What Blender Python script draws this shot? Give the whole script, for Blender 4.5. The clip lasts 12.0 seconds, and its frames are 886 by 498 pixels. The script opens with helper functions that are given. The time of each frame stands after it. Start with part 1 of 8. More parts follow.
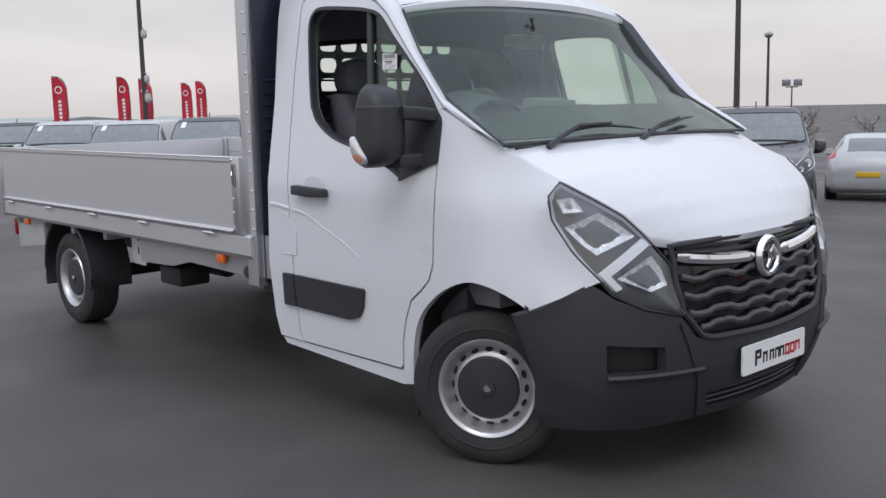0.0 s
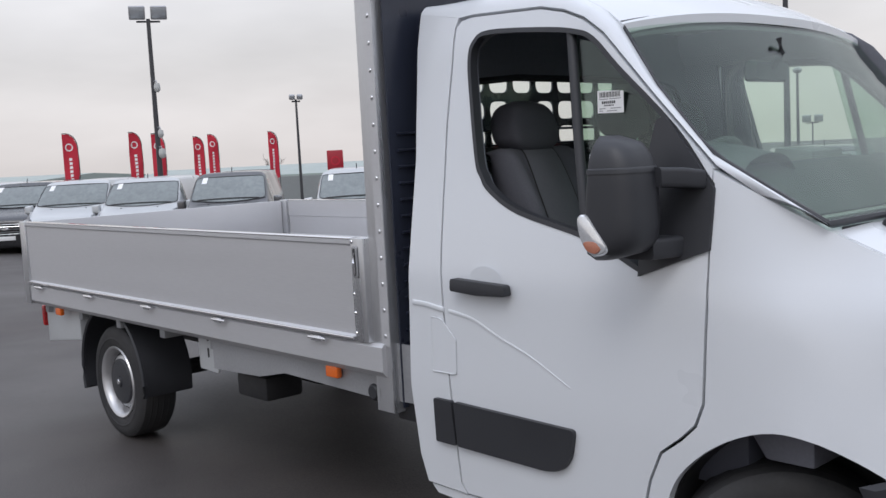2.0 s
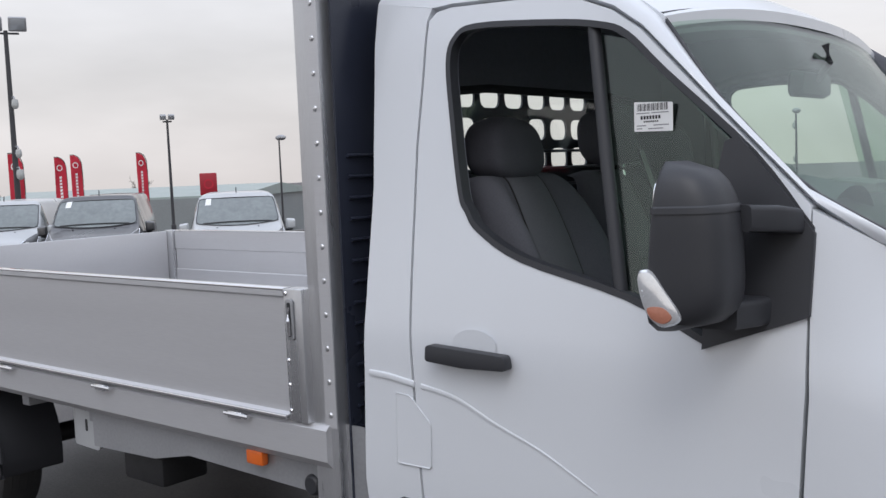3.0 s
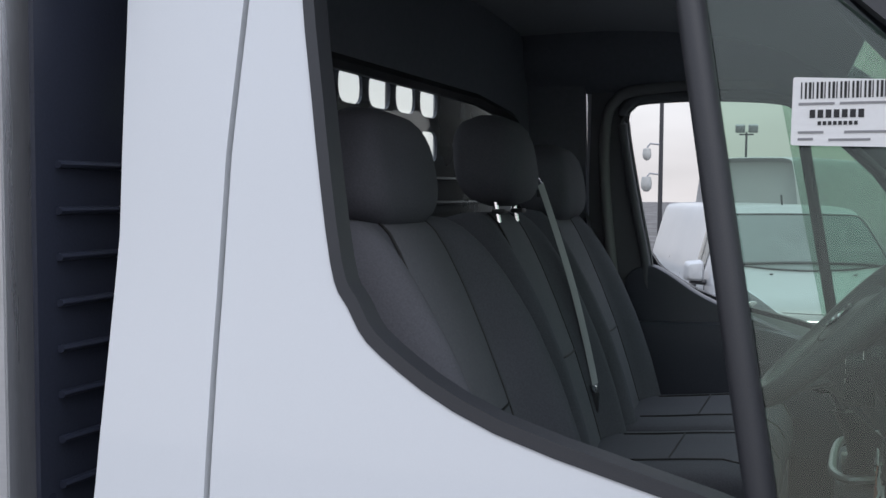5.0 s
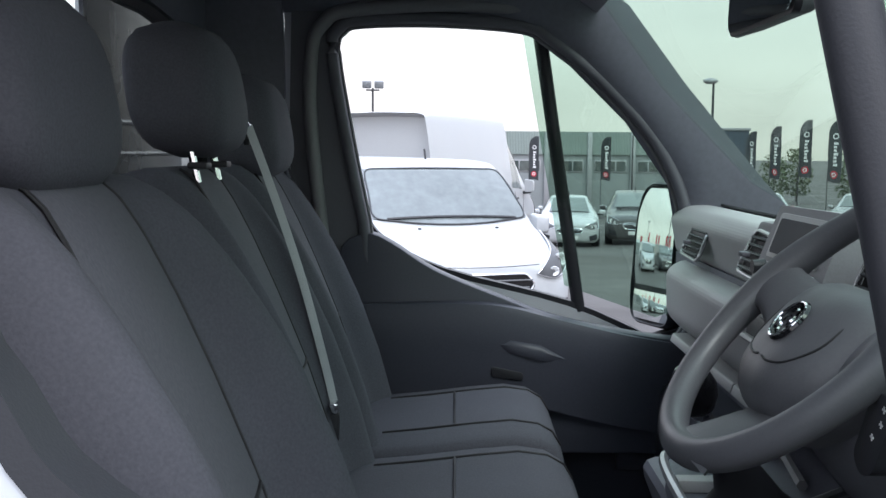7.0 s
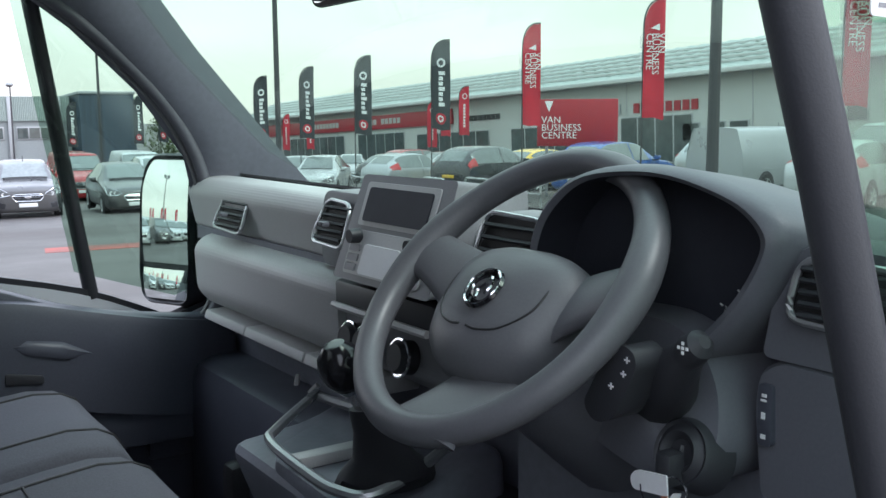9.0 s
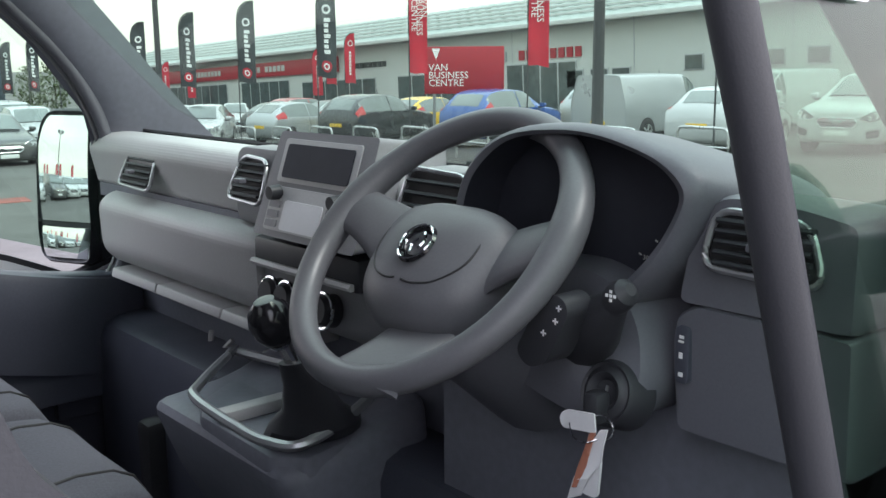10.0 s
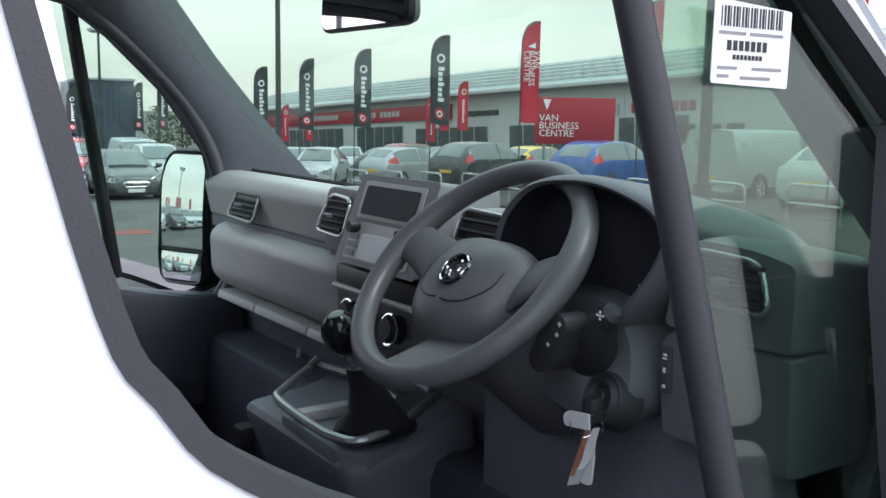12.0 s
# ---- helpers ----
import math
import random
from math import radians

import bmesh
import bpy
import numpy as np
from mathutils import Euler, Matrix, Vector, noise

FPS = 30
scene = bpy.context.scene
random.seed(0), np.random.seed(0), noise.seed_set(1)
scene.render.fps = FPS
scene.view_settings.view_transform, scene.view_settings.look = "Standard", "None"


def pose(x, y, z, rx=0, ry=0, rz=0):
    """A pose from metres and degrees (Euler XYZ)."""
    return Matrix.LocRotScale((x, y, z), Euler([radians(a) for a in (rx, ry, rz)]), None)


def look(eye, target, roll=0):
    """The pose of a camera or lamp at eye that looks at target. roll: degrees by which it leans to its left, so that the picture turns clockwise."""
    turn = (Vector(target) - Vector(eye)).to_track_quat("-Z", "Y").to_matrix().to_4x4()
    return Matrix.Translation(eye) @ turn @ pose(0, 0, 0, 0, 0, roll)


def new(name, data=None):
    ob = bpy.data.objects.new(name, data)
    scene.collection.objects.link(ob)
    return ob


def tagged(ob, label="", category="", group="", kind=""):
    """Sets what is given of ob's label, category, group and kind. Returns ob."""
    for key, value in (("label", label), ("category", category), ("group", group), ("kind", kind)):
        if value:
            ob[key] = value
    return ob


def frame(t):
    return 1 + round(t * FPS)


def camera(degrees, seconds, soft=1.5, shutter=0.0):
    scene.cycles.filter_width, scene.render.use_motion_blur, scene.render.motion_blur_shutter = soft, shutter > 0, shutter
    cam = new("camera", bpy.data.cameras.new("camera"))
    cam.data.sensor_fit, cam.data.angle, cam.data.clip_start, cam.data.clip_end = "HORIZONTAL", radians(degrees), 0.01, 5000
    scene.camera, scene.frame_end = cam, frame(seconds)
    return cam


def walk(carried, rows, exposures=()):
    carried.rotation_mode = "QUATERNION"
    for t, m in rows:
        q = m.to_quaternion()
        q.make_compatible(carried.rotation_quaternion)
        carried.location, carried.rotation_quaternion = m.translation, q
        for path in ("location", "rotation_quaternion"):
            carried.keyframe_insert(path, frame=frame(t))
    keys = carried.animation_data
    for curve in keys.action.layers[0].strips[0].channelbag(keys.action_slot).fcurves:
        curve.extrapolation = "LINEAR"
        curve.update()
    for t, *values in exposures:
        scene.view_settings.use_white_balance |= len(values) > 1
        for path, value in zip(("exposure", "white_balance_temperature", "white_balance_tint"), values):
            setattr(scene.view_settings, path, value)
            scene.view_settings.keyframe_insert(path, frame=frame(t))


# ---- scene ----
cam = camera(48.6, 12.0)
PATH = [
    (0, (2.965, -3.833, 1.563), (1.503, -2.499, 1.274), -1.4),
    (0.5, (2.611, -3.733, 1.592), (1.125, -2.419, 1.336), -2.1),
    (1, (2.225, -3.579, 1.601), (0.712, -2.294, 1.358), -2.2),
    (1.5, (1.76, -3.486, 1.622), (0.255, -2.189, 1.389), -2.6),
    (2, (1.395, -3.434, 1.641), (-0.079, -2.096, 1.443), -3.0),
    (2.5, (0.988, -3.266, 1.652), (-0.424, -1.862, 1.471), -2.6),
    (3, (0.591, -3.069, 1.663), (-0.697, -1.547, 1.502), -2.4),
    (3.2, (0.456, -2.976, 1.66), (-0.791, -1.42, 1.499), -2.3),
    (4.8, (-0.478, -2.132, 1.678), (-1.277, -0.302, 1.565), -0.0),
    (5, (-0.537, -2.031, 1.684), (-1.293, -0.183, 1.567), 0.4),
    (5.5, (-0.656, -1.788, 1.67), (-1.279, 0.109, 1.55), 0.3),
    (6, (-0.726, -1.607, 1.671), (-1.226, 0.324, 1.529), -0.1),
    (6.5, (-0.767, -1.493, 1.666), (-1.109, 0.469, 1.486), 0.8),
    (7, (-0.865, -1.43, 1.668), (-0.887, 0.559, 1.466), 0.5),
    (7.5, (-0.928, -1.377, 1.663), (-0.608, 0.586, 1.456), 0.8),
    (7.7, (-0.945, -1.346, 1.66), (-0.504, 0.594, 1.454), 0.9),
    (9.3, (-1.132, -1.274, 1.684), (0.041, 0.318, 1.384), -0.5),
    (9.5, (-1.132, -1.274, 1.685), (0.061, 0.299, 1.364), -0.4),
    (10, (-1.178, -1.277, 1.695), (0.099, 0.215, 1.316), -0.5),
    (10.5, (-1.234, -1.27, 1.703), (0.124, 0.141, 1.295), -1.4),
    (11, (-1.244, -1.333, 1.712), (0.089, 0.104, 1.316), -1.3),
    (11.5, (-1.248, -1.416, 1.716), (0.009, 0.1, 1.37), 0.4),
    (12, (-1.251, -1.505, 1.71), (-0.137, 0.132, 1.425), 1.0),
]
walk(cam, [(t, look(eye, target, roll)) for t, eye, target, roll in PATH],
     [(0.0, -0.05, 6250, 12), (3.2, 0.0, 6250, 11), (5.0, 0.18, 6050, 11), (6.0, 0.5, 6000, 11), (6.8, 0.85, 6000, 11), (7.5, 1.14, 6050, 12), (9.5, 1.36, 5950, 9), (10.0, 1.56, 6300, 15), (10.5, 1.72, 6550, 19), (11.0, 1.72, 6450, 18), (11.5, 1.6, 6100, 14), (12.0, 1.12, 6000, 13)])

# ---- world, sun ----
world = bpy.data.worlds.new("overcast_sky")
scene.world = world
world.use_nodes = True
wn, wl = world.node_tree.nodes, world.node_tree.links
wn.clear()
w_out = wn.new("ShaderNodeOutputWorld")
w_bg = wn.new("ShaderNodeBackground")
w_sky = wn.new("ShaderNodeTexSky")
w_sky.sky_type, w_sky.sun_disc = "NISHITA", False
w_sky.sun_elevation, w_sky.sun_rotation = radians(32), radians(150)
w_sky.air_density, w_sky.dust_density = 1.5, 4.0
w_geo = wn.new("ShaderNodeTexCoord")
w_sep = wn.new("ShaderNodeSeparateXYZ")
wl.new(w_geo.outputs["Generated"], w_sep.inputs[0])
w_ramp = wn.new("ShaderNodeValToRGB")          # an overcast sky: three times as bright overhead as at the horizon
cr = w_ramp.color_ramp
cr.elements[0].position, cr.elements[0].color = 0.0, (0.86, 0.80, 0.76, 1)
cr.elements[1].position, cr.elements[1].color = 1.0, (1.55, 1.66, 1.90, 1)
e = cr.elements.new(0.10)
e.color = (0.90, 0.87, 0.85, 1)
e = cr.elements.new(0.28)
e.color = (0.92, 0.93, 0.96, 1)
wl.new(w_sep.outputs["Z"], w_ramp.inputs[0])
w_map = wn.new("ShaderNodeMapping")
w_map.inputs["Scale"].default_value = (1.0, 1.0, 3.4)
wl.new(w_geo.outputs["Generated"], w_map.inputs[0])
w_noise = wn.new("ShaderNodeTexNoise")
w_noise.inputs["Scale"].default_value, w_noise.inputs["Detail"].default_value = 2.1, 5.0
w_noise.inputs["Roughness"].default_value = 0.5
wl.new(w_map.outputs[0], w_noise.inputs["Vector"])
w_cl = wn.new("ShaderNodeMapRange")
w_cl.inputs[1].default_value, w_cl.inputs[2].default_value = 0.32, 0.68
w_cl.inputs[3].default_value, w_cl.inputs[4].default_value = 0.80, 1.10
wl.new(w_noise.outputs[0], w_cl.inputs[0])
w_mul = wn.new("ShaderNodeVectorMath")
w_mul.operation = "SCALE"
wl.new(w_ramp.outputs[0], w_mul.inputs[0])
wl.new(w_cl.outputs[0], w_mul.inputs["Scale"])
w_blue = wn.new("ShaderNodeVectorMath")
w_blue.operation = "SCALE"
w_blue.inputs["Scale"].default_value = 0.06
wl.new(w_sky.outputs[0], w_blue.inputs[0])
w_add = wn.new("ShaderNodeMix")
w_add.data_type = "RGBA"
w_add.inputs[0].default_value = 0.1
wl.new(w_mul.outputs[0], w_add.inputs[6])
wl.new(w_blue.outputs[0], w_add.inputs[7])
wl.new(w_add.outputs[2], w_bg.inputs[0])
w_bg.inputs[1].default_value = 1.0
wl.new(w_bg.outputs[0], w_out.inputs[0])

sun_data = bpy.data.lights.new("sun", "SUN")
sun_data.energy, sun_data.angle, sun_data.color = 0.7, radians(25), (1.0, 0.96, 0.9)
sun = new("sun", sun_data)
sun.matrix_world = look((6, -9, 14), (0, 0, 0))

# ---- materials ----
from mathutils import geometry
from mathutils.bvhtree import BVHTree


def nodes_of(name):
    m = bpy.data.materials.new(name)
    m.use_nodes = True
    nt = m.node_tree
    return m, nt, nt.nodes, nt.links, nt.nodes["Principled BSDF"]


def surface(name, colour, rough=0.5, metal=0.0, vary=0.12, scale=3.0, fine=60.0, bump=0.1, coat=0.0, rough_vary=0.1,
            stretch=(1, 1, 1), dirt=None, dirt_amount=0.0, spread=0.0, spec=0.5):
    """A procedural surface: base colour varied at two scales, rough spots, fine relief, optional dirt colour in patches."""
    m, nt, n, l, p = nodes_of(name)
    co = n.new("ShaderNodeTexCoord")
    mp = n.new("ShaderNodeMapping")
    mp.inputs["Scale"].default_value = stretch
    l.new(co.outputs["Object"], mp.inputs[0])
    big, small = n.new("ShaderNodeTexNoise"), n.new("ShaderNodeTexNoise")
    big.inputs["Scale"].default_value, small.inputs["Scale"].default_value = scale, fine
    big.inputs["Detail"].default_value, small.inputs["Detail"].default_value = 4, 3
    l.new(mp.outputs[0], big.inputs["Vector"])
    l.new(mp.outputs[0], small.inputs["Vector"])
    add = n.new("ShaderNodeMath")
    add.operation = "ADD"
    l.new(big.outputs[0], add.inputs[0])
    l.new(small.outputs[0], add.inputs[1])
    val = n.new("ShaderNodeMapRange")
    val.inputs[1].default_value, val.inputs[2].default_value = 0.6, 1.4
    val.inputs[3].default_value, val.inputs[4].default_value = 1 - vary, 1 + vary
    l.new(add.outputs[0], val.inputs[0])
    sc = n.new("ShaderNodeVectorMath")
    sc.operation = "SCALE"
    sc.inputs[0].default_value = colour
    l.new(val.outputs[0], sc.inputs["Scale"])
    last = sc.outputs[0]
    if spread:
        info = n.new("ShaderNodeObjectInfo")
        sv = n.new("ShaderNodeMapRange")
        sv.inputs[3].default_value, sv.inputs[4].default_value = 1 - spread, 1 + spread
        l.new(info.outputs["Random"], sv.inputs[0])
        s2 = n.new("ShaderNodeVectorMath")
        s2.operation = "SCALE"
        l.new(last, s2.inputs[0])
        l.new(sv.outputs[0], s2.inputs["Scale"])
        last = s2.outputs[0]
    if dirt:
        dn = n.new("ShaderNodeTexNoise")
        dn.inputs["Scale"].default_value, dn.inputs["Detail"].default_value = scale * 0.6, 8
        l.new(co.outputs["Object"], dn.inputs["Vector"])
        dr = n.new("ShaderNodeMapRange")
        dr.inputs[1].default_value, dr.inputs[2].default_value = 0.45, 0.75
        dr.inputs[3].default_value, dr.inputs[4].default_value = 0, dirt_amount
        l.new(dn.outputs[0], dr.inputs[0])
        mx = n.new("ShaderNodeMix")
        mx.data_type = "RGBA"
        l.new(dr.outputs[0], mx.inputs[0])
        l.new(last, mx.inputs[6])
        mx.inputs[7].default_value = (*dirt, 1)
        last = mx.outputs[2]
    l.new(last, p.inputs["Base Color"])
    rr = n.new("ShaderNodeMapRange")
    rr.inputs[1].default_value, rr.inputs[2].default_value = 0.3, 0.7
    rr.inputs[3].default_value, rr.inputs[4].default_value = max(rough - rough_vary, 0.02), min(rough + rough_vary, 1)
    l.new(big.outputs[0], rr.inputs[0])
    l.new(rr.outputs[0], p.inputs["Roughness"])
    p.inputs["Metallic"].default_value = metal
    p.inputs["Specular IOR Level"].default_value = spec
    p.inputs["Coat Weight"].default_value = coat
    p.inputs["Coat Roughness"].default_value = 0.04
    if bump:
        b = n.new("ShaderNodeBump")
        b.inputs["Strength"].default_value, b.inputs["Distance"].default_value = bump, 0.002
        l.new(small.outputs[0], b.inputs["Height"])
        l.new(b.outputs[0], p.inputs["Normal"])
    return m


def pane(name, tint, gloss=1.0):
    """A thin pane: tinted see-through glass with a sharp mirror layer by Fresnel."""
    m, nt, n, l, p = nodes_of(name)
    n.remove(p)
    out = [x for x in n if x.type == "OUTPUT_MATERIAL"][0]
    tr, gl, mx, fr = n.new("ShaderNodeBsdfTransparent"), n.new("ShaderNodeBsdfGlossy"), n.new("ShaderNodeMixShader"), n.new("ShaderNodeLayerWeight")
    tr.inputs[0].default_value = (*tint, 1)
    gl.inputs["Roughness"].default_value = 0.01
    fr.inputs[0].default_value = 0.5
    pw = n.new("ShaderNodeMath")               # gloss rises steeply at grazing angles, alike from both sides
    pw.operation = "POWER"
    pw.inputs[1].default_value = 5.0
    l.new(fr.outputs["Facing"], pw.inputs[0])
    mu = n.new("ShaderNodeMath")
    mu.operation = "MULTIPLY_ADD"
    mu.inputs[1].default_value, mu.inputs[2].default_value = 0.9 * gloss, 0.06 * gloss
    l.new(pw.outputs[0], mu.inputs[0])
    l.new(mu.outputs[0], mx.inputs[0])
    l.new(tr.outputs[0], mx.inputs[1])
    l.new(gl.outputs[0], mx.inputs[2])
    l.new(mx.outputs[0], out.inputs[0])
    return m


M_WHITE = surface("white_car_paint", (0.65, 0.67, 0.70), 0.30, vary=0.015, scale=1.2, fine=400, bump=0.01, coat=0.55, rough_vary=0.05, spec=0.4)
M_WHITE2 = surface("white_van_paint", (0.48, 0.495, 0.51), 0.35, vary=0.04, scale=1.0, fine=40, bump=0.0, coat=0.4, dirt=(0.45, 0.43, 0.4), dirt_amount=0.12)
M_GREY = surface("grey_car_paint", (0.085, 0.085, 0.09), 0.35, metal=0.4, vary=0.06, scale=1.2, fine=200, bump=0.0, coat=0.6, dirt=(0.3, 0.28, 0.26), dirt_amount=0.15)
M_SILVER = surface("silver_car_paint", (0.42, 0.44, 0.46), 0.35, metal=0.5, vary=0.05, scale=1.2, fine=200, bump=0.0, coat=0.5)
M_BLACKCAR = surface("black_car_paint", (0.02, 0.02, 0.024), 0.25, vary=0.1, bump=0.0, coat=0.8)
M_BLUECAR = surface("blue_car_paint", (0.03, 0.09, 0.32), 0.3, vary=0.06, bump=0.0, coat=0.7)
M_YELLOWCAR = surface("yellow_car_paint", (0.75, 0.46, 0.02), 0.3, vary=0.05, bump=0.0, coat=0.6)
M_REDCAR = surface("red_car_paint", (0.35, 0.02, 0.025), 0.3, vary=0.06, bump=0.0, coat=0.7)
M_BLACKPL = surface("black_textured_plastic", (0.028, 0.029, 0.034), 0.5, vary=0.12, scale=5, fine=500, bump=0.12, rough_vary=0.08)
M_GLOSSBLK = surface("gloss_black_plastic", (0.012, 0.012, 0.014), 0.12, vary=0.1, bump=0.0)
M_RUBBER = surface("tyre_rubber", (0.022, 0.022, 0.024), 0.75, vary=0.25, scale=8, fine=90, bump=0.3, dirt=(0.06, 0.056, 0.052), dirt_amount=0.3)
M_STEEL = surface("silver_wheel_paint", (0.55, 0.55, 0.56), 0.35, metal=0.75, vary=0.06, scale=9, fine=120, bump=0.05)
M_CHROME = surface("chrome", (0.85, 0.85, 0.87), 0.08, metal=1.0, vary=0.03, bump=0.0, rough_vary=0.03)
M_SATIN = surface("satin_silver_plastic", (0.45, 0.46, 0.47), 0.3, metal=0.85, vary=0.03, bump=0.0)
M_ALU = surface("anodised_aluminium", (0.56, 0.56, 0.575), 0.42, metal=0.5, vary=0.05, scale=1.4, fine=70, bump=0.03, stretch=(0.25, 1, 5), rough_vary=0.06)
M_ALUPOST = surface("mill_aluminium", (0.56, 0.565, 0.58), 0.34, metal=0.85, vary=0.10, scale=4, fine=120, bump=0.05, stretch=(6, 6, 0.35), rough_vary=0.12)
M_GALV = surface("grey_painted_steel", (0.36, 0.365, 0.38), 0.45, metal=0.5, vary=0.10, scale=5, fine=80, bump=0.06)
M_BOARD = surface("dark_phenolic_board", (0.022, 0.026, 0.042), 0.32, vary=0.22, scale=3, fine=240, bump=0.12)
M_CHASSIS = surface("black_chassis_paint", (0.018, 0.018, 0.02), 0.6, vary=0.3, scale=6, fine=90, bump=0.2)
M_ORANGE = surface("amber_lens", (0.75, 0.15, 0.02), 0.18, vary=0.08, scale=20, fine=160, bump=0.1)
M_AMBERDIM = surface("dull_amber_bulb", (0.42, 0.17, 0.11), 0.25, vary=0.10, scale=20, fine=160, bump=0.1)
M_LENS = surface("clear_lens_plastic", (0.75, 0.76, 0.78), 0.1, metal=0.6, vary=0.1, scale=30, fine=160, bump=0.1)
M_REDLENS = surface("red_lens", (0.42, 0.012, 0.015), 0.15, vary=0.1, scale=20, fine=150, bump=0.1)
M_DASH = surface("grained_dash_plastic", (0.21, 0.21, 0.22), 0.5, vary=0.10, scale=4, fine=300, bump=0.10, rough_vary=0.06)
# dash front brightness is lifted into this base colour; the plastic itself is darker
M_DASH2 = surface("brightened_grained_trim", (0.46, 0.46, 0.455), 0.45, vary=0.08, scale=4, fine=300, bump=0.08, rough_vary=0.06)
M_DARKTRIM = surface("dark_cabin_plastic", (0.165, 0.17, 0.202), 0.5, vary=0.12, scale=3, fine=80, bump=0.02)
M_LINER = surface("grey_headlining", (0.34, 0.34, 0.37), 0.9, vary=0.06, scale=4, fine=120, bump=0.04)
M_SEAT = surface("woven_seat_fabric", (0.095, 0.096, 0.114), 0.9, vary=0.22, scale=6, fine=300, bump=0.3, stretch=(1, 1, 1))
M_SEAT2 = surface("ribbed_seat_insert", (0.125, 0.126, 0.145), 0.88, vary=0.22, scale=5, fine=260, bump=0.35, stretch=(1, 1.6, 0.7))
M_BELT = surface("seat_belt_webbing", (0.45, 0.45, 0.47), 0.55, vary=0.1, scale=20, fine=500, bump=0.4)
M_LEATHER = surface("rim_grained_plastic", (0.112, 0.113, 0.122), 0.45, vary=0.08, scale=8, fine=300, bump=0.08)
M_DOORTRIM = surface("black_door_plastic", (0.060, 0.064, 0.084), 0.45, vary=0.12, scale=3, fine=200, bump=0.08)
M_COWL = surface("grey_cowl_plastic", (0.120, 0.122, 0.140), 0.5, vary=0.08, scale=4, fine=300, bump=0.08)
# dash top kept dark in colour, for its dimness under the windscreen
M_DASHTOP = surface("dimmed_dash_top", (0.045, 0.047, 0.050), 0.7, vary=0.10, scale=4, fine=200, bump=0.08)
M_SCREEN = surface("dark_display", (0.030, 0.032, 0.042), 0.55, vary=0.1, bump=0.0, spec=0.2)
M_PAPER = surface("white_paper", (0.78, 0.78, 0.78), 0.7, vary=0.03, scale=30, fine=200, bump=0.05)
M_INK = surface("black_ink", (0.02, 0.02, 0.022), 0.6, vary=0.05, bump=0.0)
M_INKGREY = surface("grey_ink", (0.25, 0.25, 0.26), 0.6, vary=0.05, bump=0.0)
M_REDINK = surface("red_print", (0.62, 0.02, 0.035), 0.55, vary=0.05, bump=0.0)
M_WHITEINK = surface("white_print", (0.82, 0.82, 0.82), 0.55, vary=0.03, bump=0.0)
M_MIRROR = surface("mirror_glass", (0.85, 0.87, 0.88), 0.01, metal=1.0, vary=0.0, bump=0.0, rough_vary=0.0)
M_SCREENGLASS = pane("green_tinted_windscreen", (0.74, 0.83, 0.76), 0.8)
M_SIDEGLASS = pane("green_tinted_side_glass", (0.70, 0.80, 0.73))
M_CARGLASS = surface("dark_vehicle_glass", (0.15, 0.17, 0.168), 0.06, vary=0.25, scale=2.0, fine=9, bump=0.0, rough_vary=0.03, spec=0.9)
M_FLAGRED = surface("red_flag_fabric", (0.52, 0.022, 0.045), 0.75, vary=0.12, scale=3, fine=160, bump=0.3)
M_FLAGDARK = surface("charcoal_flag_fabric", (0.040, 0.044, 0.050), 0.75, vary=0.15, scale=3, fine=160, bump=0.3)
M_SIGNRED = surface("red_sign_panel", (0.36, 0.016, 0.03), 0.4, vary=0.05, scale=1, fine=60, bump=0.0)
M_POLE = surface("dark_painted_pole", (0.045, 0.045, 0.05), 0.5, vary=0.15, bump=0.1)
M_CLAD = surface("grey_profiled_cladding", (0.26, 0.28, 0.285), 0.5, metal=0.2, vary=0.08, scale=0.4, fine=8, bump=0.0)
M_CLADWHITE = surface("off_white_cladding", (0.50, 0.51, 0.50), 0.55, vary=0.06, scale=0.3, fine=6, bump=0.0, dirt=(0.3, 0.3, 0.28), dirt_amount=0.2)
M_BLUECLAD = surface("blue_grey_cladding", (0.055, 0.075, 0.105), 0.5, metal=0.2, vary=0.08, scale=0.4, fine=8, bump=0.0)
M_ROOFGREY = surface("grey_green_metal_roof", (0.33, 0.38, 0.36), 0.45, metal=0.2, vary=0.08, scale=0.5, fine=8, bump=0.0)
M_SHOPGLASS = surface("showroom_glass", (0.06, 0.075, 0.075), 0.06, vary=0.5, scale=0.6, fine=3, bump=0.0, spec=0.8)
M_BARK = surface("grey_bark", (0.085, 0.075, 0.068), 0.9, vary=0.25, bump=0.3)
M_TWIG = surface("bare_twigs", (0.13, 0.105, 0.09), 0.9, vary=0.25, bump=0.0)
M_LEAF = surface("dull_foliage", (0.09, 0.115, 0.05), 0.8, vary=0.4, scale=1.5, fine=14, bump=0.2)
M_REDPAINT = surface("red_ground_paint", (0.30, 0.075, 0.06), 0.8, vary=0.25, scale=2, fine=50, bump=0.3, dirt=(0.08, 0.07, 0.065), dirt_amount=0.7)


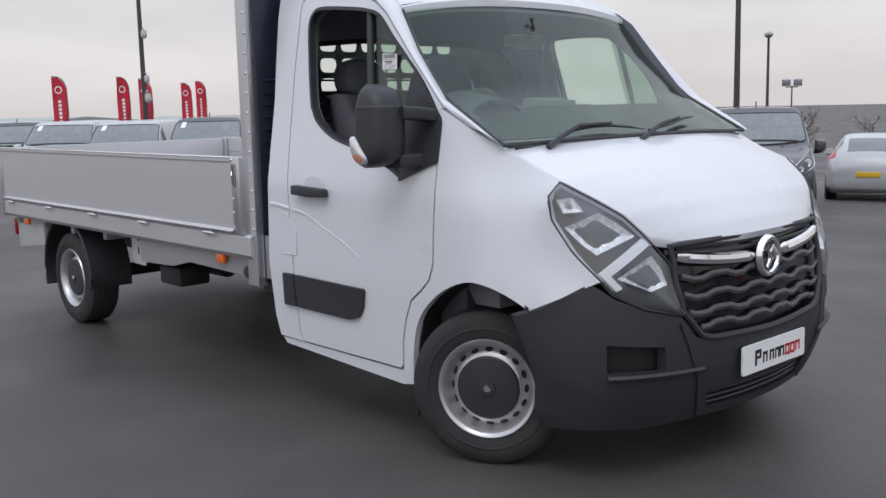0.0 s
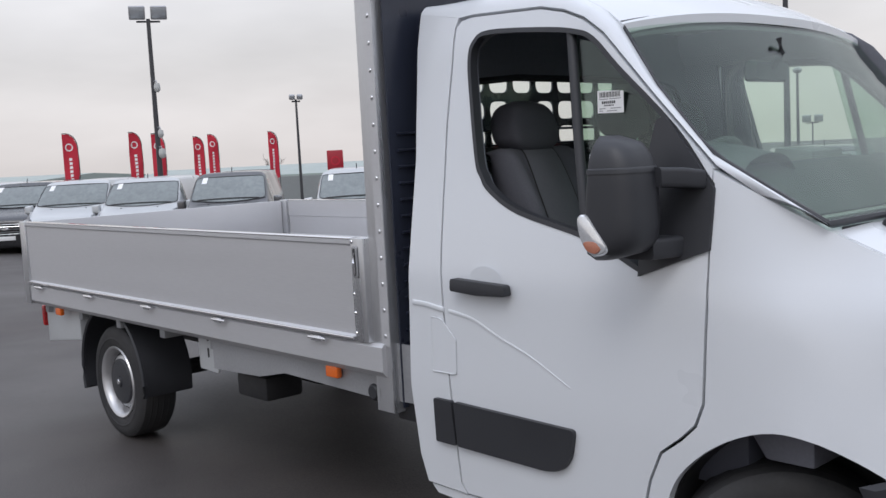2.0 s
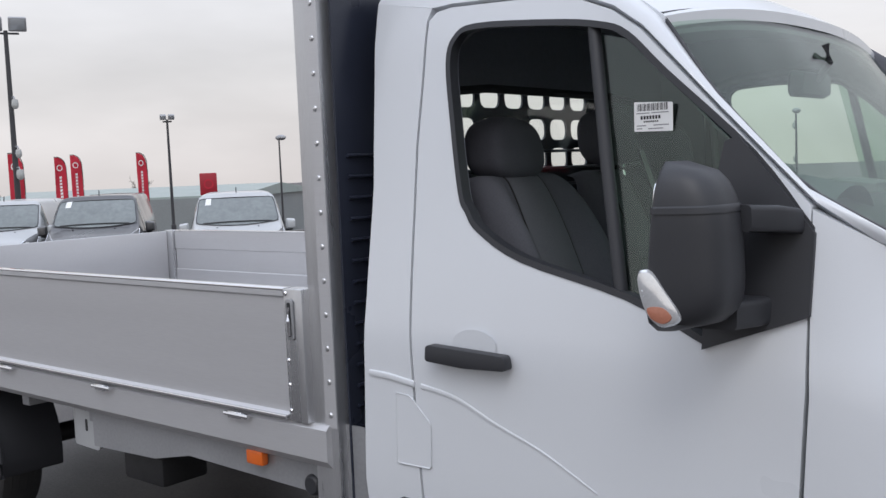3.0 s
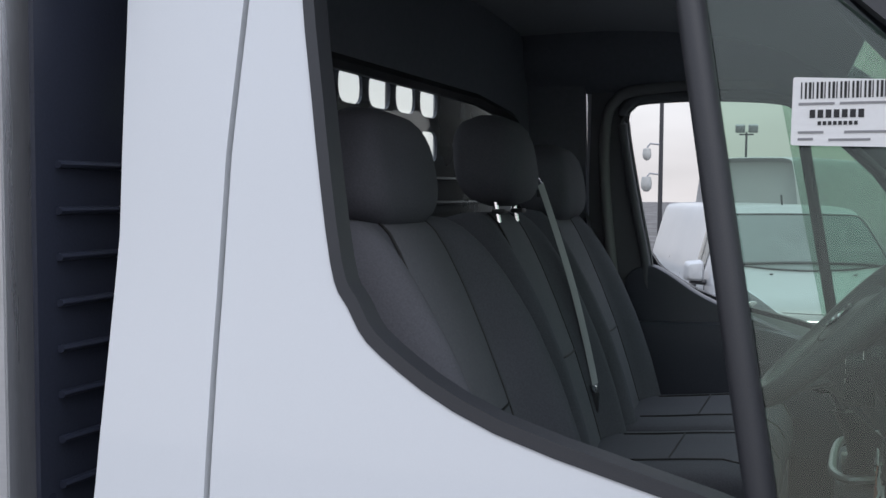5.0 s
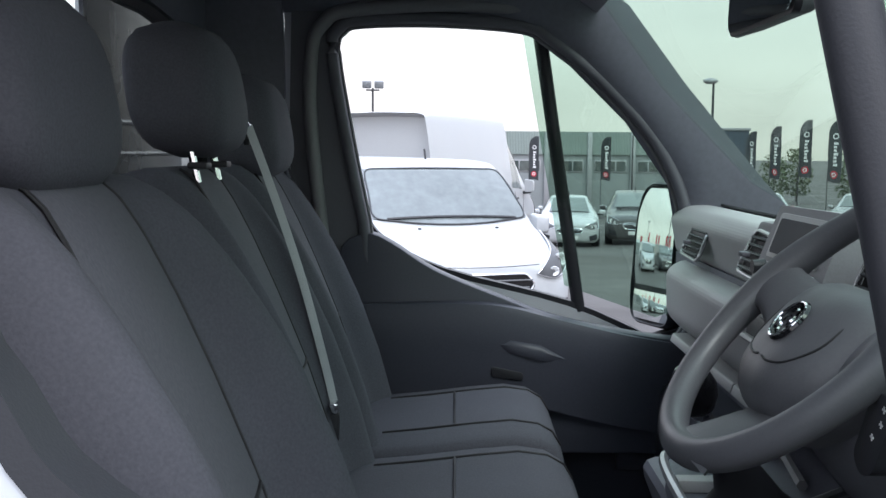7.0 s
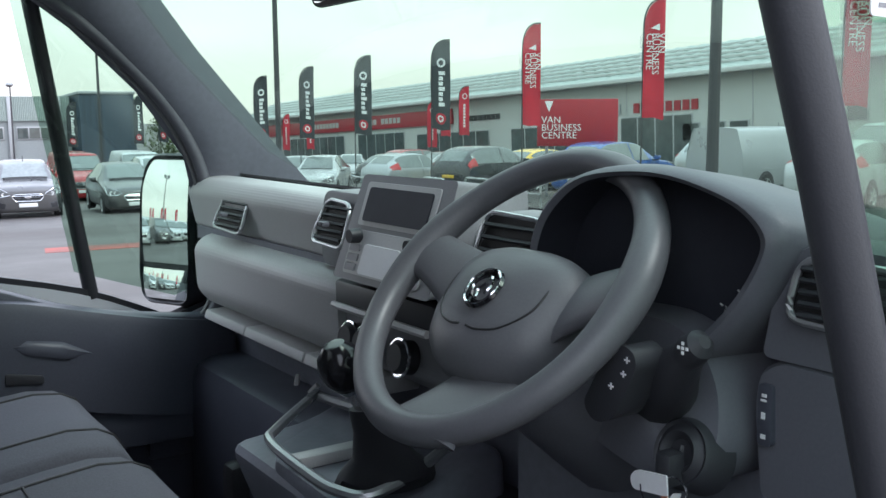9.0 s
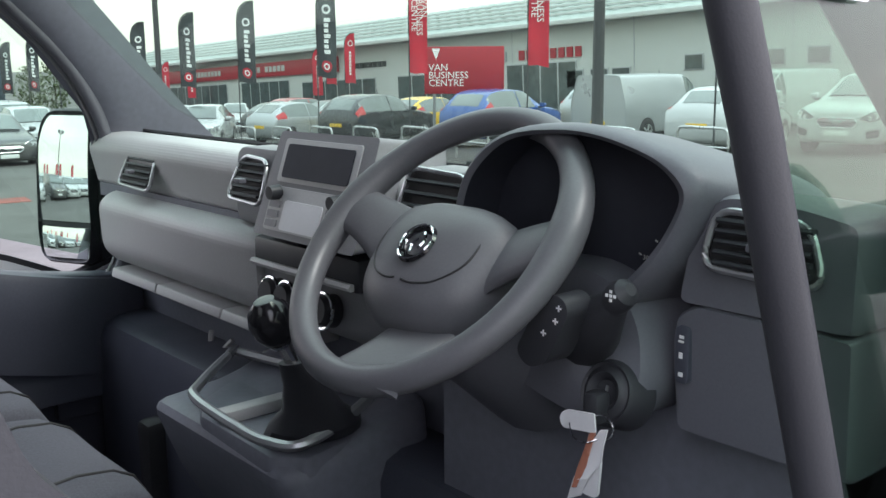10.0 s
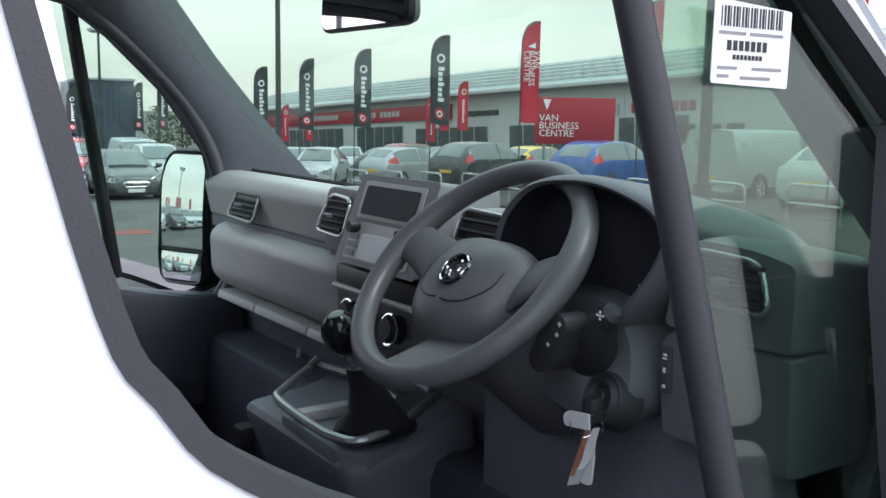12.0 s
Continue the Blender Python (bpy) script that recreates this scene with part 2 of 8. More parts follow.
def asphalt():
    m, nt, n, l, p = nodes_of("worn_asphalt")
    co = n.new("ShaderNodeTexCoord")
    vals = []
    for sc, det in ((0.25, 5), (1.7, 6), (90, 3)):
        t = n.new("ShaderNodeTexNoise")
        t.inputs["Scale"].default_value, t.inputs["Detail"].default_value = sc, det
        l.new(co.outputs["Object"], t.inputs["Vector"])
        vals.append(t)
    r = n.new("ShaderNodeValToRGB")
    r.color_ramp.elements[0].position, r.color_ramp.elements[0].color = 0.3, (0.040, 0.0355, 0.034, 1)
    r.color_ramp.elements[1].position, r.color_ramp.elements[1].color = 0.72, (0.082, 0.072, 0.068, 1)
    mx = n.new("ShaderNodeMath")
    mx.operation = "MULTIPLY_ADD"
    mx.inputs[1].default_value = 0.45
    l.new(vals[1].outputs[0], mx.inputs[0])
    m2 = n.new("ShaderNodeMath")
    m2.operation = "MULTIPLY"
    m2.inputs[1].default_value = 0.55
    l.new(vals[0].outputs[0], m2.inputs[0])
    l.new(m2.outputs[0], mx.inputs[2])
    l.new(mx.outputs[0], r.inputs[0])
    gr = n.new("ShaderNodeMapRange")
    gr.inputs[1].default_value, gr.inputs[2].default_value, gr.inputs[3].default_value, gr.inputs[4].default_value = 0.3, 0.7, 0.72, 1.3
    l.new(vals[2].outputs[0], gr.inputs[0])
    s = n.new("ShaderNodeVectorMath")
    s.operation = "SCALE"
    l.new(r.outputs[0], s.inputs[0])
    l.new(gr.outputs[0], s.inputs["Scale"])
    l.new(s.outputs[0], p.inputs["Base Color"])
    rr = n.new("ShaderNodeMapRange")
    rr.inputs[1].default_value, rr.inputs[2].default_value, rr.inputs[3].default_value, rr.inputs[4].default_value = 0.35, 0.7, 0.45, 0.8
    l.new(vals[0].outputs[0], rr.inputs[0])
    l.new(rr.outputs[0], p.inputs["Roughness"])
    b = n.new("ShaderNodeBump")
    b.inputs["Strength"].default_value, b.inputs["Distance"].default_value = 0.5, 0.004
    l.new(vals[2].outputs[0], b.inputs["Height"])
    l.new(b.outputs[0], p.inputs["Normal"])
    return m


M_ASPHALT = asphalt()


# ---- mesh builders ----
def part(name, bm, material, parent, label="", angle=35, m=None):
    """Links a bmesh as one mesh object under a thing or a part."""
    me = bpy.data.meshes.new(name)
    bmesh.ops.recalc_face_normals(bm, faces=bm.faces)
    bm.to_mesh(me)
    bm.free()
    me.shade_smooth()
    me.set_sharp_from_angle(angle=radians(angle))
    me.materials.append(material)
    ob = new(name, me)
    ob.parent = parent
    if m is not None:
        ob.matrix_basis = m
    if label:
        ob["label"] = label
    return ob


def thing(name, label, category, m=None, group="", kind=""):
    ob = new(name)
    ob.empty_display_size = 0.1
    if m is not None:
        ob.matrix_basis = m
    return tagged(ob, label, category, group, kind)


def solo(name, bm, material, label, category, group="", kind="", m=None, angle=35):
    return tagged(part(name, bm, material, None, "", angle, m), label, category, group, kind)


def from_lists(verts, faces):
    bm = bmesh.new()
    vs = [bm.verts.new(v) for v in verts]
    for f in faces:
        try:
            bm.faces.new([vs[i] for i in f])
        except ValueError:
            pass
    return bm


def join(*bms):
    """Joins bmeshes into the first one."""
    out = bms[0]
    for b in bms[1:]:
        vs = {v: out.verts.new(v.co) for v in b.verts}
        for f in b.faces:
            out.faces.new([vs[v] for v in f.verts])
        b.free()
    return out


def moved(bm, m):
    bmesh.ops.transform(bm, matrix=m, verts=bm.verts)
    return bm


def box(x0, x1, y0, y1, z0, z1, bevel=0.0, segs=2):
    bm = bmesh.new()
    bmesh.ops.create_cube(bm, size=1)
    for v in bm.verts:
        v.co = Vector((x0 if v.co.x < 0 else x1, y0 if v.co.y < 0 else y1, z0 if v.co.z < 0 else z1))
    if bevel:
        bmesh.ops.bevel(bm, geom=list(bm.edges), offset=bevel, segments=segs, profile=0.5, affect="EDGES", clamp_overlap=True)
    return bm


def prism(outline, axis, a, b, bevel=0.0, segs=2):
    """A flat outline of (u, v) pulled along an axis from a to b. The outline's plane is the other two axes in xyz order."""
    def at(u, v, w):
        return {"x": (w, u, v), "y": (u, w, v), "z": (u, v, w)}[axis]
    n = len(outline)
    verts = [at(u, v, a) for u, v in outline] + [at(u, v, b) for u, v in outline]
    faces = [list(range(n)), list(range(n, 2 * n))] + [[i, (i + 1) % n, n + (i + 1) % n, n + i] for i in range(n)]
    bm = from_lists(verts, faces)
    bmesh.ops.recalc_face_normals(bm, faces=bm.faces)
    if bevel:
        bmesh.ops.bevel(bm, geom=list(bm.edges), offset=bevel, segments=segs, profile=0.5, affect="EDGES", clamp_overlap=True)
    return bm


def loft(rings, closed=True, caps=True):
    """Skins rings of equally many points."""
    n = len(rings[0])
    verts = [p for r in rings for p in r]
    faces = []
    for k in range(len(rings) - 1):
        for i in range(n if closed else n - 1):
            j = (i + 1) % n
            faces.append([k * n + i, k * n + j, (k + 1) * n + j, (k + 1) * n + i])
    if caps and closed:
        faces += [list(range(n))[::-1], list(range((len(rings) - 1) * n, len(rings) * n))]
    return from_lists(verts, faces)


def tube(points, r, n=10, closed=False, flat=1.0, up=(0, 0, 1)):
    """A round bar along points; r may be one radius or one a point; flat squeezes it along its second axis."""
    pts = [Vector(p) for p in points]
    rings = []
    for i, p in enumerate(pts):
        a = pts[(i - 1) % len(pts)] if closed or i else p
        b = pts[(i + 1) % len(pts)] if closed or i < len(pts) - 1 else p
        d = (b - a).normalized()
        s = d.cross(Vector(up))
        if s.length < 1e-3:
            s = d.cross(Vector((1, 0, 0)))
        s.normalize()
        t = s.cross(d)
        rad = r[i] if isinstance(r, (list, tuple)) else r
        rings.append([p + rad * (math.cos(2 * math.pi * k / n) * s + flat * math.sin(2 * math.pi * k / n) * t) for k in range(n)])
    if closed:
        rings.append(rings[0])
    bm = loft(rings, True, not closed)
    if closed:
        bmesh.ops.remove_doubles(bm, verts=bm.verts, dist=1e-5)
    return bm


def lathe(profile, n=32, m=None):
    """Turns (radius, height) pairs round z."""
    rings = [[(r * math.cos(2 * math.pi * k / n), r * math.sin(2 * math.pi * k / n), h) for k in range(n)] for r, h in profile]
    bm = loft(rings, True, False)
    bmesh.ops.remove_doubles(bm, verts=bm.verts, dist=1e-6)
    return moved(bm, m) if m is not None else bm


def grid(fn, nu, nv):
    """A sheet of fn(u, v), u and v from 0 to 1."""
    verts = [fn(i / nu, j / nv) for j in range(nv + 1) for i in range(nu + 1)]
    faces = [[j * (nu + 1) + i, j * (nu + 1) + i + 1, (j + 1) * (nu + 1) + i + 1, (j + 1) * (nu + 1) + i] for j in range(nv) for i in range(nu)]
    return from_lists(verts, faces)


def thicken(bm, offset):
    """Gives an open sheet a back face moved by the offset vector (or by offset(v), or by a depth along y), and walls round its borders."""
    if isinstance(offset, float):
        offset = (0, offset, 0)
    border = [e for e in bm.edges if e.is_boundary]
    ends = [(e.verts[0], e.verts[1]) for e in border]
    olds, faces = list(bm.verts), list(bm.faces)
    back = {v: bm.verts.new(v.co + (offset(v.co) if callable(offset) else Vector(offset))) for v in olds}
    for f in faces:
        bm.faces.new([back[v] for v in reversed(f.verts)])
    for a, b in ends:
        try:
            bm.faces.new([a, b, back[b], back[a]])
        except ValueError:
            pass
    return bm


def smooth_loop(points, steps=6, closed=True):
    """A rounded line through points (Catmull-Rom)."""
    out, n = [], len(points)
    last = n if closed else n - 1
    for i in range(last):
        if closed:
            p = [points[(i + k) % n] for k in (-1, 0, 1, 2)]
        else:
            p = [points[max(i - 1, 0)], points[i], points[i + 1], points[min(i + 2, n - 1)]]
        for s in range(steps):
            t = s / steps
            out.append(tuple(0.5 * (2 * b + (c - a) * t + (2 * a - 5 * b + 4 * c - d) * t * t + (3 * b - a - 3 * c + d) * t ** 3) for a, b, c, d in zip(*p)))
    if not closed:
        out.append(tuple(points[-1]))
    return out


def dense(loop, step=0.05, closed=True):
    out = []
    n = len(loop)
    for i in range(n if closed else n - 1):
        a, b = Vector(loop[i]), Vector(loop[(i + 1) % n])
        k = max(1, int((b - a).length / step))
        out += [tuple(a.lerp(b, s / k)) for s in range(k)]
    if not closed:
        out.append(tuple(loop[-1]))
    return out


def rounded(loop, r, steps=5):
    """Rounds the corners of a polygon; r is one radius or one a corner."""
    out, n = [], len(loop)
    for i in range(n):
        p, a, b = Vector(loop[i]), Vector(loop[i - 1]), Vector(loop[(i + 1) % n])
        rad = r[i] if isinstance(r, (list, tuple)) else r
        if rad <= 0:
            out.append(tuple(p))
            continue
        da, db = (a - p), (b - p)
        k = min(rad, 0.49 * da.length, 0.49 * db.length)
        s, e = p + da.normalized() * k, p + db.normalized() * k
        for t in range(steps + 1):
            t /= steps
            out.append(tuple((1 - t) ** 2 * s + 2 * t * (1 - t) * p + t * t * e))
    return out


def sheet(outline, holes, to3d, step=0.06):
    """A sheet with holes: flat outline and holes in (u, v), filled with a fine net, and put in place by to3d(u, v)."""
    verts, edges = [], []
    loops = [outline] + list(holes)
    for loop in loops:
        k, n = len(verts), len(loop)
        verts += [Vector(p) for p in loop]
        edges += [(k + i, k + (i + 1) % n) for i in range(n)]
    us, vs = [p[0] for p in outline], [p[1] for p in outline]

    def near(u, v):
        return min((Vector((u, v)) - b).length_squared for b in verts[:nb]) < (0.5 * step) ** 2
    nb = len(verts)
    nu, nv = int((max(us) - min(us)) / step), int((max(vs) - min(vs)) / step)
    for i in range(1, nu + 1):
        for j in range(1, nv + 1):
            u, v = min(us) + i * step, min(vs) + j * step
            if not near(u, v):
                verts.append(Vector((u, v)))
    vo, eo, fo, _, _, _ = geometry.delaunay_2d_cdt(verts, edges, [], 1, 1e-6)
    rims = [np.array(h) for h in holes]

    def within(h, u, v):
        a, b = h, np.roll(h, -1, axis=0)
        cross = ((a[:, 1] > v) != (b[:, 1] > v)) & (u < (b[:, 0] - a[:, 0]) * (v - a[:, 1]) / (b[:, 1] - a[:, 1] + 1e-12) + a[:, 0])
        return bool(cross.sum() % 2)
    bm = bmesh.new()
    bv = [bm.verts.new(to3d(p[0], p[1])) for p in vo]
    for f in fo:
        u, v = sum(vo[i][0] for i in f) / len(f), sum(vo[i][1] for i in f) / len(f)
        if not any(within(h, u, v) for h in rims) and within(np.array(outline), u, v):
            bm.faces.new([bv[i] for i in f])
    loose = [v for v in bm.verts if not v.link_faces]
    bmesh.ops.delete(bm, geom=loose, context="VERTS")
    return bm


def bars(lines, at, thick=0.0008):
    """Flat print: each (u0, u1, v0, v1) becomes a thin bar; at(u, v, w) puts it in place, w outward."""
    out = None
    for u0, u1, v0, v1 in lines:
        vs = [at(u, v, w) for w in (0, thick) for u, v in ((u0, v0), (u1, v0), (u1, v1), (u0, v1))]
        b = from_lists(vs, [[0, 1, 2, 3], [4, 5, 6, 7], [0, 1, 5, 4], [1, 2, 6, 5], [2, 3, 7, 6], [3, 0, 4, 7]])
        out = join(out, b) if out else b
    return out


def words(text, size, m, material, parent=None, name="lettering", thick=0.002, align="LEFT"):
    """Raised lettering in the built-in font, turned into a mesh."""
    cu = bpy.data.curves.new(name, "FONT")
    cu.body, cu.size, cu.extrude, cu.align_x, cu.resolution_u = text, size, thick, align, 2
    tmp = bpy.data.objects.new(name, cu)
    scene.collection.objects.link(tmp)
    me = bpy.data.meshes.new_from_object(tmp.evaluated_get(bpy.context.evaluated_depsgraph_get()))
    bpy.data.objects.remove(tmp)
    bpy.data.curves.remove(cu)
    me.materials.clear()
    me.materials.append(material)
    ob = new(name, me)
    ob.parent = parent
    ob.matrix_basis = m
    return ob

# ---- the dropside truck: x forward from the front axle, driver's side at -y ----
TALL = 1.031      # the cab and body stand a little taller than the raw outlines below
HALF = [(0.0, 1.00), (0.45, 1.03), (0.75, 1.045), (1.15, 1.04), (1.3, 1.018), (1.5, 0.985), (1.7, 0.955), (1.97, 0.91), (2.1, 0.875), (2.25, 0.78)]


def half(z):
    return float(np.interp(z, [a for a, _ in HALF], [b for _, b in HALF]))


NOSE = [(-0.2, 0.3, 0), (-0.2, 0.9, 0), (-0.2, 1.2, 0), (-0.16, 1.5, 0), (-0.4, 1.7, 0), (0.0, 0.8, 0), (0.15, 0.8, 0.006), (0.315, 0.708, 0.04), (0.45, 0.771, 0.10), (0.57, 0.84, 0.20),
        (0.484, 0.945, 0.15), (0.41, 1.07, 0.113), (0.40, 1.14, 0.107), (0.40, 1.215, 0.17), (0.28, 1.27, 0.148), (0.15, 1.336, 0.105), (0.0, 1.42, 0.05), (0.1, 1.1, 0.02)]
_pts = np.array([(a, b) for a, b, _ in NOSE])
_dist = np.linalg.norm(_pts[:, None] - _pts[None], axis=-1)
_w = np.linalg.solve(_dist + 1e-3 * np.eye(len(_pts)), np.array([c for _, _, c in NOSE]))


def tuck(x, z):
    """How far the wing bends in towards the nose."""
    if x < -0.18:
        return 0.0
    return max(0.0, float(np.linalg.norm(_pts - (x, z), axis=1) @ _w))


def flank(sgn, off=0.0):
    """Puts (x, z) of a side panel onto the cab's side."""
    def at(x, z):
        return Vector((x, sgn * (half(z) - tuck(x, z) + off), z))
    return at


def side_panel(sgn, outline, holes=(), thick=0.03, step=0.06, off=0.0):
    bm = sheet(dense(outline, 0.04), [dense(h, 0.04) for h in holes], flank(sgn, off), step)
    return thicken(bm, (0, -sgn * thick, 0))


truck = thing("dropside_truck", "white single-cab dropside truck with aluminium body, parked on asphalt", "truck")

DOOR_TOP = [(x, z / TALL) for x, z in [(-0.147, 1.555), (-0.365, 1.773), (-0.575, 1.984), (-0.66, 2.043), (-0.75, 2.08), (-0.853, 2.104), (-1.03, 2.114), (-1.186, 2.122), (-1.24, 2.115), (-1.268, 2.09)]]
DOOR_REAR = [(x, z / TALL) for x, z in [(-1.268, 1.95), (-1.275, 1.73), (-1.271, 1.455), (-1.265, 1.254), (-1.254, 1.052), (-1.235, 0.75), (-1.22, 0.41), (-1.19, 0.371)]]
DOOR_FRONT = [(x, z / TALL) for x, z in [(-0.42, 0.37), (-0.4, 0.39), (-0.388, 0.51), (-0.36, 0.61), (-0.315, 0.705), (-0.24, 0.762), (-0.19, 0.81), (-0.162, 0.879), (-0.145, 1.165), (-0.147, 1.35)]]
WINDOW = [(x, z / TALL) for x, z in [(-1.184, 1.96), (-1.155, 1.796), (-1.113, 1.598), (-1.085, 1.545), (-1.038, 1.492), (-0.891, 1.417), (-0.581, 1.338), (-0.369, 1.245), (-0.148, 1.327), (-0.145, 1.509), (-0.277, 1.674), (-0.502, 1.875), (-0.612, 1.978), (-0.694, 2.012), (-0.841, 2.036), (-1.092, 2.058), (-1.164, 2.031)]]
HINGE_GAP = 0.004


def shrink(loop, d):
    """Moves an outline inwards (d > 0) or outwards."""
    n, out = len(loop), []
    area = sum(loop[i][0] * loop[(i + 1) % n][1] - loop[(i + 1) % n][0] * loop[i][1] for i in range(n))
    s = 1 if area > 0 else -1
    for i in range(n):
        a, p, b = Vector(loop[i - 1]), Vector(loop[i]), Vector(loop[(i + 1) % n])
        t = (b - a).normalized()
        out.append(tuple(p + s * d * Vector((-t.y, t.x))))
    return out


_k = WINDOW.index(min(WINDOW, key=lambda p: abs(p[0] + 0.148)))
_turn = WINDOW[_k + 1:] + WINDOW[:_k]
win_loop = smooth_loop(_turn, 4, False) + [WINDOW[_k]]          # rounded all round but for the mirror's corner
WIN = {-1: win_loop, 1: [(x, z - 0.055 / TALL) for x, z in win_loop]}
door_loop = DOOR_TOP + DOOR_REAR + DOOR_FRONT


def build_door(sgn):
    name = "driver_door" if sgn < 0 else "passenger_door"
    door = part(name, side_panel(sgn, shrink(door_loop, HINGE_GAP), [WIN[sgn]], 0.035), M_WHITE, truck, "white door with an open window" if sgn < 0 else "white door")
    # rubber seal round the opening
    at = flank(sgn, -0.004)
    seal = sheet(dense(shrink(WIN[sgn], -0.003), 0.03), [dense(shrink(WIN[sgn], 0.013), 0.03)], at, 0.2)
    part("window_seal", thicken(moved(seal, Matrix.Translation((0, sgn * 0.006, 0))), (0, -sgn * 0.035, 0)), M_BLACKPL, door, "black rubber window seal")
    # divider bar between the sliding window and the quarter light
    fore = 0.04 if sgn > 0 else 0.0
    a, b = flank(sgn, -0.02)(-0.725 + fore, 2.03 / TALL), flank(sgn, -0.02)(-0.59 + fore, 1.27 / TALL)
    part("window_divider", tube([a, a.lerp(b, 0.5) + Vector((0, sgn * 0.006, 0)), b], 0.017, 18, flat=0.9), M_BLACKPL, door, "black window divider bar")
    q = [(x, z / TALL) for x, z in [(-0.72, 1.99), (-0.59, 1.335), (-0.36, 1.255), (-0.16, 1.335), (-0.165, 1.50), (-0.30, 1.66), (-0.51, 1.855), (-0.63, 1.965)]]
    g = part("quarter_glass", thicken(sheet(dense(q, 0.08), [], flank(sgn, -0.028), 0.1), (0, -sgn * 0.004, 0)), M_SIDEGLASS, door, "green-tinted quarter light glass")
    g.visible_shadow = False
    # black triangle that carries the mirror
    tri = [(-0.377, 1.237), (-0.143, 1.322), (-0.139, 1.497), (-0.20, 1.578), (-0.313, 1.712), (-0.345, 1.70), (-0.375, 1.55)] if sgn < 0 else [(-0.30, 1.22), (-0.143, 1.29), (-0.139, 1.44), (-0.20, 1.50), (-0.30, 1.58)]
    tri = [(x, z / TALL) for x, z in tri]
    part("mirror_base", thicken(sheet(dense(tri, 0.05), [], flank(sgn, 0.012), 0.08), (0, -sgn * 0.04, 0)), M_BLACKPL, door, "black plastic mirror mount")
    # handle in a scooped recess
    hy = half(1.13)
    ho = prism(rounded([(-1.175, 1.108), (-1.17, 1.152), (-0.905, 1.142), (-0.90, 1.105), (-1.04, 1.10)], 0.012), "y", sgn * (hy + 0.008), sgn * (hy + 0.042), 0.008)
    handle = part("door_handle", ho, M_BLACKPL, door, "black plastic door handle")
    cup = lathe([(0.0, -0.018), (0.04, -0.012), (0.062, 0.0), (0.068, 0.003), (0.0, 0.0035)], 24)
    moved(cup, Matrix.Translation((-1.03, sgn * (hy - 0.001), 1.155)) @ Matrix.Rotation(radians(90 * -sgn), 4, "X") @ Matrix.Diagonal((1.1, 0.62, 1, 1)))
    part("handle_recess", cup, M_WHITE, door)
    # black rubbing strip
    st = rounded([(-1.21, 0.703), (-0.639, 0.696), (-0.66, 0.60), (-0.70, 0.552), (-0.77, 0.536), (-1.205, 0.540)], [0.01, 0.02, 0.03, 0.03, 0.03, 0.01])
    part("rubbing_strip", thicken(sheet(dense(st, 0.05), [], flank(sgn, 0.018), 0.06), (0, -sgn * 0.03, 0)), M_BLACKPL, door, "black plastic rubbing strip")
    # raised swage line over the lower door
    line = [flank(sgn, 0.001)(x, z) for x, z in smooth_loop([(-1.225, 1.028), (-1.10, 1.008), (-0.97, 0.957), (-0.82, 0.905), (-0.66, 0.828)], 6, False)]
    part("swage_line", tube(line, [0.0045 * (1 - 0.7 * i / (len(line) - 1)) for i in range(len(line))], 8, flat=1.6), M_WHITE, door)
    # inner card
    card = [(-1.19, 0.42), (-0.43, 0.42), (-0.40, 0.60), (-0.30, 0.76), (-0.22, 0.86), (-0.22, 1.22), (-0.36, 1.175), (-0.58, 1.26), (-0.88, 1.345), (-1.03, 1.41), (-1.12, 1.52), (-1.225, 1.40)]
    card = [(x, min(z - 0.09, 1.27)) if z > 1.1 else (x, z) for x, z in card]
    inner = thicken(sheet(dense(card, 0.06), [], flank(sgn, -0.055), 0.08), (0, -sgn * 0.035, 0))
    dc = part("door_card", inner, M_DOORTRIM, door, "dark plastic inner door panel")
    arm = loft([[(x, sgn * (0.92 - w), z - 0.05), (x, sgn * (0.92 - w), z + 0.035), (x, sgn * 0.955, z + 0.045), (x, sgn * 0.965, z - 0.06)] for x, w, z in
                ((-1.05, 0.02, 0.98), (-0.95, 0.055, 1.00), (-0.75, 0.06, 1.02), (-0.55, 0.05, 1.05), (-0.42, 0.02, 1.10))])
    part("armrest", arm, M_DARKTRIM, door)
    return door


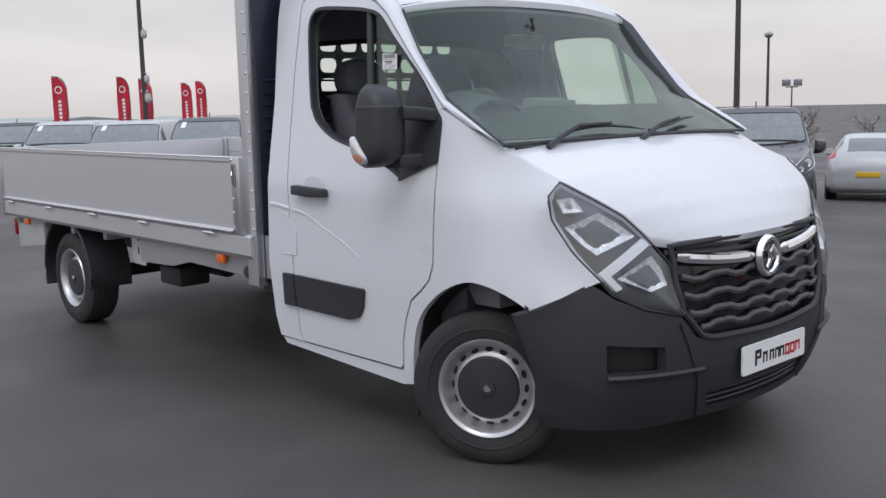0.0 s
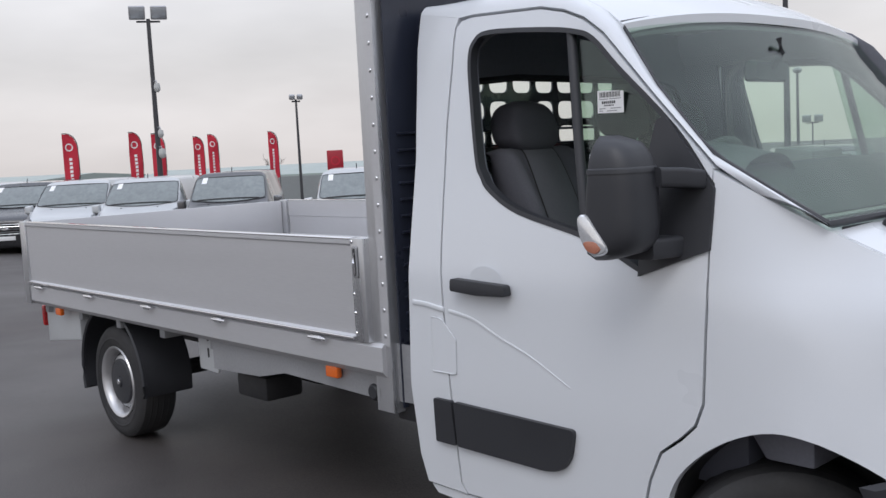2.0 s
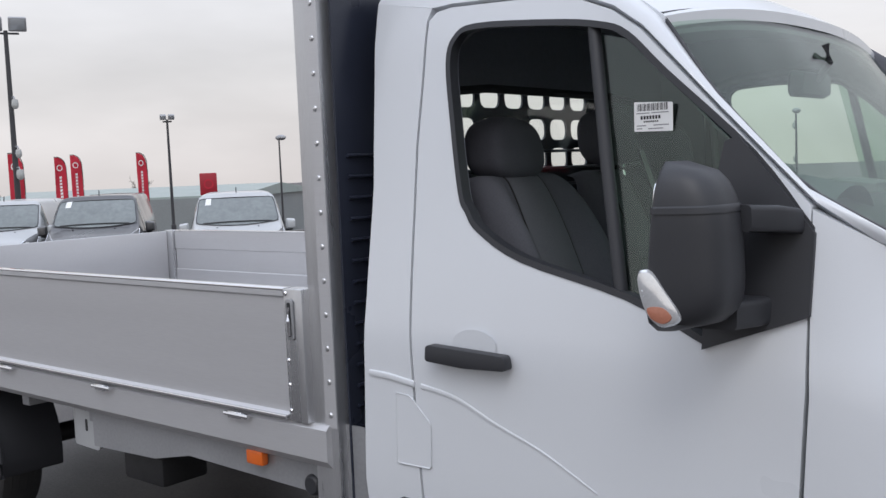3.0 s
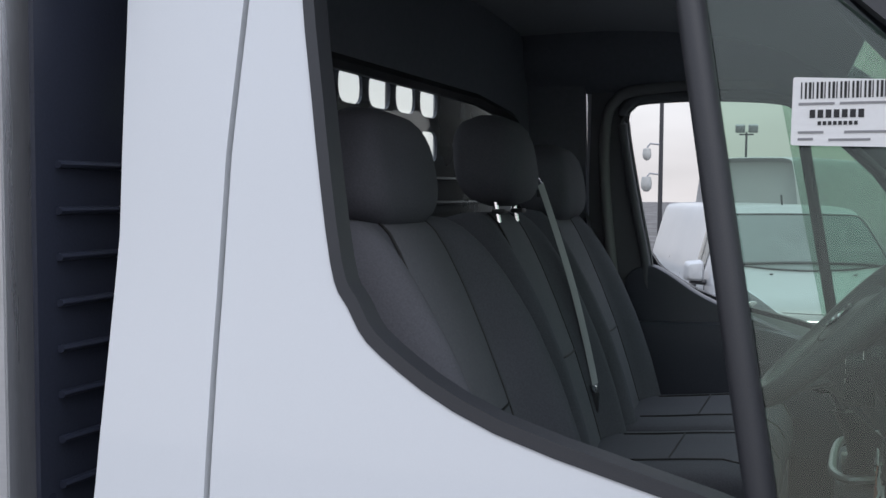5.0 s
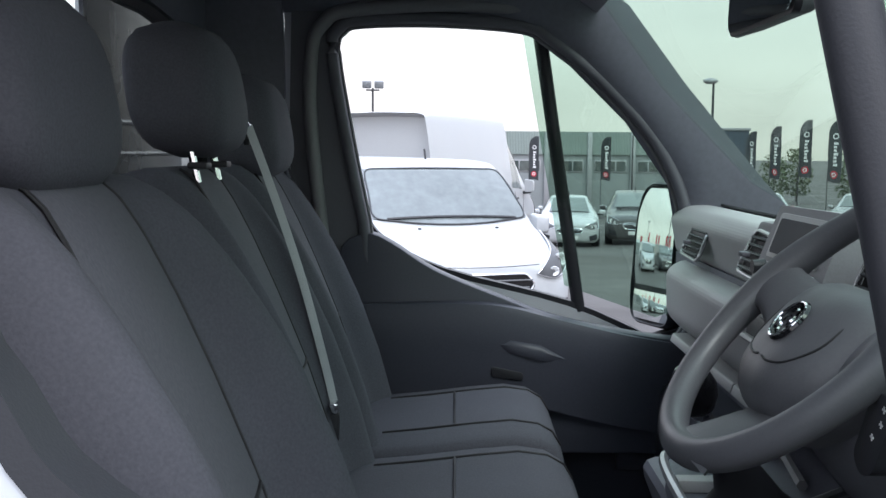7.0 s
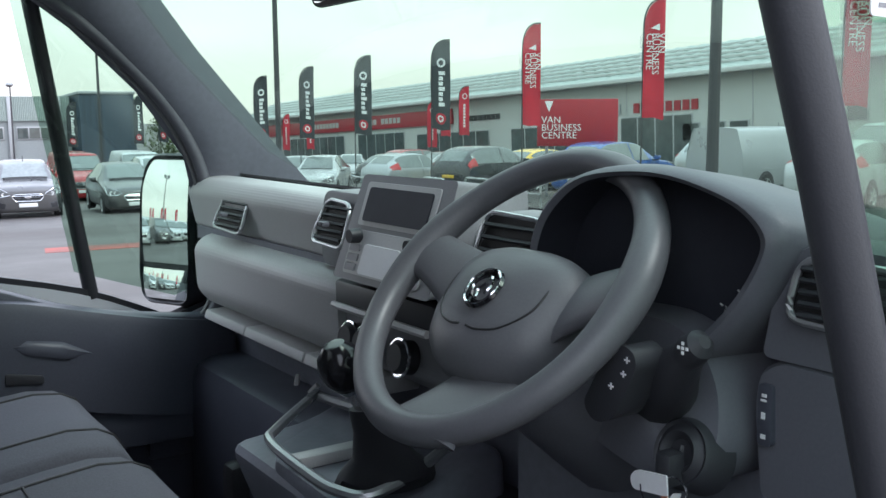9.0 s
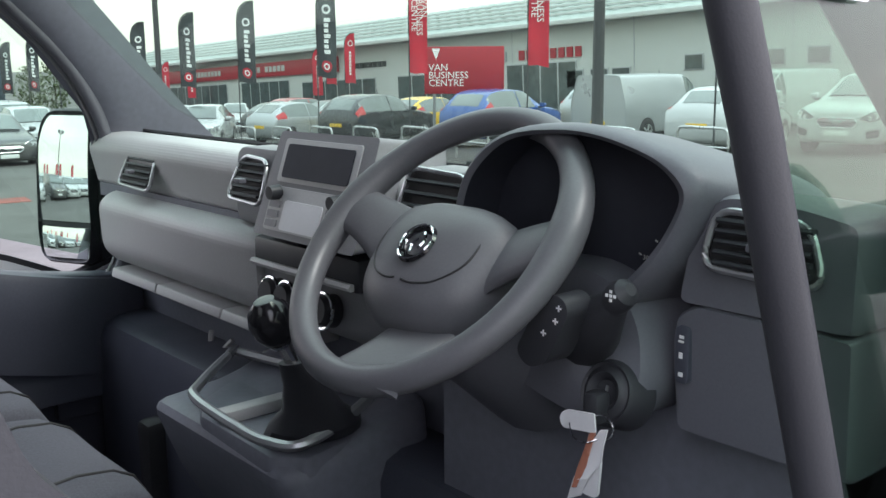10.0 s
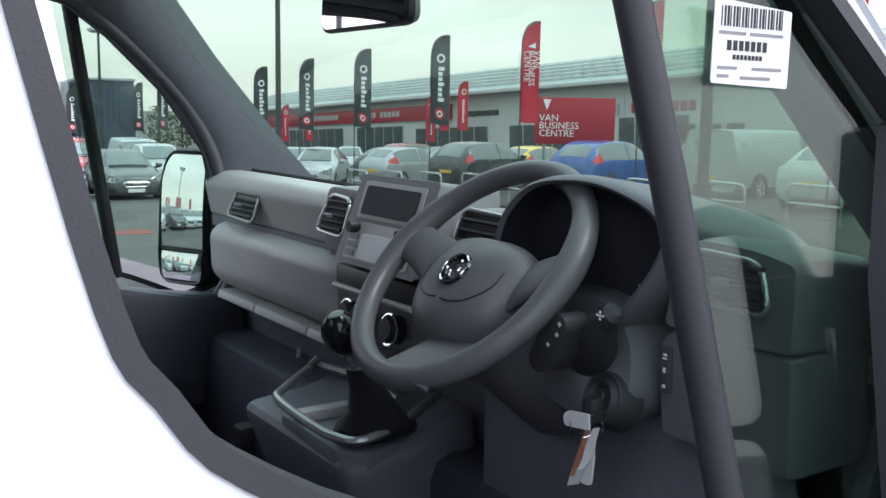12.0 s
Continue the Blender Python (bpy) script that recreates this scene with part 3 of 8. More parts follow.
def build_driver_mirror():
    """A tall door mirror on two arms: rounded black shell with a cap line, two glasses, a side repeater."""
    rings = []
    for k in range(17):
        t = k / 16
        z = 1.266 + 0.345 * t
        q = (1 - abs(2 * t - 1) ** (3.4 if t > 0.5 else 5)) ** 0.5
        xb, xf = -0.40 + 0.03 * t, -0.40 + 0.045 + 0.125 * q * (1.0 - 0.12 * t)
        yc, w = 1.178 - 0.008 * t, 0.045 + 0.062 * q
        rings.append([(u, -v, z) for u, v in rounded([(xb, yc - w), (xf, yc - w * 0.82), (xf, yc + w * 0.72), (xb, yc + w)], [0.02, 0.06, 0.06, 0.03], 6)])
    mirror = part("door_mirror", loft(rings), M_BLACKPL, truck, "large black plastic door mirror")
    cap = []
    for t in (0.70, 0.72, 0.735, 0.745):
        k = t * 16
        a, b = rings[int(k)], rings[int(k) + 1]
        ring = [Vector(p).lerp(Vector(q), k - int(k)) for p, q in zip(a, b)]
        c = sum(ring, Vector()) / len(ring)
        cap.append([c + (p - c) * (1.0 + (0.035 if t < 0.74 else 0.0)) for p in ring])
    part("shell_step", loft(cap), M_BLACKPL, mirror, "step in the black shell")
    for z0, z1 in ((1.375, 1.575), (1.285, 1.36)):
        ol = rounded([(1.098, z0), (1.25, z0), (1.25, z1), (1.10, z1)], 0.03)
        part("mirror_glass", thicken(sheet(dense(ol, 0.03), [], lambda a, b: Vector((-0.4025 + 0.03 * (b - 1.266) / 0.345, -a, b)), 0.06), (0.01, 0, 0)), M_MIRROR, mirror, "reflecting mirror glass")
    part("mirror_arm", loft([[(x, -y, z + dz) for x, dz in rounded([(xc - w, -0.028), (xc + w, -0.028), (xc + w, 0.026), (xc - w, 0.028)], 0.012, 3)] for y, xc, w, z in ((1.13, -0.27, 0.05, 1.492), (1.07, -0.225, 0.05, 1.488), (1.0, -0.20, 0.04, 1.478))]), M_BLACKPL, mirror)
    part("mirror_arm", loft([[(x, -y, z + dz) for x, dz in rounded([(xc - w, -0.03), (xc + w, -0.03), (xc + w, 0.03), (xc - w, 0.03)], 0.014, 3)] for y, xc, w, z in ((1.13, -0.31, 0.055, 1.292), (1.07, -0.28, 0.05, 1.292), (1.0, -0.255, 0.04, 1.292))]), M_BLACKPL, mirror)
    # teardrop repeater lens on the outer rear edge: clear above, amber below
    drop = smooth_loop([(-0.398, 1.392), (-0.372, 1.396), (-0.345, 1.36), (-0.318, 1.315), (-0.322, 1.294), (-0.352, 1.284), (-0.378, 1.305), (-0.394, 1.35)], 4)

    def face_of(u, v, lift):
        return Vector((u, -(1.281 - 0.30 * max(0.0, u + 0.392) + lift), v))
    cu, cv = sum(p[0] for p in drop) / len(drop), sum(p[1] for p in drop) / len(drop)
    lens = loft([[face_of(cu + (u - cu) * f, cv + (v - cv) * f, h) for u, v in drop] for f, h in ((1.0, -0.03), (1.0, 0.004), (0.93, 0.010), (0.6, 0.014), (0.1, 0.015))])
    rep_ = part("side_repeater", lens, M_LENS, mirror, "clear side repeater lens with amber below")
    for k in range(4):
        part("lens_rib", tube([face_of(-0.388 + 0.004 * k, 1.358 - 0.010 * k, 0.012), face_of(-0.354 + 0.006 * k, 1.352 - 0.010 * k, 0.013)], 0.0015, 5), M_SATIN, rep_)
    amb = smooth_loop([(-0.378, 1.325), (-0.345, 1.326), (-0.328, 1.305), (-0.345, 1.291), (-0.37, 1.302)], 4)
    ca, cb = -0.353, 1.31
    part("amber_bulb", loft([[face_of(ca + (u - ca) * f, cb + (v - cb) * f, h) for u, v in amb] for f, h in ((1.0, 0.006), (0.9, 0.0155), (0.4, 0.018), (0.05, 0.018))]), M_AMBERDIM, rep_, "dull amber indicator")


def build_passenger_mirror():
    """The far mirror, toed in towards the driver: shell and two bulging glasses."""
    m = Matrix.Translation((-0.345, 1.072, 1.406)) @ Matrix.Rotation(radians(26), 4, "Z") @ Matrix.Rotation(radians(5), 4, "Y")
    ol = rounded([(-0.082, -0.184), (0.070, -0.184), (0.084, -0.12), (0.088, 0.10), (0.060, 0.184), (-0.088, 0.184)], [0.03, 0.05, 0.1, 0.1, 0.07, 0.04], 6)
    shell = loft([[m @ Vector((x, y * f, z * f)) for y, z in ol] for x, f in ((-0.004, 0.93), (-0.012, 0.97), (-0.004, 1.0), (0.03, 1.0), (0.075, 0.9), (0.10, 0.7), (0.112, 0.3))])
    mirror = part("door_mirror", shell, M_BLACKPL, truck, "large black plastic door mirror")
    for z0, z1, rad in ((-0.083, 0.168, 1.15), (-0.170, -0.097, 0.45)):
        def bulge(u, v):
            edge = float(np.interp(v, (-0.184, -0.12, 0.10, 0.184), (0.062, 0.074, 0.078, 0.054)))
            y = -0.074 + u * (edge + 0.074)
            zc = 0.5 * (z0 + z1)
            return m @ Vector((-0.014 + (y * y + (v - zc) ** 2) / (2 * rad), y, v))
        g = grid(lambda a, b: bulge(a, z0 + (z1 - z0) * b), 16, 20)
        part("mirror_glass", thicken(g, lambda c: m.to_3x3() @ Vector((0.006, 0, 0))), M_MIRROR, mirror, "bulging mirror glass", angle=60)
    for z in (-0.10, 0.09):
        part("mirror_arm", tube([m @ Vector((0.06, -0.05, z)), (-0.235, 1.0, 1.40 + z), (-0.20, 0.97, 1.40 + z)], 0.03, 10), M_BLACKPL, mirror)


for sgn in (-1, 1):
    build_door(sgn)
    # rear quarter of the cab
    q = [(x, z / TALL) for x, z in [(-1.273, 2.09), (-1.26, 2.125), (-1.482, 2.168), (-1.46, 1.9), (-1.44, 1.624), (-1.442, 1.30), (-1.448, 1.071), (-1.46, 0.75), (-1.44, 0.48), (-1.41, 0.375), (-1.195, 0.371), (-1.225, 0.41), (-1.24, 0.75), (-1.259, 1.052), (-1.27, 1.254), (-1.276, 1.455), (-1.28, 1.73), (-1.273, 1.95)]]
    qp = part("cab_rear_quarter", side_panel(sgn, q, [], 0.05), M_WHITE, truck)
    ln = [flank(sgn, 0.001)(x, z) for x, z in [(-1.425, 1.046), (-1.35, 1.043), (-1.25, 1.030)]]
    part("swage_line", tube(ln, 0.006, 8, flat=1.6), M_WHITE, qp)
    sr = rounded([(-1.318, 0.703), (-1.222, 0.703), (-1.215, 0.540), (-1.322, 0.54)], 0.008)
    part("rubbing_strip", thicken(sheet(dense(sr, 0.05), [], flank(sgn, 0.018), 0.06), (0, -sgn * 0.03, 0)), M_BLACKPL, qp, "black plastic rubbing strip")
    if sgn < 0:
        fl = [(-1.322, 1.0), (-1.268, 0.996), (-1.193, 0.926), (-1.197, 0.802), (-1.325, 0.801)]
        at = flank(sgn, 0.0035)
        edge = [at(x, z) for x, z in dense(rounded(fl, 0.01), 0.03)]
        part("fuel_flap", join(thicken(sheet(dense(rounded(fl, 0.01), 0.04), [], at, 0.06), (0, 0.006, 0)), tube(edge, 0.002, 6, True)), M_WHITE, qp, "white fuel filler flap")
    # sill under the door
    sl = [(-1.40, 0.355), (-0.36, 0.350), (-0.34, 0.30), (-0.42, 0.285), (-1.37, 0.325)]
    part("sill", side_panel(sgn, sl, [], 0.08, off=-0.008), M_WHITE, truck)
    # front wing with the wheel arch
    arch = smooth_loop([(-0.335, 0.33), (-0.31, 0.50), (-0.255, 0.625), (-0.125, 0.737), (0.022, 0.80), (0.148, 0.802), (0.274, 0.761), (0.348, 0.721)], 4, False)
    w = [(-0.381, 0.494), (-0.392, 0.38), (-0.405, 0.352), (-0.36, 0.30), (-0.335, 0.30)] + arch + [(0.45, 0.771), (0.568, 0.838), (0.484, 0.945), (0.41, 1.07), (0.395, 1.14), (0.40, 1.212), (0.28, 1.27), (0.15, 1.336), (0.06, 1.385), (-0.02, 1.43), (-0.148, 1.50),
                                                                    (-0.146, 1.30), (-0.140, 1.118), (-0.156, 0.850), (-0.184, 0.783), (-0.235, 0.735), (-0.310, 0.681), (-0.354, 0.590)]
    part("front_wing", side_panel(sgn, w, [], 0.03, 0.05), M_WHITE, truck)
    lip = [flank(sgn, -0.012)(x, z) for x, z in arch]
    liner = loft([[Vector((p.x, sgn * y, p.z)) for p in lip] for y in (0.995, 0.55)], False)
    part("wheel_arch_liner", thicken(liner, lambda c: Vector((0, 0, 0.012))), M_CHASSIS, truck)
    # pillar between windscreen and door, and the roof edge
    pil_out = [(x, z / TALL) for x, z in [(-0.02, 1.475), (-0.142, 1.562), (-0.361, 1.779), (-0.571, 1.99), (-0.657, 2.05), (-0.748, 2.087), (-0.853, 2.111), (-1.03, 2.121), (-1.186, 2.129), (-1.26, 2.126), (-1.482, 2.168)]]
    pil_in = [(x, y, z / TALL) for x, y, z in [(0.165, 0.945, 1.40), (-0.19, 0.92, 1.592), (-0.40, 0.885, 1.81), (-0.56, 0.845, 2.015), (-0.63, 0.83, 2.075), (-0.73, 0.82, 2.13), (-0.85, 0.81, 2.165), (-1.03, 0.80, 2.19), (-1.186, 0.80, 2.20), (-1.30, 0.80, 2.20), (-1.48, 0.80, 2.20)]]
    pa = [flank(sgn, 0.0)(x, z) for x, z in pil_out]
    pb = [Vector((x, sgn * y, z)) for x, y, z in pil_in]

    def pillar(u, v):
        k = u * (len(pa) - 1)
        i = min(int(k), len(pa) - 2)
        a, b = pa[i].lerp(pa[i + 1], k - i), pb[i].lerp(pb[i + 1], k - i)
        bulge = math.sin(math.pi * v) * 0.012
        return a.lerp(b, v) + Vector((0.3 * bulge, sgn * bulge, bulge))
    part("windscreen_pillar", thicken(grid(pillar, 40, 6), lambda c: Vector((-0.01, -sgn * 0.035, -0.012))), M_WHITE, truck)

build_driver_mirror()

# roof skin
ROOF = [(x, y, a / TALL, b / TALL) for x, y, a, b in [(-0.55, 0.845, 2.015, 2.075), (-0.63, 0.83, 2.075, 2.13), (-0.73, 0.82, 2.13, 2.185), (-0.85, 0.81, 2.165, 2.22), (-1.03, 0.80, 2.19, 2.245), (-1.19, 0.80, 2.20, 2.25), (-1.30, 0.80, 2.20, 2.25), (-1.48, 0.80, 2.20, 2.235)]]


def roof_at(u, v):
    k = v * (len(ROOF) - 1)
    i = min(int(k), len(ROOF) - 2)
    x, y, zs, zc = (a + (b - a) * (k - i) for a, b in zip(ROOF[i], ROOF[i + 1]))
    s = 2 * u - 1
    return Vector((x + 0.06 * (1 - s * s) * (1 - v) ** 3, s * y, zc + (zs - zc) * abs(s) ** 2.6))


part("roof", thicken(grid(roof_at, 24, 20), (0, 0, -0.03)), M_WHITE, truck)

# windscreen
GL_EDGE = [(x, y, z / TALL) for x, y, z in [(0.16, 0.92, 1.395), (-0.20, 0.905, 1.592), (-0.41, 0.872, 1.81), (-0.565, 0.835, 2.02)]]
GL_MID = [(x, z / TALL) for x, z in [(0.25, 1.41), (-0.10, 1.63), (-0.33, 1.85), (-0.52, 2.075)]]


def screen_at(u, v):
    k = v * 3
    i = min(int(k), 2)
    f = k - i
    (x0, y0, z0), (x1, y1, z1) = GL_EDGE[i], GL_EDGE[i + 1]
    (a0, c0), (a1, c1) = GL_MID[i], GL_MID[i + 1]
    xe, ye, ze, xm, zm = x0 + (x1 - x0) * f, y0 + (y1 - y0) * f, z0 + (z1 - z0) * f, a0 + (a1 - a0) * f, c0 + (c1 - c0) * f
    s = 2 * u - 1
    return Vector((xm + (xe - xm) * abs(s) ** 2.4, s * ye, zm + (ze - zm) * abs(s) ** 2.4))


glass = part("windscreen", thicken(grid(screen_at, 30, 18), (-0.004, 0, -0.003)), M_SCREENGLASS, truck, "green-tinted windscreen glass")
glass.visible_shadow = False
rim = [screen_at(u, 0) for u in np.linspace(0, 1, 30)] + [screen_at(1, v) for v in np.linspace(0.05, 1, 12)] + [screen_at(u, 1) for u in np.linspace(0.97, 0, 30)] + [screen_at(0, v) for v in np.linspace(0.95, 0.05, 12)]
part("windscreen_seal", tube(rim, 0.009, 6, True), M_BLACKPL, glass, "black windscreen seal")

# bonnet
SEAM = [(0.15, 0.895, 1.336), (0.28, 0.868, 1.27), (0.40, 0.857, 1.213), (0.50, 0.775, 1.143), (0.58, 0.70, 1.078), (0.645, 0.625, 0.985), (0.682, 0.545, 0.968)]
CROWN = [(0.255, 1.358), (0.37, 1.315), (0.48, 1.258), (0.585, 1.19), (0.675, 1.115), (0.75, 1.03), (0.785, 0.972)]


def bonnet_at(u, v):
    k = v * (len(SEAM) - 1)
    i = min(int(k), len(SEAM) - 2)
    f = k - i
    xs, ys, zs = (a + (b - a) * f for a, b in zip(SEAM[i], SEAM[i + 1]))
    xc, zc = (a + (b - a) * f for a, b in zip(CROWN[i], CROWN[i + 1]))
    s = 2 * u - 1
    return Vector((xc + (xs - xc) * abs(s) ** 2.3, s * ys * 0.995, zc + (zs - zc) * abs(s) ** 2.6 + 0.002))


part("bonnet", thicken(grid(bonnet_at, 36, 30), (-0.01, 0, -0.025)), M_WHITE, truck, "white bonnet")
# black scuttle under the windscreen and the wipers
part("scuttle", thicken(grid(lambda u, v: screen_at(0.03 + 0.94 * u, 0).lerp(bonnet_at(0.03 + 0.94 * u, 0), v) + Vector((-0.004, 0, -0.014)), 30, 3), (0, 0, -0.02)), M_BLACKPL, truck, "black plastic scuttle panel")
for way, rest in (((0.17, 0.012), (0.22, 0.030), (0.28, 0.040), (0.34, 0.040), (0.40, 0.024), (0.445, 0.004)), (0.105, -0.02)), (((0.46, 0.0), (0.52, 0.012), (0.58, 0.030), (0.64, 0.055), (0.69, 0.070), (0.73, 0.075)), (0.42, -0.02)):
    pts = [screen_at(u, max(w, 0)) + Vector((0.014, 0, 0.022)) for u, w in way]
    wp = part("wiper", tube(pts, [0.007] + [0.011] * 4 + [0.004], 6, flat=0.6), M_BLACKPL, truck, "black windscreen wiper")
    root = screen_at(rest[0], 0) + Vector((0.03, 0, -0.02))
    part("wiper_arm", tube([root, root.lerp(pts[1], 0.5) + Vector((0.005, 0, 0.012)), pts[1] + Vector((0.006, 0, 0.016)), pts[3] + Vector((0.004, 0, 0.012))], [0.013, 0.010, 0.009, 0.006], 6), M_BLACKPL, wp)

# headlamps
HL_OUT = [(0.395, 0.925, 1.16), (0.41, 0.925, 1.07), (0.484, 0.889, 0.945), (0.57, 0.830, 0.84), (0.608, 0.795, 0.786), (0.675, 0.70, 0.728), (0.743, 0.555, 0.692)]
HL_IN = [(0.40, 0.862, 1.21), (0.50, 0.78, 1.14), (0.58, 0.705, 1.075), (0.645, 0.63, 0.98), (0.699, 0.57, 0.89), (0.72, 0.558, 0.80), (0.746, 0.545, 0.70)]


def along(line, t):
    k = t * (len(line) - 1)
    i = min(int(k), len(line) - 2)
    return Vector(line[i]).lerp(Vector(line[i + 1]), k - i)


def lamp_at(sgn, off=0.0):
    def at(u, v):
        p = along(HL_OUT, v).lerp(along(HL_IN, v), u)
        b = math.sin(math.pi * u) * 0.022 + off
        return Vector((p.x + 0.75 * b, sgn * (p.y + 0.55 * b), p.z + 0.25 * b))
    return at


M_REFLECT = surface("bright_reflector", (0.88, 0.89, 0.90), 0.25, metal=0.35, vary=0.05, scale=40, fine=90, bump=0.0)
M_BAR = surface("dark_satin_bar", (0.10, 0.102, 0.11), 0.32, metal=0.4, vary=0.08, bump=0.0)
M_LAMPGREY = surface("dark_grey_lamp_housing", (0.09, 0.092, 0.098), 0.35, vary=0.08, bump=0.0)
M_BLADE = surface("white_light_guide", (0.85, 0.86, 0.88), 0.2, vary=0.02, bump=0.0)
M_LAMPGLASS = pane("clear_headlamp_cover", (0.93, 0.94, 0.95), 1.0)
for sgn in (-1, 1):
    lamp = part("headlamp", thicken(grid(lamp_at(sgn, -0.03), 10, 24), lambda c: Vector((-0.06, -sgn * 0.04, 0))), M_LAMPGREY, truck, "swept-back headlamp with chrome reflectors")
    cover = part("lamp_cover", thicken(grid(lamp_at(sgn), 12, 26), (-0.003, 0, 0)), M_LAMPGLASS, lamp, "clear headlamp cover")
    cover.visible_shadow = False
    part("lamp_rim", tube([lamp_at(sgn, 0.002)(0, v) for v in np.linspace(0, 1, 20)] + [lamp_at(sgn, 0.002)(1, v) for v in np.linspace(1, 0, 20)], 0.0035, 6, True), M_BLACKPL, lamp)

    def reflector(quad, deep):
        """A chrome bowl set in a four-cornered frame of the lamp: corners as (u, v)."""
        (ua, va), (ub, vb), (uc, vc), (ud, vd) = quad

        def bowl(p, q):
            u = (ua * (1 - p) + ub * p) * (1 - q) + (ud * (1 - p) + uc * p) * q
            v = (va * (1 - p) + vb * p) * (1 - q) + (vd * (1 - p) + vc * p) * q
            d = max(abs(2 * p - 1), abs(2 * q - 1)) ** 2
            ripple = 0.004 * math.sin(16 * p + 3 * q)
            return lamp_at(sgn, -0.012 - deep * (1 - d) + ripple * (1 - d))(u, v)
        r = part("reflector", grid(bowl, 16, 14), M_REFLECT, lamp, "chrome reflector bowl", angle=15)
        part("bulb_cap", lathe([(0.0, 0.012), (0.010, 0.010), (0.014, 0.0), (0.0, -0.004)], 14, Matrix.Translation(bowl(0.5, 0.45)) @ Matrix.Rotation(radians(90), 4, "Y")), M_SATIN, r)
    reflector(((0.30, 0.06), (0.72, 0.10), (0.62, 0.20), (0.28, 0.16)), 0.020)
    reflector(((0.14, 0.22), (0.80, 0.24), (0.90, 0.44), (0.24, 0.40)), 0.034)
    reflector(((0.20, 0.56), (0.86, 0.57), (0.80, 0.78), (0.42, 0.76)), 0.036)
    part("light_blade", thicken(grid(lambda u, v: lamp_at(sgn, -0.004)(0.10 + 0.86 * u, 0.475 + 0.042 * v), 10, 3), (-0.014, 0, 0)), M_BLADE, lamp, "white daytime light blade")
    part("light_blade", thicken(grid(lambda u, v: lamp_at(sgn, -0.004)(0.06 + 0.10 * u, 0.475 + 0.17 * v), 3, 8), (-0.014, 0, 0)), M_BLADE, lamp, "white daytime light blade")



# nose plan: bumper and grille surface
def nose_x(s, z):
    f = float(np.interp(z, [0.2, 0.3, 0.45, 0.6, 0.75, 0.86, 0.95, 1.0], [0.735, 0.785, 0.835, 0.835, 0.82, 0.80, 0.78, 0.76]))
    return f - 0.38 * abs(s) ** 2.3 - 0.27 * abs(s) ** 14


def nose_at(off=0.0):
    def at(y, z):
        s = max(-0.999, min(0.999, y / (half(z) - 0.01)))
        return Vector((nose_x(s, z) + off, y, z))
    return at


# bumper: outline along s (share of the half width) so that it wraps to the arch
def bump_at(off=0.0):
    def at(s, z):
        t = max(-1.0, min(1.0, s))
        h = half(z) + 0.004 + off
        x = nose_x(t, z) + off
        if abs(s) > 1:
            x -= (abs(s) - 1) * 1.0
        return Vector((x, t * h, z))
    return at


B_OUT = [(-0.925, 0.285), (-0.90, 0.25), (-0.6, 0.235), (-0.40, 0.245), (0.40, 0.245), (0.6, 0.235), (0.90, 0.25), (0.925, 0.285), (0.938, 0.46), (0.955, 0.60), (0.965, 0.70), (0.90, 0.77), (0.825, 0.835), (0.765, 0.775),
         (0.665, 0.72), (0.53, 0.688), (0.47, 0.60), (0.40, 0.575), (-0.40, 0.575), (-0.47, 0.60), (-0.53, 0.688), (-0.665, 0.72), (-0.765, 0.775), (-0.825, 0.835), (-0.90, 0.77), (-0.965, 0.70), (-0.955, 0.60), (-0.938, 0.46)]
slot = [(-0.36, 0.285), (0.36, 0.285), (0.39, 0.365), (-0.39, 0.365)]
fogs = [[(g * 0.60, 0.48), (g * 0.80, 0.485), (g * 0.80, 0.60), (g * 0.60, 0.575)] for g in (-1, 1)]
bumper = part("front_bumper", thicken(sheet(dense(B_OUT, 0.04), [dense(h, 0.04) for h in [slot] + fogs], bump_at(), 0.05), (-0.04, 0, 0)), M_BLACKPL, truck, "unpainted dark plastic front bumper")
part("bumper_backing", thicken(sheet(dense(shrink(B_OUT, 0.03), 0.06), [], bump_at(-0.045), 0.08), (-0.03, 0, 0)), M_CHASSIS, bumper)
for z in (0.30, 0.325, 0.35):
    part("lower_slat", tube([bump_at(-0.02)(s, z) for s in np.linspace(-0.38, 0.38, 13)], 0.007, 6), M_BLACKPL, bumper)
for s in (-1, 1):
    part("tow_ledge", tube([bump_at(0.006)(s * q, 0.47) for q in np.linspace(0.44, 0.80, 9)], 0.012, 6), M_BLACKPL, bumper)
    part("bumper_crease", tube([bump_at(0.004)(s * q, z) for q, z in zip(np.linspace(0.535, 0.40, 12), np.linspace(0.66, 0.25, 12))], 0.005, 6), M_BLACKPL, bumper)

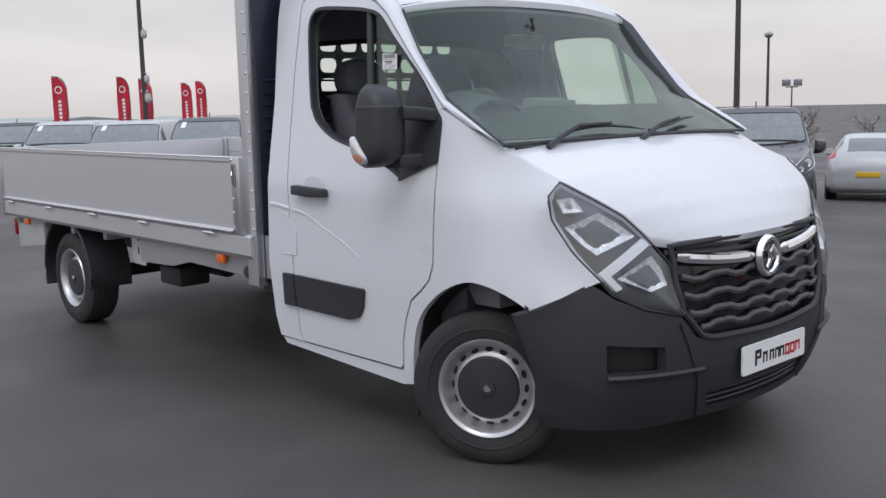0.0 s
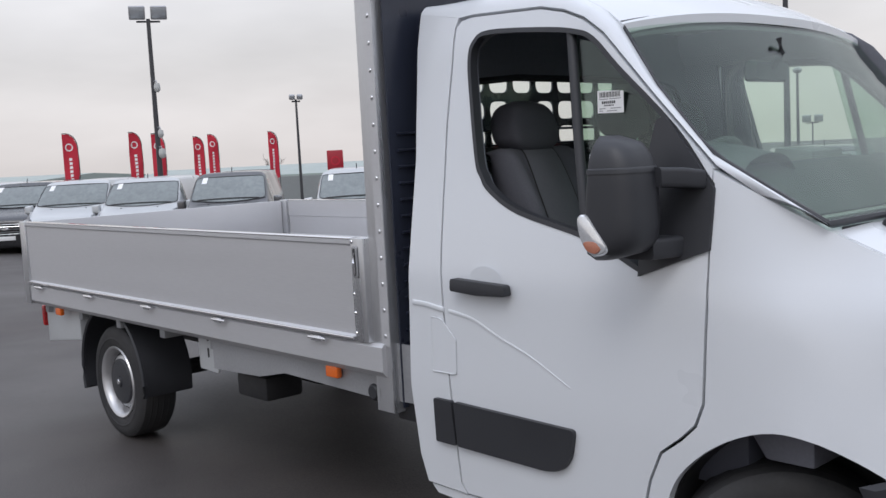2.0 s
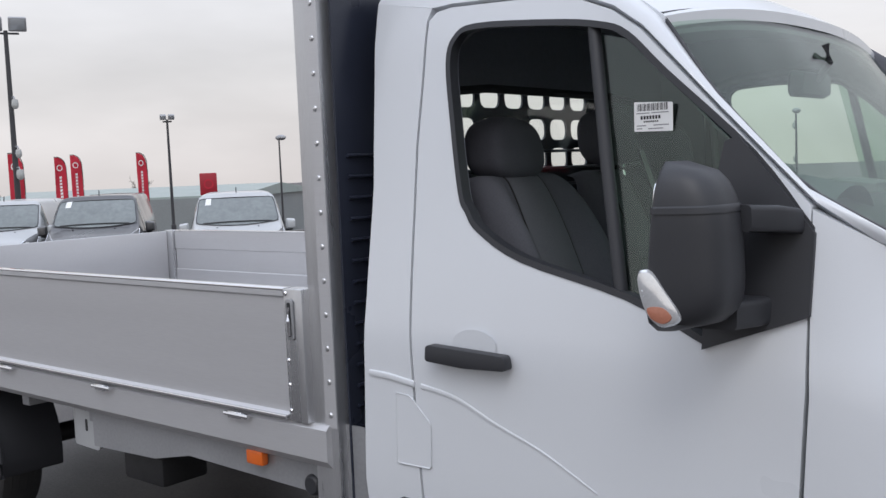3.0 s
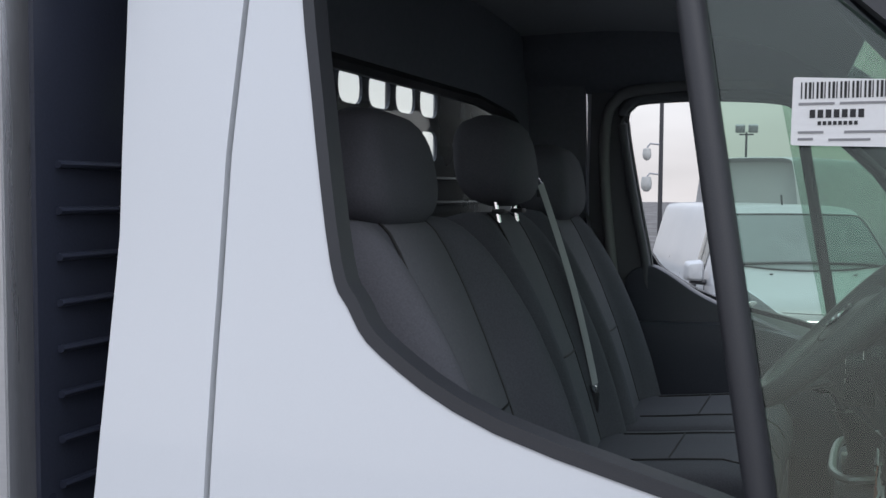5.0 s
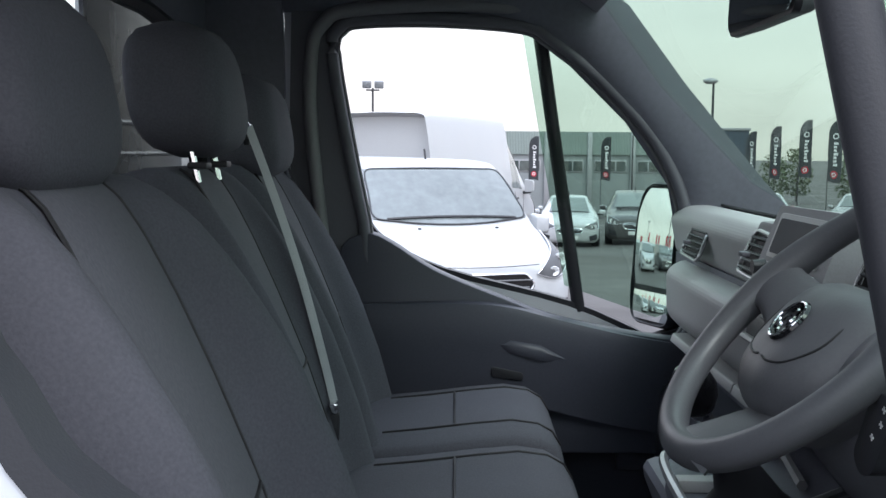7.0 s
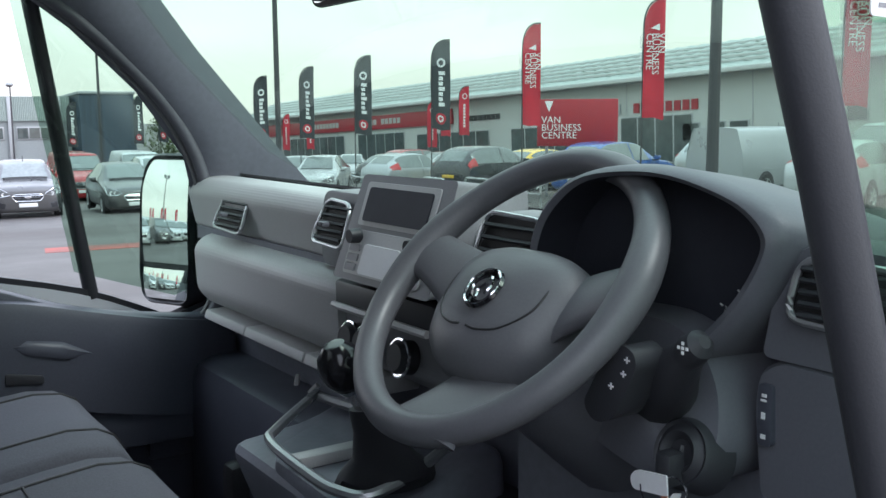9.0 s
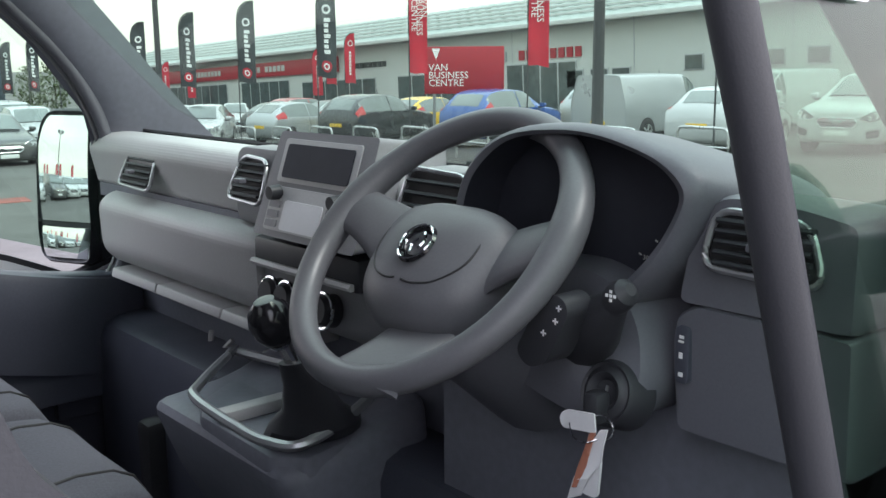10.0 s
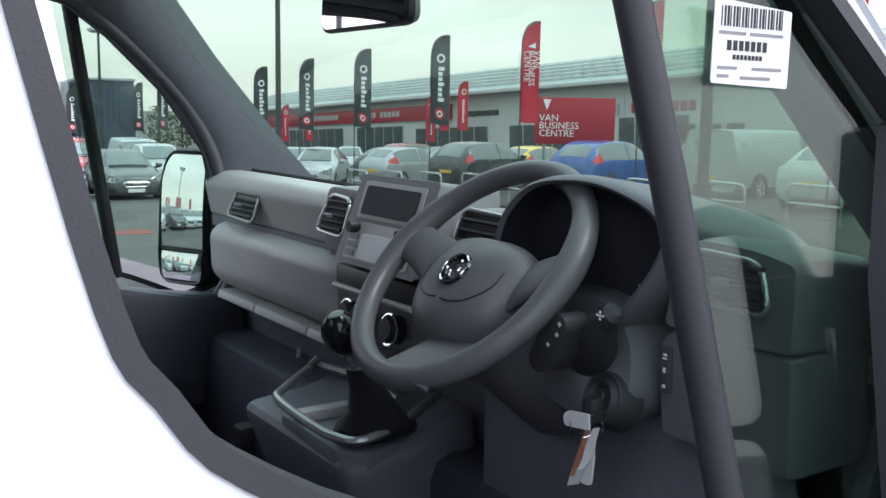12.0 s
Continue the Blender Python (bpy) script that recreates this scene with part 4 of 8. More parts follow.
# grille
G_OUT = [(-0.455, 0.60), (-0.40, 0.585), (0.0, 0.575), (0.40, 0.585), (0.455, 0.60), (0.535, 0.70), (0.555, 0.80), (0.55, 0.955), (0.30, 0.968), (0, 0.972), (-0.30, 0.968), (-0.55, 0.955), (-0.555, 0.80), (-0.535, 0.70)]
grille = part("grille", thicken(sheet(dense(G_OUT, 0.04), [], nose_at(-0.035), 0.05), (-0.03, 0, 0)), M_GLOSSBLK, truck, "gloss black grille with satin bars")
part("grille_frame", tube([nose_at(-0.004)(y, z) for y, z in dense(G_OUT, 0.04)], 0.014, 8, True), M_BLACKPL, grille)
for z in (0.945, 0.918, 0.835, 0.765, 0.700, 0.645):
    wide = 0.52 - 0.12 * max(0, (0.72 - z) / 0.13)
    line = []
    for k in range(41):
        y = -wide + 2 * wide * k / 40
        ph = (abs(y) * 4.3 + 0.1) % 1
        wave = 0.015 * min(1.0, max(0.0, 6 * abs(ph - 0.5) - 1.2)) if z < 0.9 else 0.0
        line.append(nose_at(-0.012)(y, z - wave))
    part("grille_bar", tube(line, 0.0085 if z < 0.9 else 0.006, 6, flat=1.7), M_BAR if z < 0.9 else M_BLACKPL, grille)
for g in (-1, 1):
    line = [nose_at(0.0)(g * y, 0.88 + 0.03 * ((y - 0.12) / 0.4) ** 2) for y in np.linspace(0.11, 0.54, 14)]
    part("chrome_wing", tube(line, [0.010] + [0.019] * 12 + [0.014], 8, flat=1.3), M_CHROME, grille, "chrome grille wing")
bx = nose_x(0, 0.868)
turn_x = Matrix.Translation((bx + 0.004, -0.012, 0.868)) @ Matrix.Rotation(radians(90), 4, "Y")
badge = part("badge", lathe([(0.0, 0.012), (0.062, 0.012), (0.068, 0.022), (0.080, 0.024), (0.088, 0.014), (0.090, 0.0), (0.0, 0.0)], 40, turn_x), M_CHROME, grille, "round chrome badge")
part("badge_centre", lathe([(0.0, 0.016), (0.060, 0.014), (0.060, 0.010), (0.0, 0.010)], 32, turn_x), M_GLOSSBLK, badge)
emblem = tube([turn_x @ Vector(p) for p in ((0.045, -0.03, 0.02), (0.01, -0.005, 0.022), (-0.02, -0.02, 0.022), (-0.045, 0.015, 0.02), (-0.01, 0.03, 0.022), (0.03, 0.025, 0.02))], [0.008, 0.014, 0.012, 0.006, 0.013, 0.007], 8)
part("badge_emblem", emblem, M_CHROME, badge)
# show plate with unlettered dealer mark
pl = part("show_plate", prism(rounded([(-0.26, 0.405), (0.26, 0.405), (0.26, 0.525), (-0.26, 0.525)], 0.012), "x", 0.838, 0.846), M_PAPER, bumper, "white show plate with a dark and red dealer mark")
at_plate = lambda u, v, w: Vector((0.8465 + w, u, v))
blk = [(-0.165, -0.148, 0.432, 0.497), (-0.148, -0.118, 0.482, 0.497), (-0.148, -0.118, 0.458, 0.470), (-0.128, -0.114, 0.462, 0.495)]
for k, y in enumerate((-0.10, -0.045, 0.0, 0.04)):
    blk += [(y, y + 0.011, 0.435, 0.478), (y + 0.026, y + 0.037, 0.435, 0.478), (y, y + 0.037, 0.468, 0.480)]
red = []
for y in (0.085, 0.13):
    red += [(y, y + 0.011, 0.437, 0.478), (y + 0.028, y + 0.039, 0.430, 0.478), (y, y + 0.039, 0.470, 0.481), (y, y + 0.039, 0.433, 0.443)]
red += [(0.175, 0.186, 0.437, 0.480), (0.203, 0.214, 0.437, 0.480), (0.175, 0.214, 0.470, 0.481)]
for row in blk:
    part("plate_bar", bars([row], at_plate), M_INK, pl)
for row in red:
    part("plate_bar", bars([row], at_plate), M_REDINK, pl)


# ---- wheels ----
def build_wheel(name, m, label):
    tyre = lathe([(0.222, -0.105), (0.236, -0.113), (0.29, -0.118), (0.325, -0.108), (0.341, -0.092), (0.345, -0.06), (0.345, 0.06), (0.341, 0.092), (0.325, 0.108), (0.29, 0.118), (0.236, 0.113), (0.222, 0.105)], 56)
    w = part(name, tyre, M_RUBBER, truck, label, m=m)
    gro = None
    for h in (-0.055, -0.02, 0.02, 0.055):
        b = lathe([(0.3455, h - 0.006), (0.3465, h - 0.004), (0.3465, h + 0.004), (0.3455, h + 0.006)], 56)
        gro = join(gro, b) if gro else b
    part("tread_rib", gro, M_RUBBER, w)
    part("sidewall_ring", lathe([(0.262, 0.1165), (0.266, 0.1195), (0.272, 0.1195), (0.276, 0.1175)], 48), M_RUBBER, w)
    rim = lathe([(0.205, -0.1), (0.222, -0.106), (0.2, -0.09), (0.185, 0.0), (0.185, 0.06), (0.196, 0.098), (0.206, 0.112), (0.217, 0.116), (0.222, 0.108), (0.214, 0.104), (0.204, 0.098), (0.19, 0.07), (0.178, 0.045), (0.172, 0.050), (0.160, 0.068), (0.140, 0.078), (0.05, 0.078), (0.0, 0.078)], 48)
    r = part("rim", rim, M_STEEL, w, "silver steel rim with round holes")
    for k in range(16):
        a = 2 * math.pi * k / 16
        h = lathe([(0.0, 0.003), (0.014, 0.003), (0.016, 0.0), (0.0, -0.001)], 12, Matrix.Rotation(a, 4, "Z") @ Matrix.Translation((0.166, 0, 0.061)) @ Matrix.Rotation(radians(50), 4, "Y") @ Matrix.Diagonal((0.8, 1.2, 1, 1)))
        part("rim_hole", h, M_CHASSIS, r, "dark hole")
    part("hub_cap", lathe([(0.140, 0.076), (0.140, 0.084), (0.132, 0.092), (0.07, 0.098), (0.036, 0.100), (0.034, 0.106), (0.024, 0.108), (0.0, 0.108)], 40), M_BLACKPL, w, "black plastic wheel centre cap")
    cap = part("cap_badge", lathe([(0.0, 0.1105), (0.014, 0.1105), (0.016, 0.108), (0.0, 0.107)], 20), M_CHROME, w, "small chrome cap badge")
    return w


wy = 0.86
face = {-1: Matrix.Rotation(radians(90), 4, "X"), 1: Matrix.Rotation(radians(-90), 4, "X")}
STEER = Matrix.Rotation(radians(30), 4, "Z")
for sgn in (-1, 1):
    build_wheel("front_wheel", Matrix.Translation((-0.015 if sgn < 0 else 0.04, sgn * 0.832, 0.343)) @ STEER @ face[sgn], "black front tyre, turned, on a silver steel rim")
    build_wheel("rear_wheel", Matrix.Translation((-4.335, sgn * wy, 0.343)) @ face[sgn], "black rear tyre on a silver steel rim")
    # rear mudguard
    arc = [(-4.335 + 0.43 * math.cos(a), 0.36 + 0.42 * math.sin(a)) for a in np.linspace(radians(-8), radians(196), 22)]
    mg = loft([[(x, sgn * y, z) for x, z in arc] for y in (0.70, 1.0)], False)
    lipm = tube([(x, sgn * 1.0, z) for x, z in arc], 0.014, 6)
    part("rear_mudguard", join(thicken(mg, lambda c: Vector((0.006, 0, 0.012))), lipm), M_BLACKPL, truck, "black plastic rear mudguard")
    part("mud_flap", box(-0.40, -0.385, sgn * 0.96 - 0.13 * (sgn > 0), sgn * 0.96 + 0.13 * (sgn < 0), 0.13, 0.42, 0.004), M_BLACKPL, truck, "black front mud flap")
for g in (-1, 1):
    part("wheel_house", box(-0.42, 0.42, g * 0.56 - 0.03, g * 0.56 + 0.03, 0.30, 0.98, 0.02), M_CHASSIS, truck, "black inner wheel house")
part("rear_axle", tube([(-4.335, -0.75, 0.34), (-4.335, 0.75, 0.34)], 0.05, 12), M_CHASSIS, truck)
part("front_axle", tube([(0.0, -0.75, 0.33), (0.0, 0.75, 0.33)], 0.045, 12), M_CHASSIS, truck)

# ---- chassis and dropside body ----
for g in (-1, 1):
    part("chassis_rail", box(-5.55, -1.2, g * 0.38 - 0.04, g * 0.38 + 0.04, 0.48, 0.66, 0.008), M_CHASSIS, truck, "black chassis rail")
BED_FRONT, BED_REAR, BED_Y = -1.70, -5.47, 1.06
part("bed_floor", box(BED_REAR, BED_FRONT, -BED_Y + 0.03, BED_Y - 0.03, 0.775, 0.815), M_ALU, truck, "aluminium load floor")
for k in range(7):
    x = BED_FRONT - 0.25 - k * 0.56
    part("cross_bearer", box(x - 0.03, x + 0.03, -1.0, 1.0, 0.675, 0.775, 0.004), M_GALV, truck)
for g in (-1, 1):
    # lower side rave, with a step back under it
    rave = [(g * 1.0, 0.735), (g * 1.045, 0.735), (g * 1.068, 0.76), (g * 1.068, 0.855), (g * 1.055, 0.868), (g * 1.0, 0.868)]
    part("side_rave", prism(rave, "x", BED_REAR, BED_FRONT + 0.10), M_ALU, truck, "aluminium side rail")
    # dropside with hollow ribs inside and a bright top edge
    sec = [(g * 1.036, 0.872), (g * 1.064, 0.872), (g * 1.072, 0.885), (g * 1.062, 0.893), (g * 1.062, 1.245), (g * 1.07, 1.252), (g * 1.07, 1.268), (g * 1.034, 1.268), (g * 1.034, 1.15), (g * 1.040, 1.145), (g * 1.040, 1.01), (g * 1.034, 1.005)]
    ds = part("dropside", prism(sec, "x", BED_REAR + 0.09, BED_FRONT - 0.065), M_ALU, truck, "hinged aluminium dropside panel")
    part("dropside_edge", box(BED_REAR + 0.09, BED_FRONT - 0.065, g * 1.0775 - 0.006, g * 1.0775 + 0.006, 0.874, 0.886, 0.003), M_CHROME, ds, "bright lower edge")
    part("dropside_edge", box(BED_REAR + 0.09, BED_FRONT - 0.065, g * 1.052 - 0.018, g * 1.052 + 0.018, 1.268, 1.276, 0.003), M_CHROME, ds, "bright top edge")
    # front corner pillar with the latch
    part("corner_post", box(BED_FRONT - 0.06, BED_FRONT + 0.025, g * 1.045 - 0.028, g * 1.045 + 0.028, 0.868, 1.275, 0.004), M_ALUPOST, truck, "aluminium corner post")
    part("rear_corner_post", box(BED_REAR - 0.01, BED_REAR + 0.085, g * 1.045 - 0.028, g * 1.045 + 0.028, 0.735, 1.275, 0.004), M_ALUPOST, truck, "aluminium corner post")
    la = part("dropside_latch", prism(rounded([(BED_FRONT - 0.045, 1.12), (BED_FRONT - 0.012, 1.12), (BED_FRONT - 0.012, 1.245), (BED_FRONT - 0.045, 1.245)], 0.012), "y", g * 1.074, g * 1.080, 0.002), M_GALV, truck, "recessed latch slot")
    part("latch_slot", prism(rounded([(BED_FRONT - 0.036, 1.13), (BED_FRONT - 0.021, 1.13), (BED_FRONT - 0.021, 1.235), (BED_FRONT - 0.036, 1.235)], 0.007), "y", g * 1.0795, g * 1.0815), M_CHASSIS, la)
    part("latch_lever", tube([(BED_FRONT - 0.028, g * 1.083, 1.135), (BED_FRONT - 0.024, g * 1.09, 1.18), (BED_FRONT - 0.027, g * 1.084, 1.22)], 0.006, 8), M_CHROME, la)
    for z in (0.90, 0.98, 1.055, 1.26):
        part("rivet", lathe([(0.0, 0.004), (0.005, 0.0035), (0.008, 0.0), (0.0, -0.001)], 10, Matrix.Translation((BED_FRONT - 0.05, g * 1.0735, z)) @ face[-1 if g < 0 else 1]), M_CHROME, truck)
    for x in (-2.02, -2.85, -3.62, -4.40, -5.2):
        hn = part("dropside_hinge", box(x - 0.045, x + 0.03, g * 1.078 - 0.008, g * 1.078 + 0.008, 0.842, 0.866, 0.005), M_CHROME, truck, "bright dropside hinge")
        part("hinge_pin", tube([(x - 0.06, g * 1.082, 0.856), (x + 0.065, g * 1.082, 0.856)], 0.008, 8), M_CHROME, hn)
    # outrigger skirt below the rave at the front, side markers, plug
    sk = [(-1.58, 0.868), (-1.62, 0.735), (-3.05, 0.735), (-3.05, 0.585), (-2.62, 0.60), (-2.40, 0.645), (-1.78, 0.632), (-1.48, 0.645), (-1.46, 0.70), (-1.49, 0.868)]
    part("side_skirt", thicken(sheet(dense(sk, 0.1), [], lambda x, z: Vector((x, g * 1.012, z)), 0.15), (0, -g * 0.006, 0)), M_GALV, truck, "grey painted steel skirt")
    mk = part("side_marker", box(-2.03, -1.945, g * 1.03 - 0.015, g * 1.03 + 0.015, 0.685, 0.735, 0.008), M_ORANGE, truck, "orange side marker lamp")
    part("marker_bracket", box(-2.02, -1.955, g * 1.02 - 0.012, g * 1.02 + 0.012, 0.735, 0.752, 0.003), M_BLACKPL, mk)
    mk2 = part("side_marker", box(-5.05, -4.965, g * 1.03 - 0.015, g * 1.03 + 0.015, 0.685, 0.733, 0.008), M_ORANGE, truck, "orange side marker lamp")
    part("drain_plug", lathe([(0.0, 0.012), (0.026, 0.012), (0.033, 0.006), (0.035, 0.0), (0.0, 0.0)], 20, Matrix.Translation((-1.735, g * 1.013, 0.655)) @ face[-1 if g < 0 else 1]), M_BLACKPL, truck, "black rubber plug")
    for z in (0.63, 0.655, 0.70):
        part("bolt", lathe([(0.0, 0.008), (0.009, 0.008), (0.011, 0.0), (0.0, 0.0)], 6, Matrix.Translation((-1.655, g * 1.013, z)) @ face[-1 if g < 0 else 1]), M_CHROME, truck)
    # white bracket plate with two slots, ahead of the rear wheel
    bp = part("bracket_plate", prism(rounded([(-3.285, 0.55), (-3.10, 0.545), (-3.085, 0.57), (-3.085, 0.765), (-3.285, 0.765)], 0.02), "y", g * 0.955, g * 0.965, 0.002), M_WHITE2, truck, "white bracket plate with two slots")
    part("slot_mark", prism(rounded([(-3.195, 0.70), (-3.175, 0.70), (-3.175, 0.725), (-3.195, 0.725)], 0.008), "y", g * 0.9645, g * 0.967), M_CHASSIS, bp)
    part("slot_mark", prism(rounded([(-3.193, 0.615), (-3.177, 0.615), (-3.177, 0.665), (-3.193, 0.665)], 0.007), "y", g * 0.9645, g * 0.967), M_CHASSIS, bp)
    part("side_box", box(-3.08, -2.84, g * 0.92 - 0.04, g * 0.92 + 0.04, 0.575, 0.735, 0.01), M_GALV, truck, "grey steel underfloor box")
    part("tail_panel", prism([(-5.40, 0.47), (-4.84, 0.535), (-4.84, 0.735), (-5.40, 0.735)], "y", g * 0.90, g * 0.97, 0.006), M_WHITE2, truck, "pale steel tail panel")
part("tailgate", prism([(BED_REAR - 0.01, 0.872), (BED_REAR + 0.02, 0.872), (BED_REAR + 0.022, 1.268), (BED_REAR - 0.012, 1.268)], "y", -1.015, 1.015, 0.004), M_ALU, truck, "aluminium tailgate")
part("rear_rail", box(BED_REAR - 0.02, BED_REAR + 0.05, -1.0, 1.0, 0.735, 0.868, 0.006), M_ALUPOST, truck)
for g in (-1, 1):
    part("rear_lamp", box(BED_REAR - 0.06, BED_REAR - 0.015, g * 0.8 - 0.16, g * 0.8 + 0.16, 0.56, 0.70, 0.012), M_REDLENS, truck, "red rear lamp cluster")
part("fuel_tank", box(-2.55, -1.75, -0.70, -0.40, 0.52, 0.64, 0.05, 3), M_CHASSIS, truck, "black fuel tank")
part("silencer", tube([(-3.4, -0.55, 0.53), (-2.75, -0.55, 0.53)], 0.075, 16), M_CHASSIS, truck, "dark exhaust silencer")
part("exhaust_pipe", tube([(-2.75, -0.55, 0.53), (-1.9, -0.3, 0.52), (-1.0, -0.3, 0.46)], 0.03, 10), M_GALV, truck)
part("battery_tray", box(-3.0, -2.72, -0.92, -0.7, 0.44, 0.56, 0.02), M_CHASSIS, truck)
part("under_box", box(-1.62, -1.47, -0.99, -0.75, 0.56, 0.68, 0.01), M_CHASSIS, truck, "black box under the headboard")
part("step_bar", tube([(-1.45, -0.7, 0.55), (-1.2, -0.7, 0.54), (0.1, -0.5, 0.46)], 0.035, 8), M_CHASSIS, truck)
part("engine_bay", box(-0.25, 0.55, -0.62, 0.62, 0.28, 0.95, 0.05), M_CHASSIS, truck)
part("cab_floor", box(-1.46, -0.36, -0.985, 0.985, 0.55, 0.70, 0.02), M_DOORTRIM, truck, "dark rubber cab floor")
part("toe_board", box(-0.38, -0.10, -0.90, 0.90, 0.56, 1.10, 0.04), M_DOORTRIM, truck, "dark carpeted toe board")
for g in (-1, 1):
    part("kick_panel", box(-0.46, -0.02, g * 0.935 - 0.012, g * 0.935 + 0.012, 0.86, 1.08, 0.004), M_DOORTRIM, truck, "dark plastic kick panel")

# headboard: two riveted aluminium posts, dark board with ribs, a grid of oval holes
HB = -1.60
HBX = -1.545
for g in (-1, 1):
    hp = part("headboard_post", prism([(HB - 0.075, g * 1.045), (HB + 0.03, g * 1.045), (HB + 0.03, g * 0.985), (HB + 0.005, g * 0.985), (HB + 0.005, g * 1.02), (HB - 0.075, g * 1.02)], "z", 0.60, 2.50), M_ALUPOST, truck, "riveted aluminium headboard post")
    part("post_trim", box(HB - 0.02, HB + 0.029, g * 1.047 - 0.002, g * 1.047 + 0.002, 0.86, 2.48), M_ALU, hp)
    for k in range(17):
        z = 0.90 + 0.1005 * k
        part("rivet", lathe([(0.0, 0.005), (0.006, 0.004), (0.009, 0.0), (0.0, -0.001)], 10, Matrix.Translation((HB + 0.004, g * 1.0492, z)) @ face[-1 if g < 0 else 1]), M_ALUPOST, hp)
HOLES_Y = [0.33 - 0.1455 * k for k in range(7)]
HOLES_Z = [z / TALL for z in (1.915, 1.800, 1.690)]
holes = [rounded([(y - 0.057, z - 0.038), (y + 0.057, z - 0.038), (y + 0.057, z + 0.038), (y - 0.057, z + 0.038)], 0.034, 4) for y in HOLES_Y for z in HOLES_Z]
board_o = [(-1.015, 0.62), (1.015, 0.62), (1.015, 2.50), (-1.015, 2.50)]
hb = part("headboard", thicken(sheet(dense(board_o, 0.2), [dense(h, 0.03) for h in holes], lambda y, z: Vector((HBX, y, z)), 0.25), (-0.008, 0, 0)), M_BOARD, truck, "dark headboard with rows of oval holes", angle=20)
for k in range(14):
    z = 0.86 + 0.062 * k
    part("headboard_rib", tube([(HBX + 0.004, -0.98, z), (HBX + 0.004, 0.98, z)], 0.008, 8, flat=0.7), M_BOARD, hb)


def settle(top):
    """Stretches the raw outlines of the truck to their true height, and draws the nose forward a little; wheels stay round."""
    done = set()
    for ob in top.children_recursive:
        if ob.type != "MESH" or ob.data.name in done or "wheel" in ob.name and "liner" not in ob.name or ob.parent and ob.parent.name.split(".")[0] in ("front_wheel", "rear_wheel") or ob.parent and ob.parent.name.startswith("rim"):
            continue
        done.add(ob.data.name)
        for v in ob.data.vertices:
            v.co.z *= TALL
            v.co.x += 0.03 * min(1.0, max(0.0, (v.co.x - 0.3) / 0.45))
            k = min(1.0, max(0.0, (v.co.x - 0.2) / 0.35)) * min(1.0, max(0.0, (abs(v.co.y) - 0.30) / 0.45))      # full cheeks beside the grille
            v.co.x += 0.036 * k
            v.co.y += math.copysign(0.045 * k, v.co.y)
            v.co.z += 0.010 * k
        ob.data.update()


settle(truck)
build_passenger_mirror()

# ---- inside the cab ----
cabin_back = [(-0.93, 0.62), (0.93, 0.62), (0.985, 1.2), (0.93, 1.75), (0.86, 2.10), (0.70, 2.19), (-0.70, 2.19), (-0.86, 2.10), (-0.93, 1.75), (-0.985, 1.2)]
rear_open = rounded([(-0.80, 1.50), (0.80, 1.50), (0.77, 1.89), (0.40, 1.925), (-0.40, 1.93), (-0.77, 1.90)], [0.08, 0.08, 0.10, 0.0, 0.0, 0.10])
back = part("cab_back_panel", thicken(sheet(dense(cabin_back, 0.15), [dense(rear_open, 0.06)], lambda y, z: Vector((-1.462, y, z)), 0.2), (0.01, 0, 0)), M_WHITE, truck, "white cab rear wall")
part("rear_trim", thicken(sheet(dense(shrink(cabin_back, 0.02), 0.15), [dense(rear_open, 0.06)], lambda y, z: Vector((-1.445, y, z)), 0.2), (0.012, 0, 0)), M_DARKTRIM, back, "dark rear wall lining")
M_REARGLASS = pane("clear_rear_glass", (0.95, 0.975, 0.955), 0.6)
part("rear_window_seal", tube([(-1.44, y, z) for y, z in dense(rear_open, 0.05)], 0.016, 6, True), M_BLACKPL, back)
rg = part("rear_glass", thicken(sheet(dense(rear_open, 0.1), [], lambda y, z: Vector((-1.452, y, z)), 0.2), (0.004, 0, 0)), M_REARGLASS, back, "clear rear window glass")
rg.visible_shadow = False
part("headboard_panel", box(-1.59, -1.575, 0.46, 0.86, 1.45, 2.10, 0.004), M_GALV, truck, "grey sheet panel behind the rear window")


def liner_at(u, v):
    p = roof_at(u, 0.02 + 0.96 * v)
    return Vector((p.x, p.y * 1.03, p.z * TALL - 0.062))


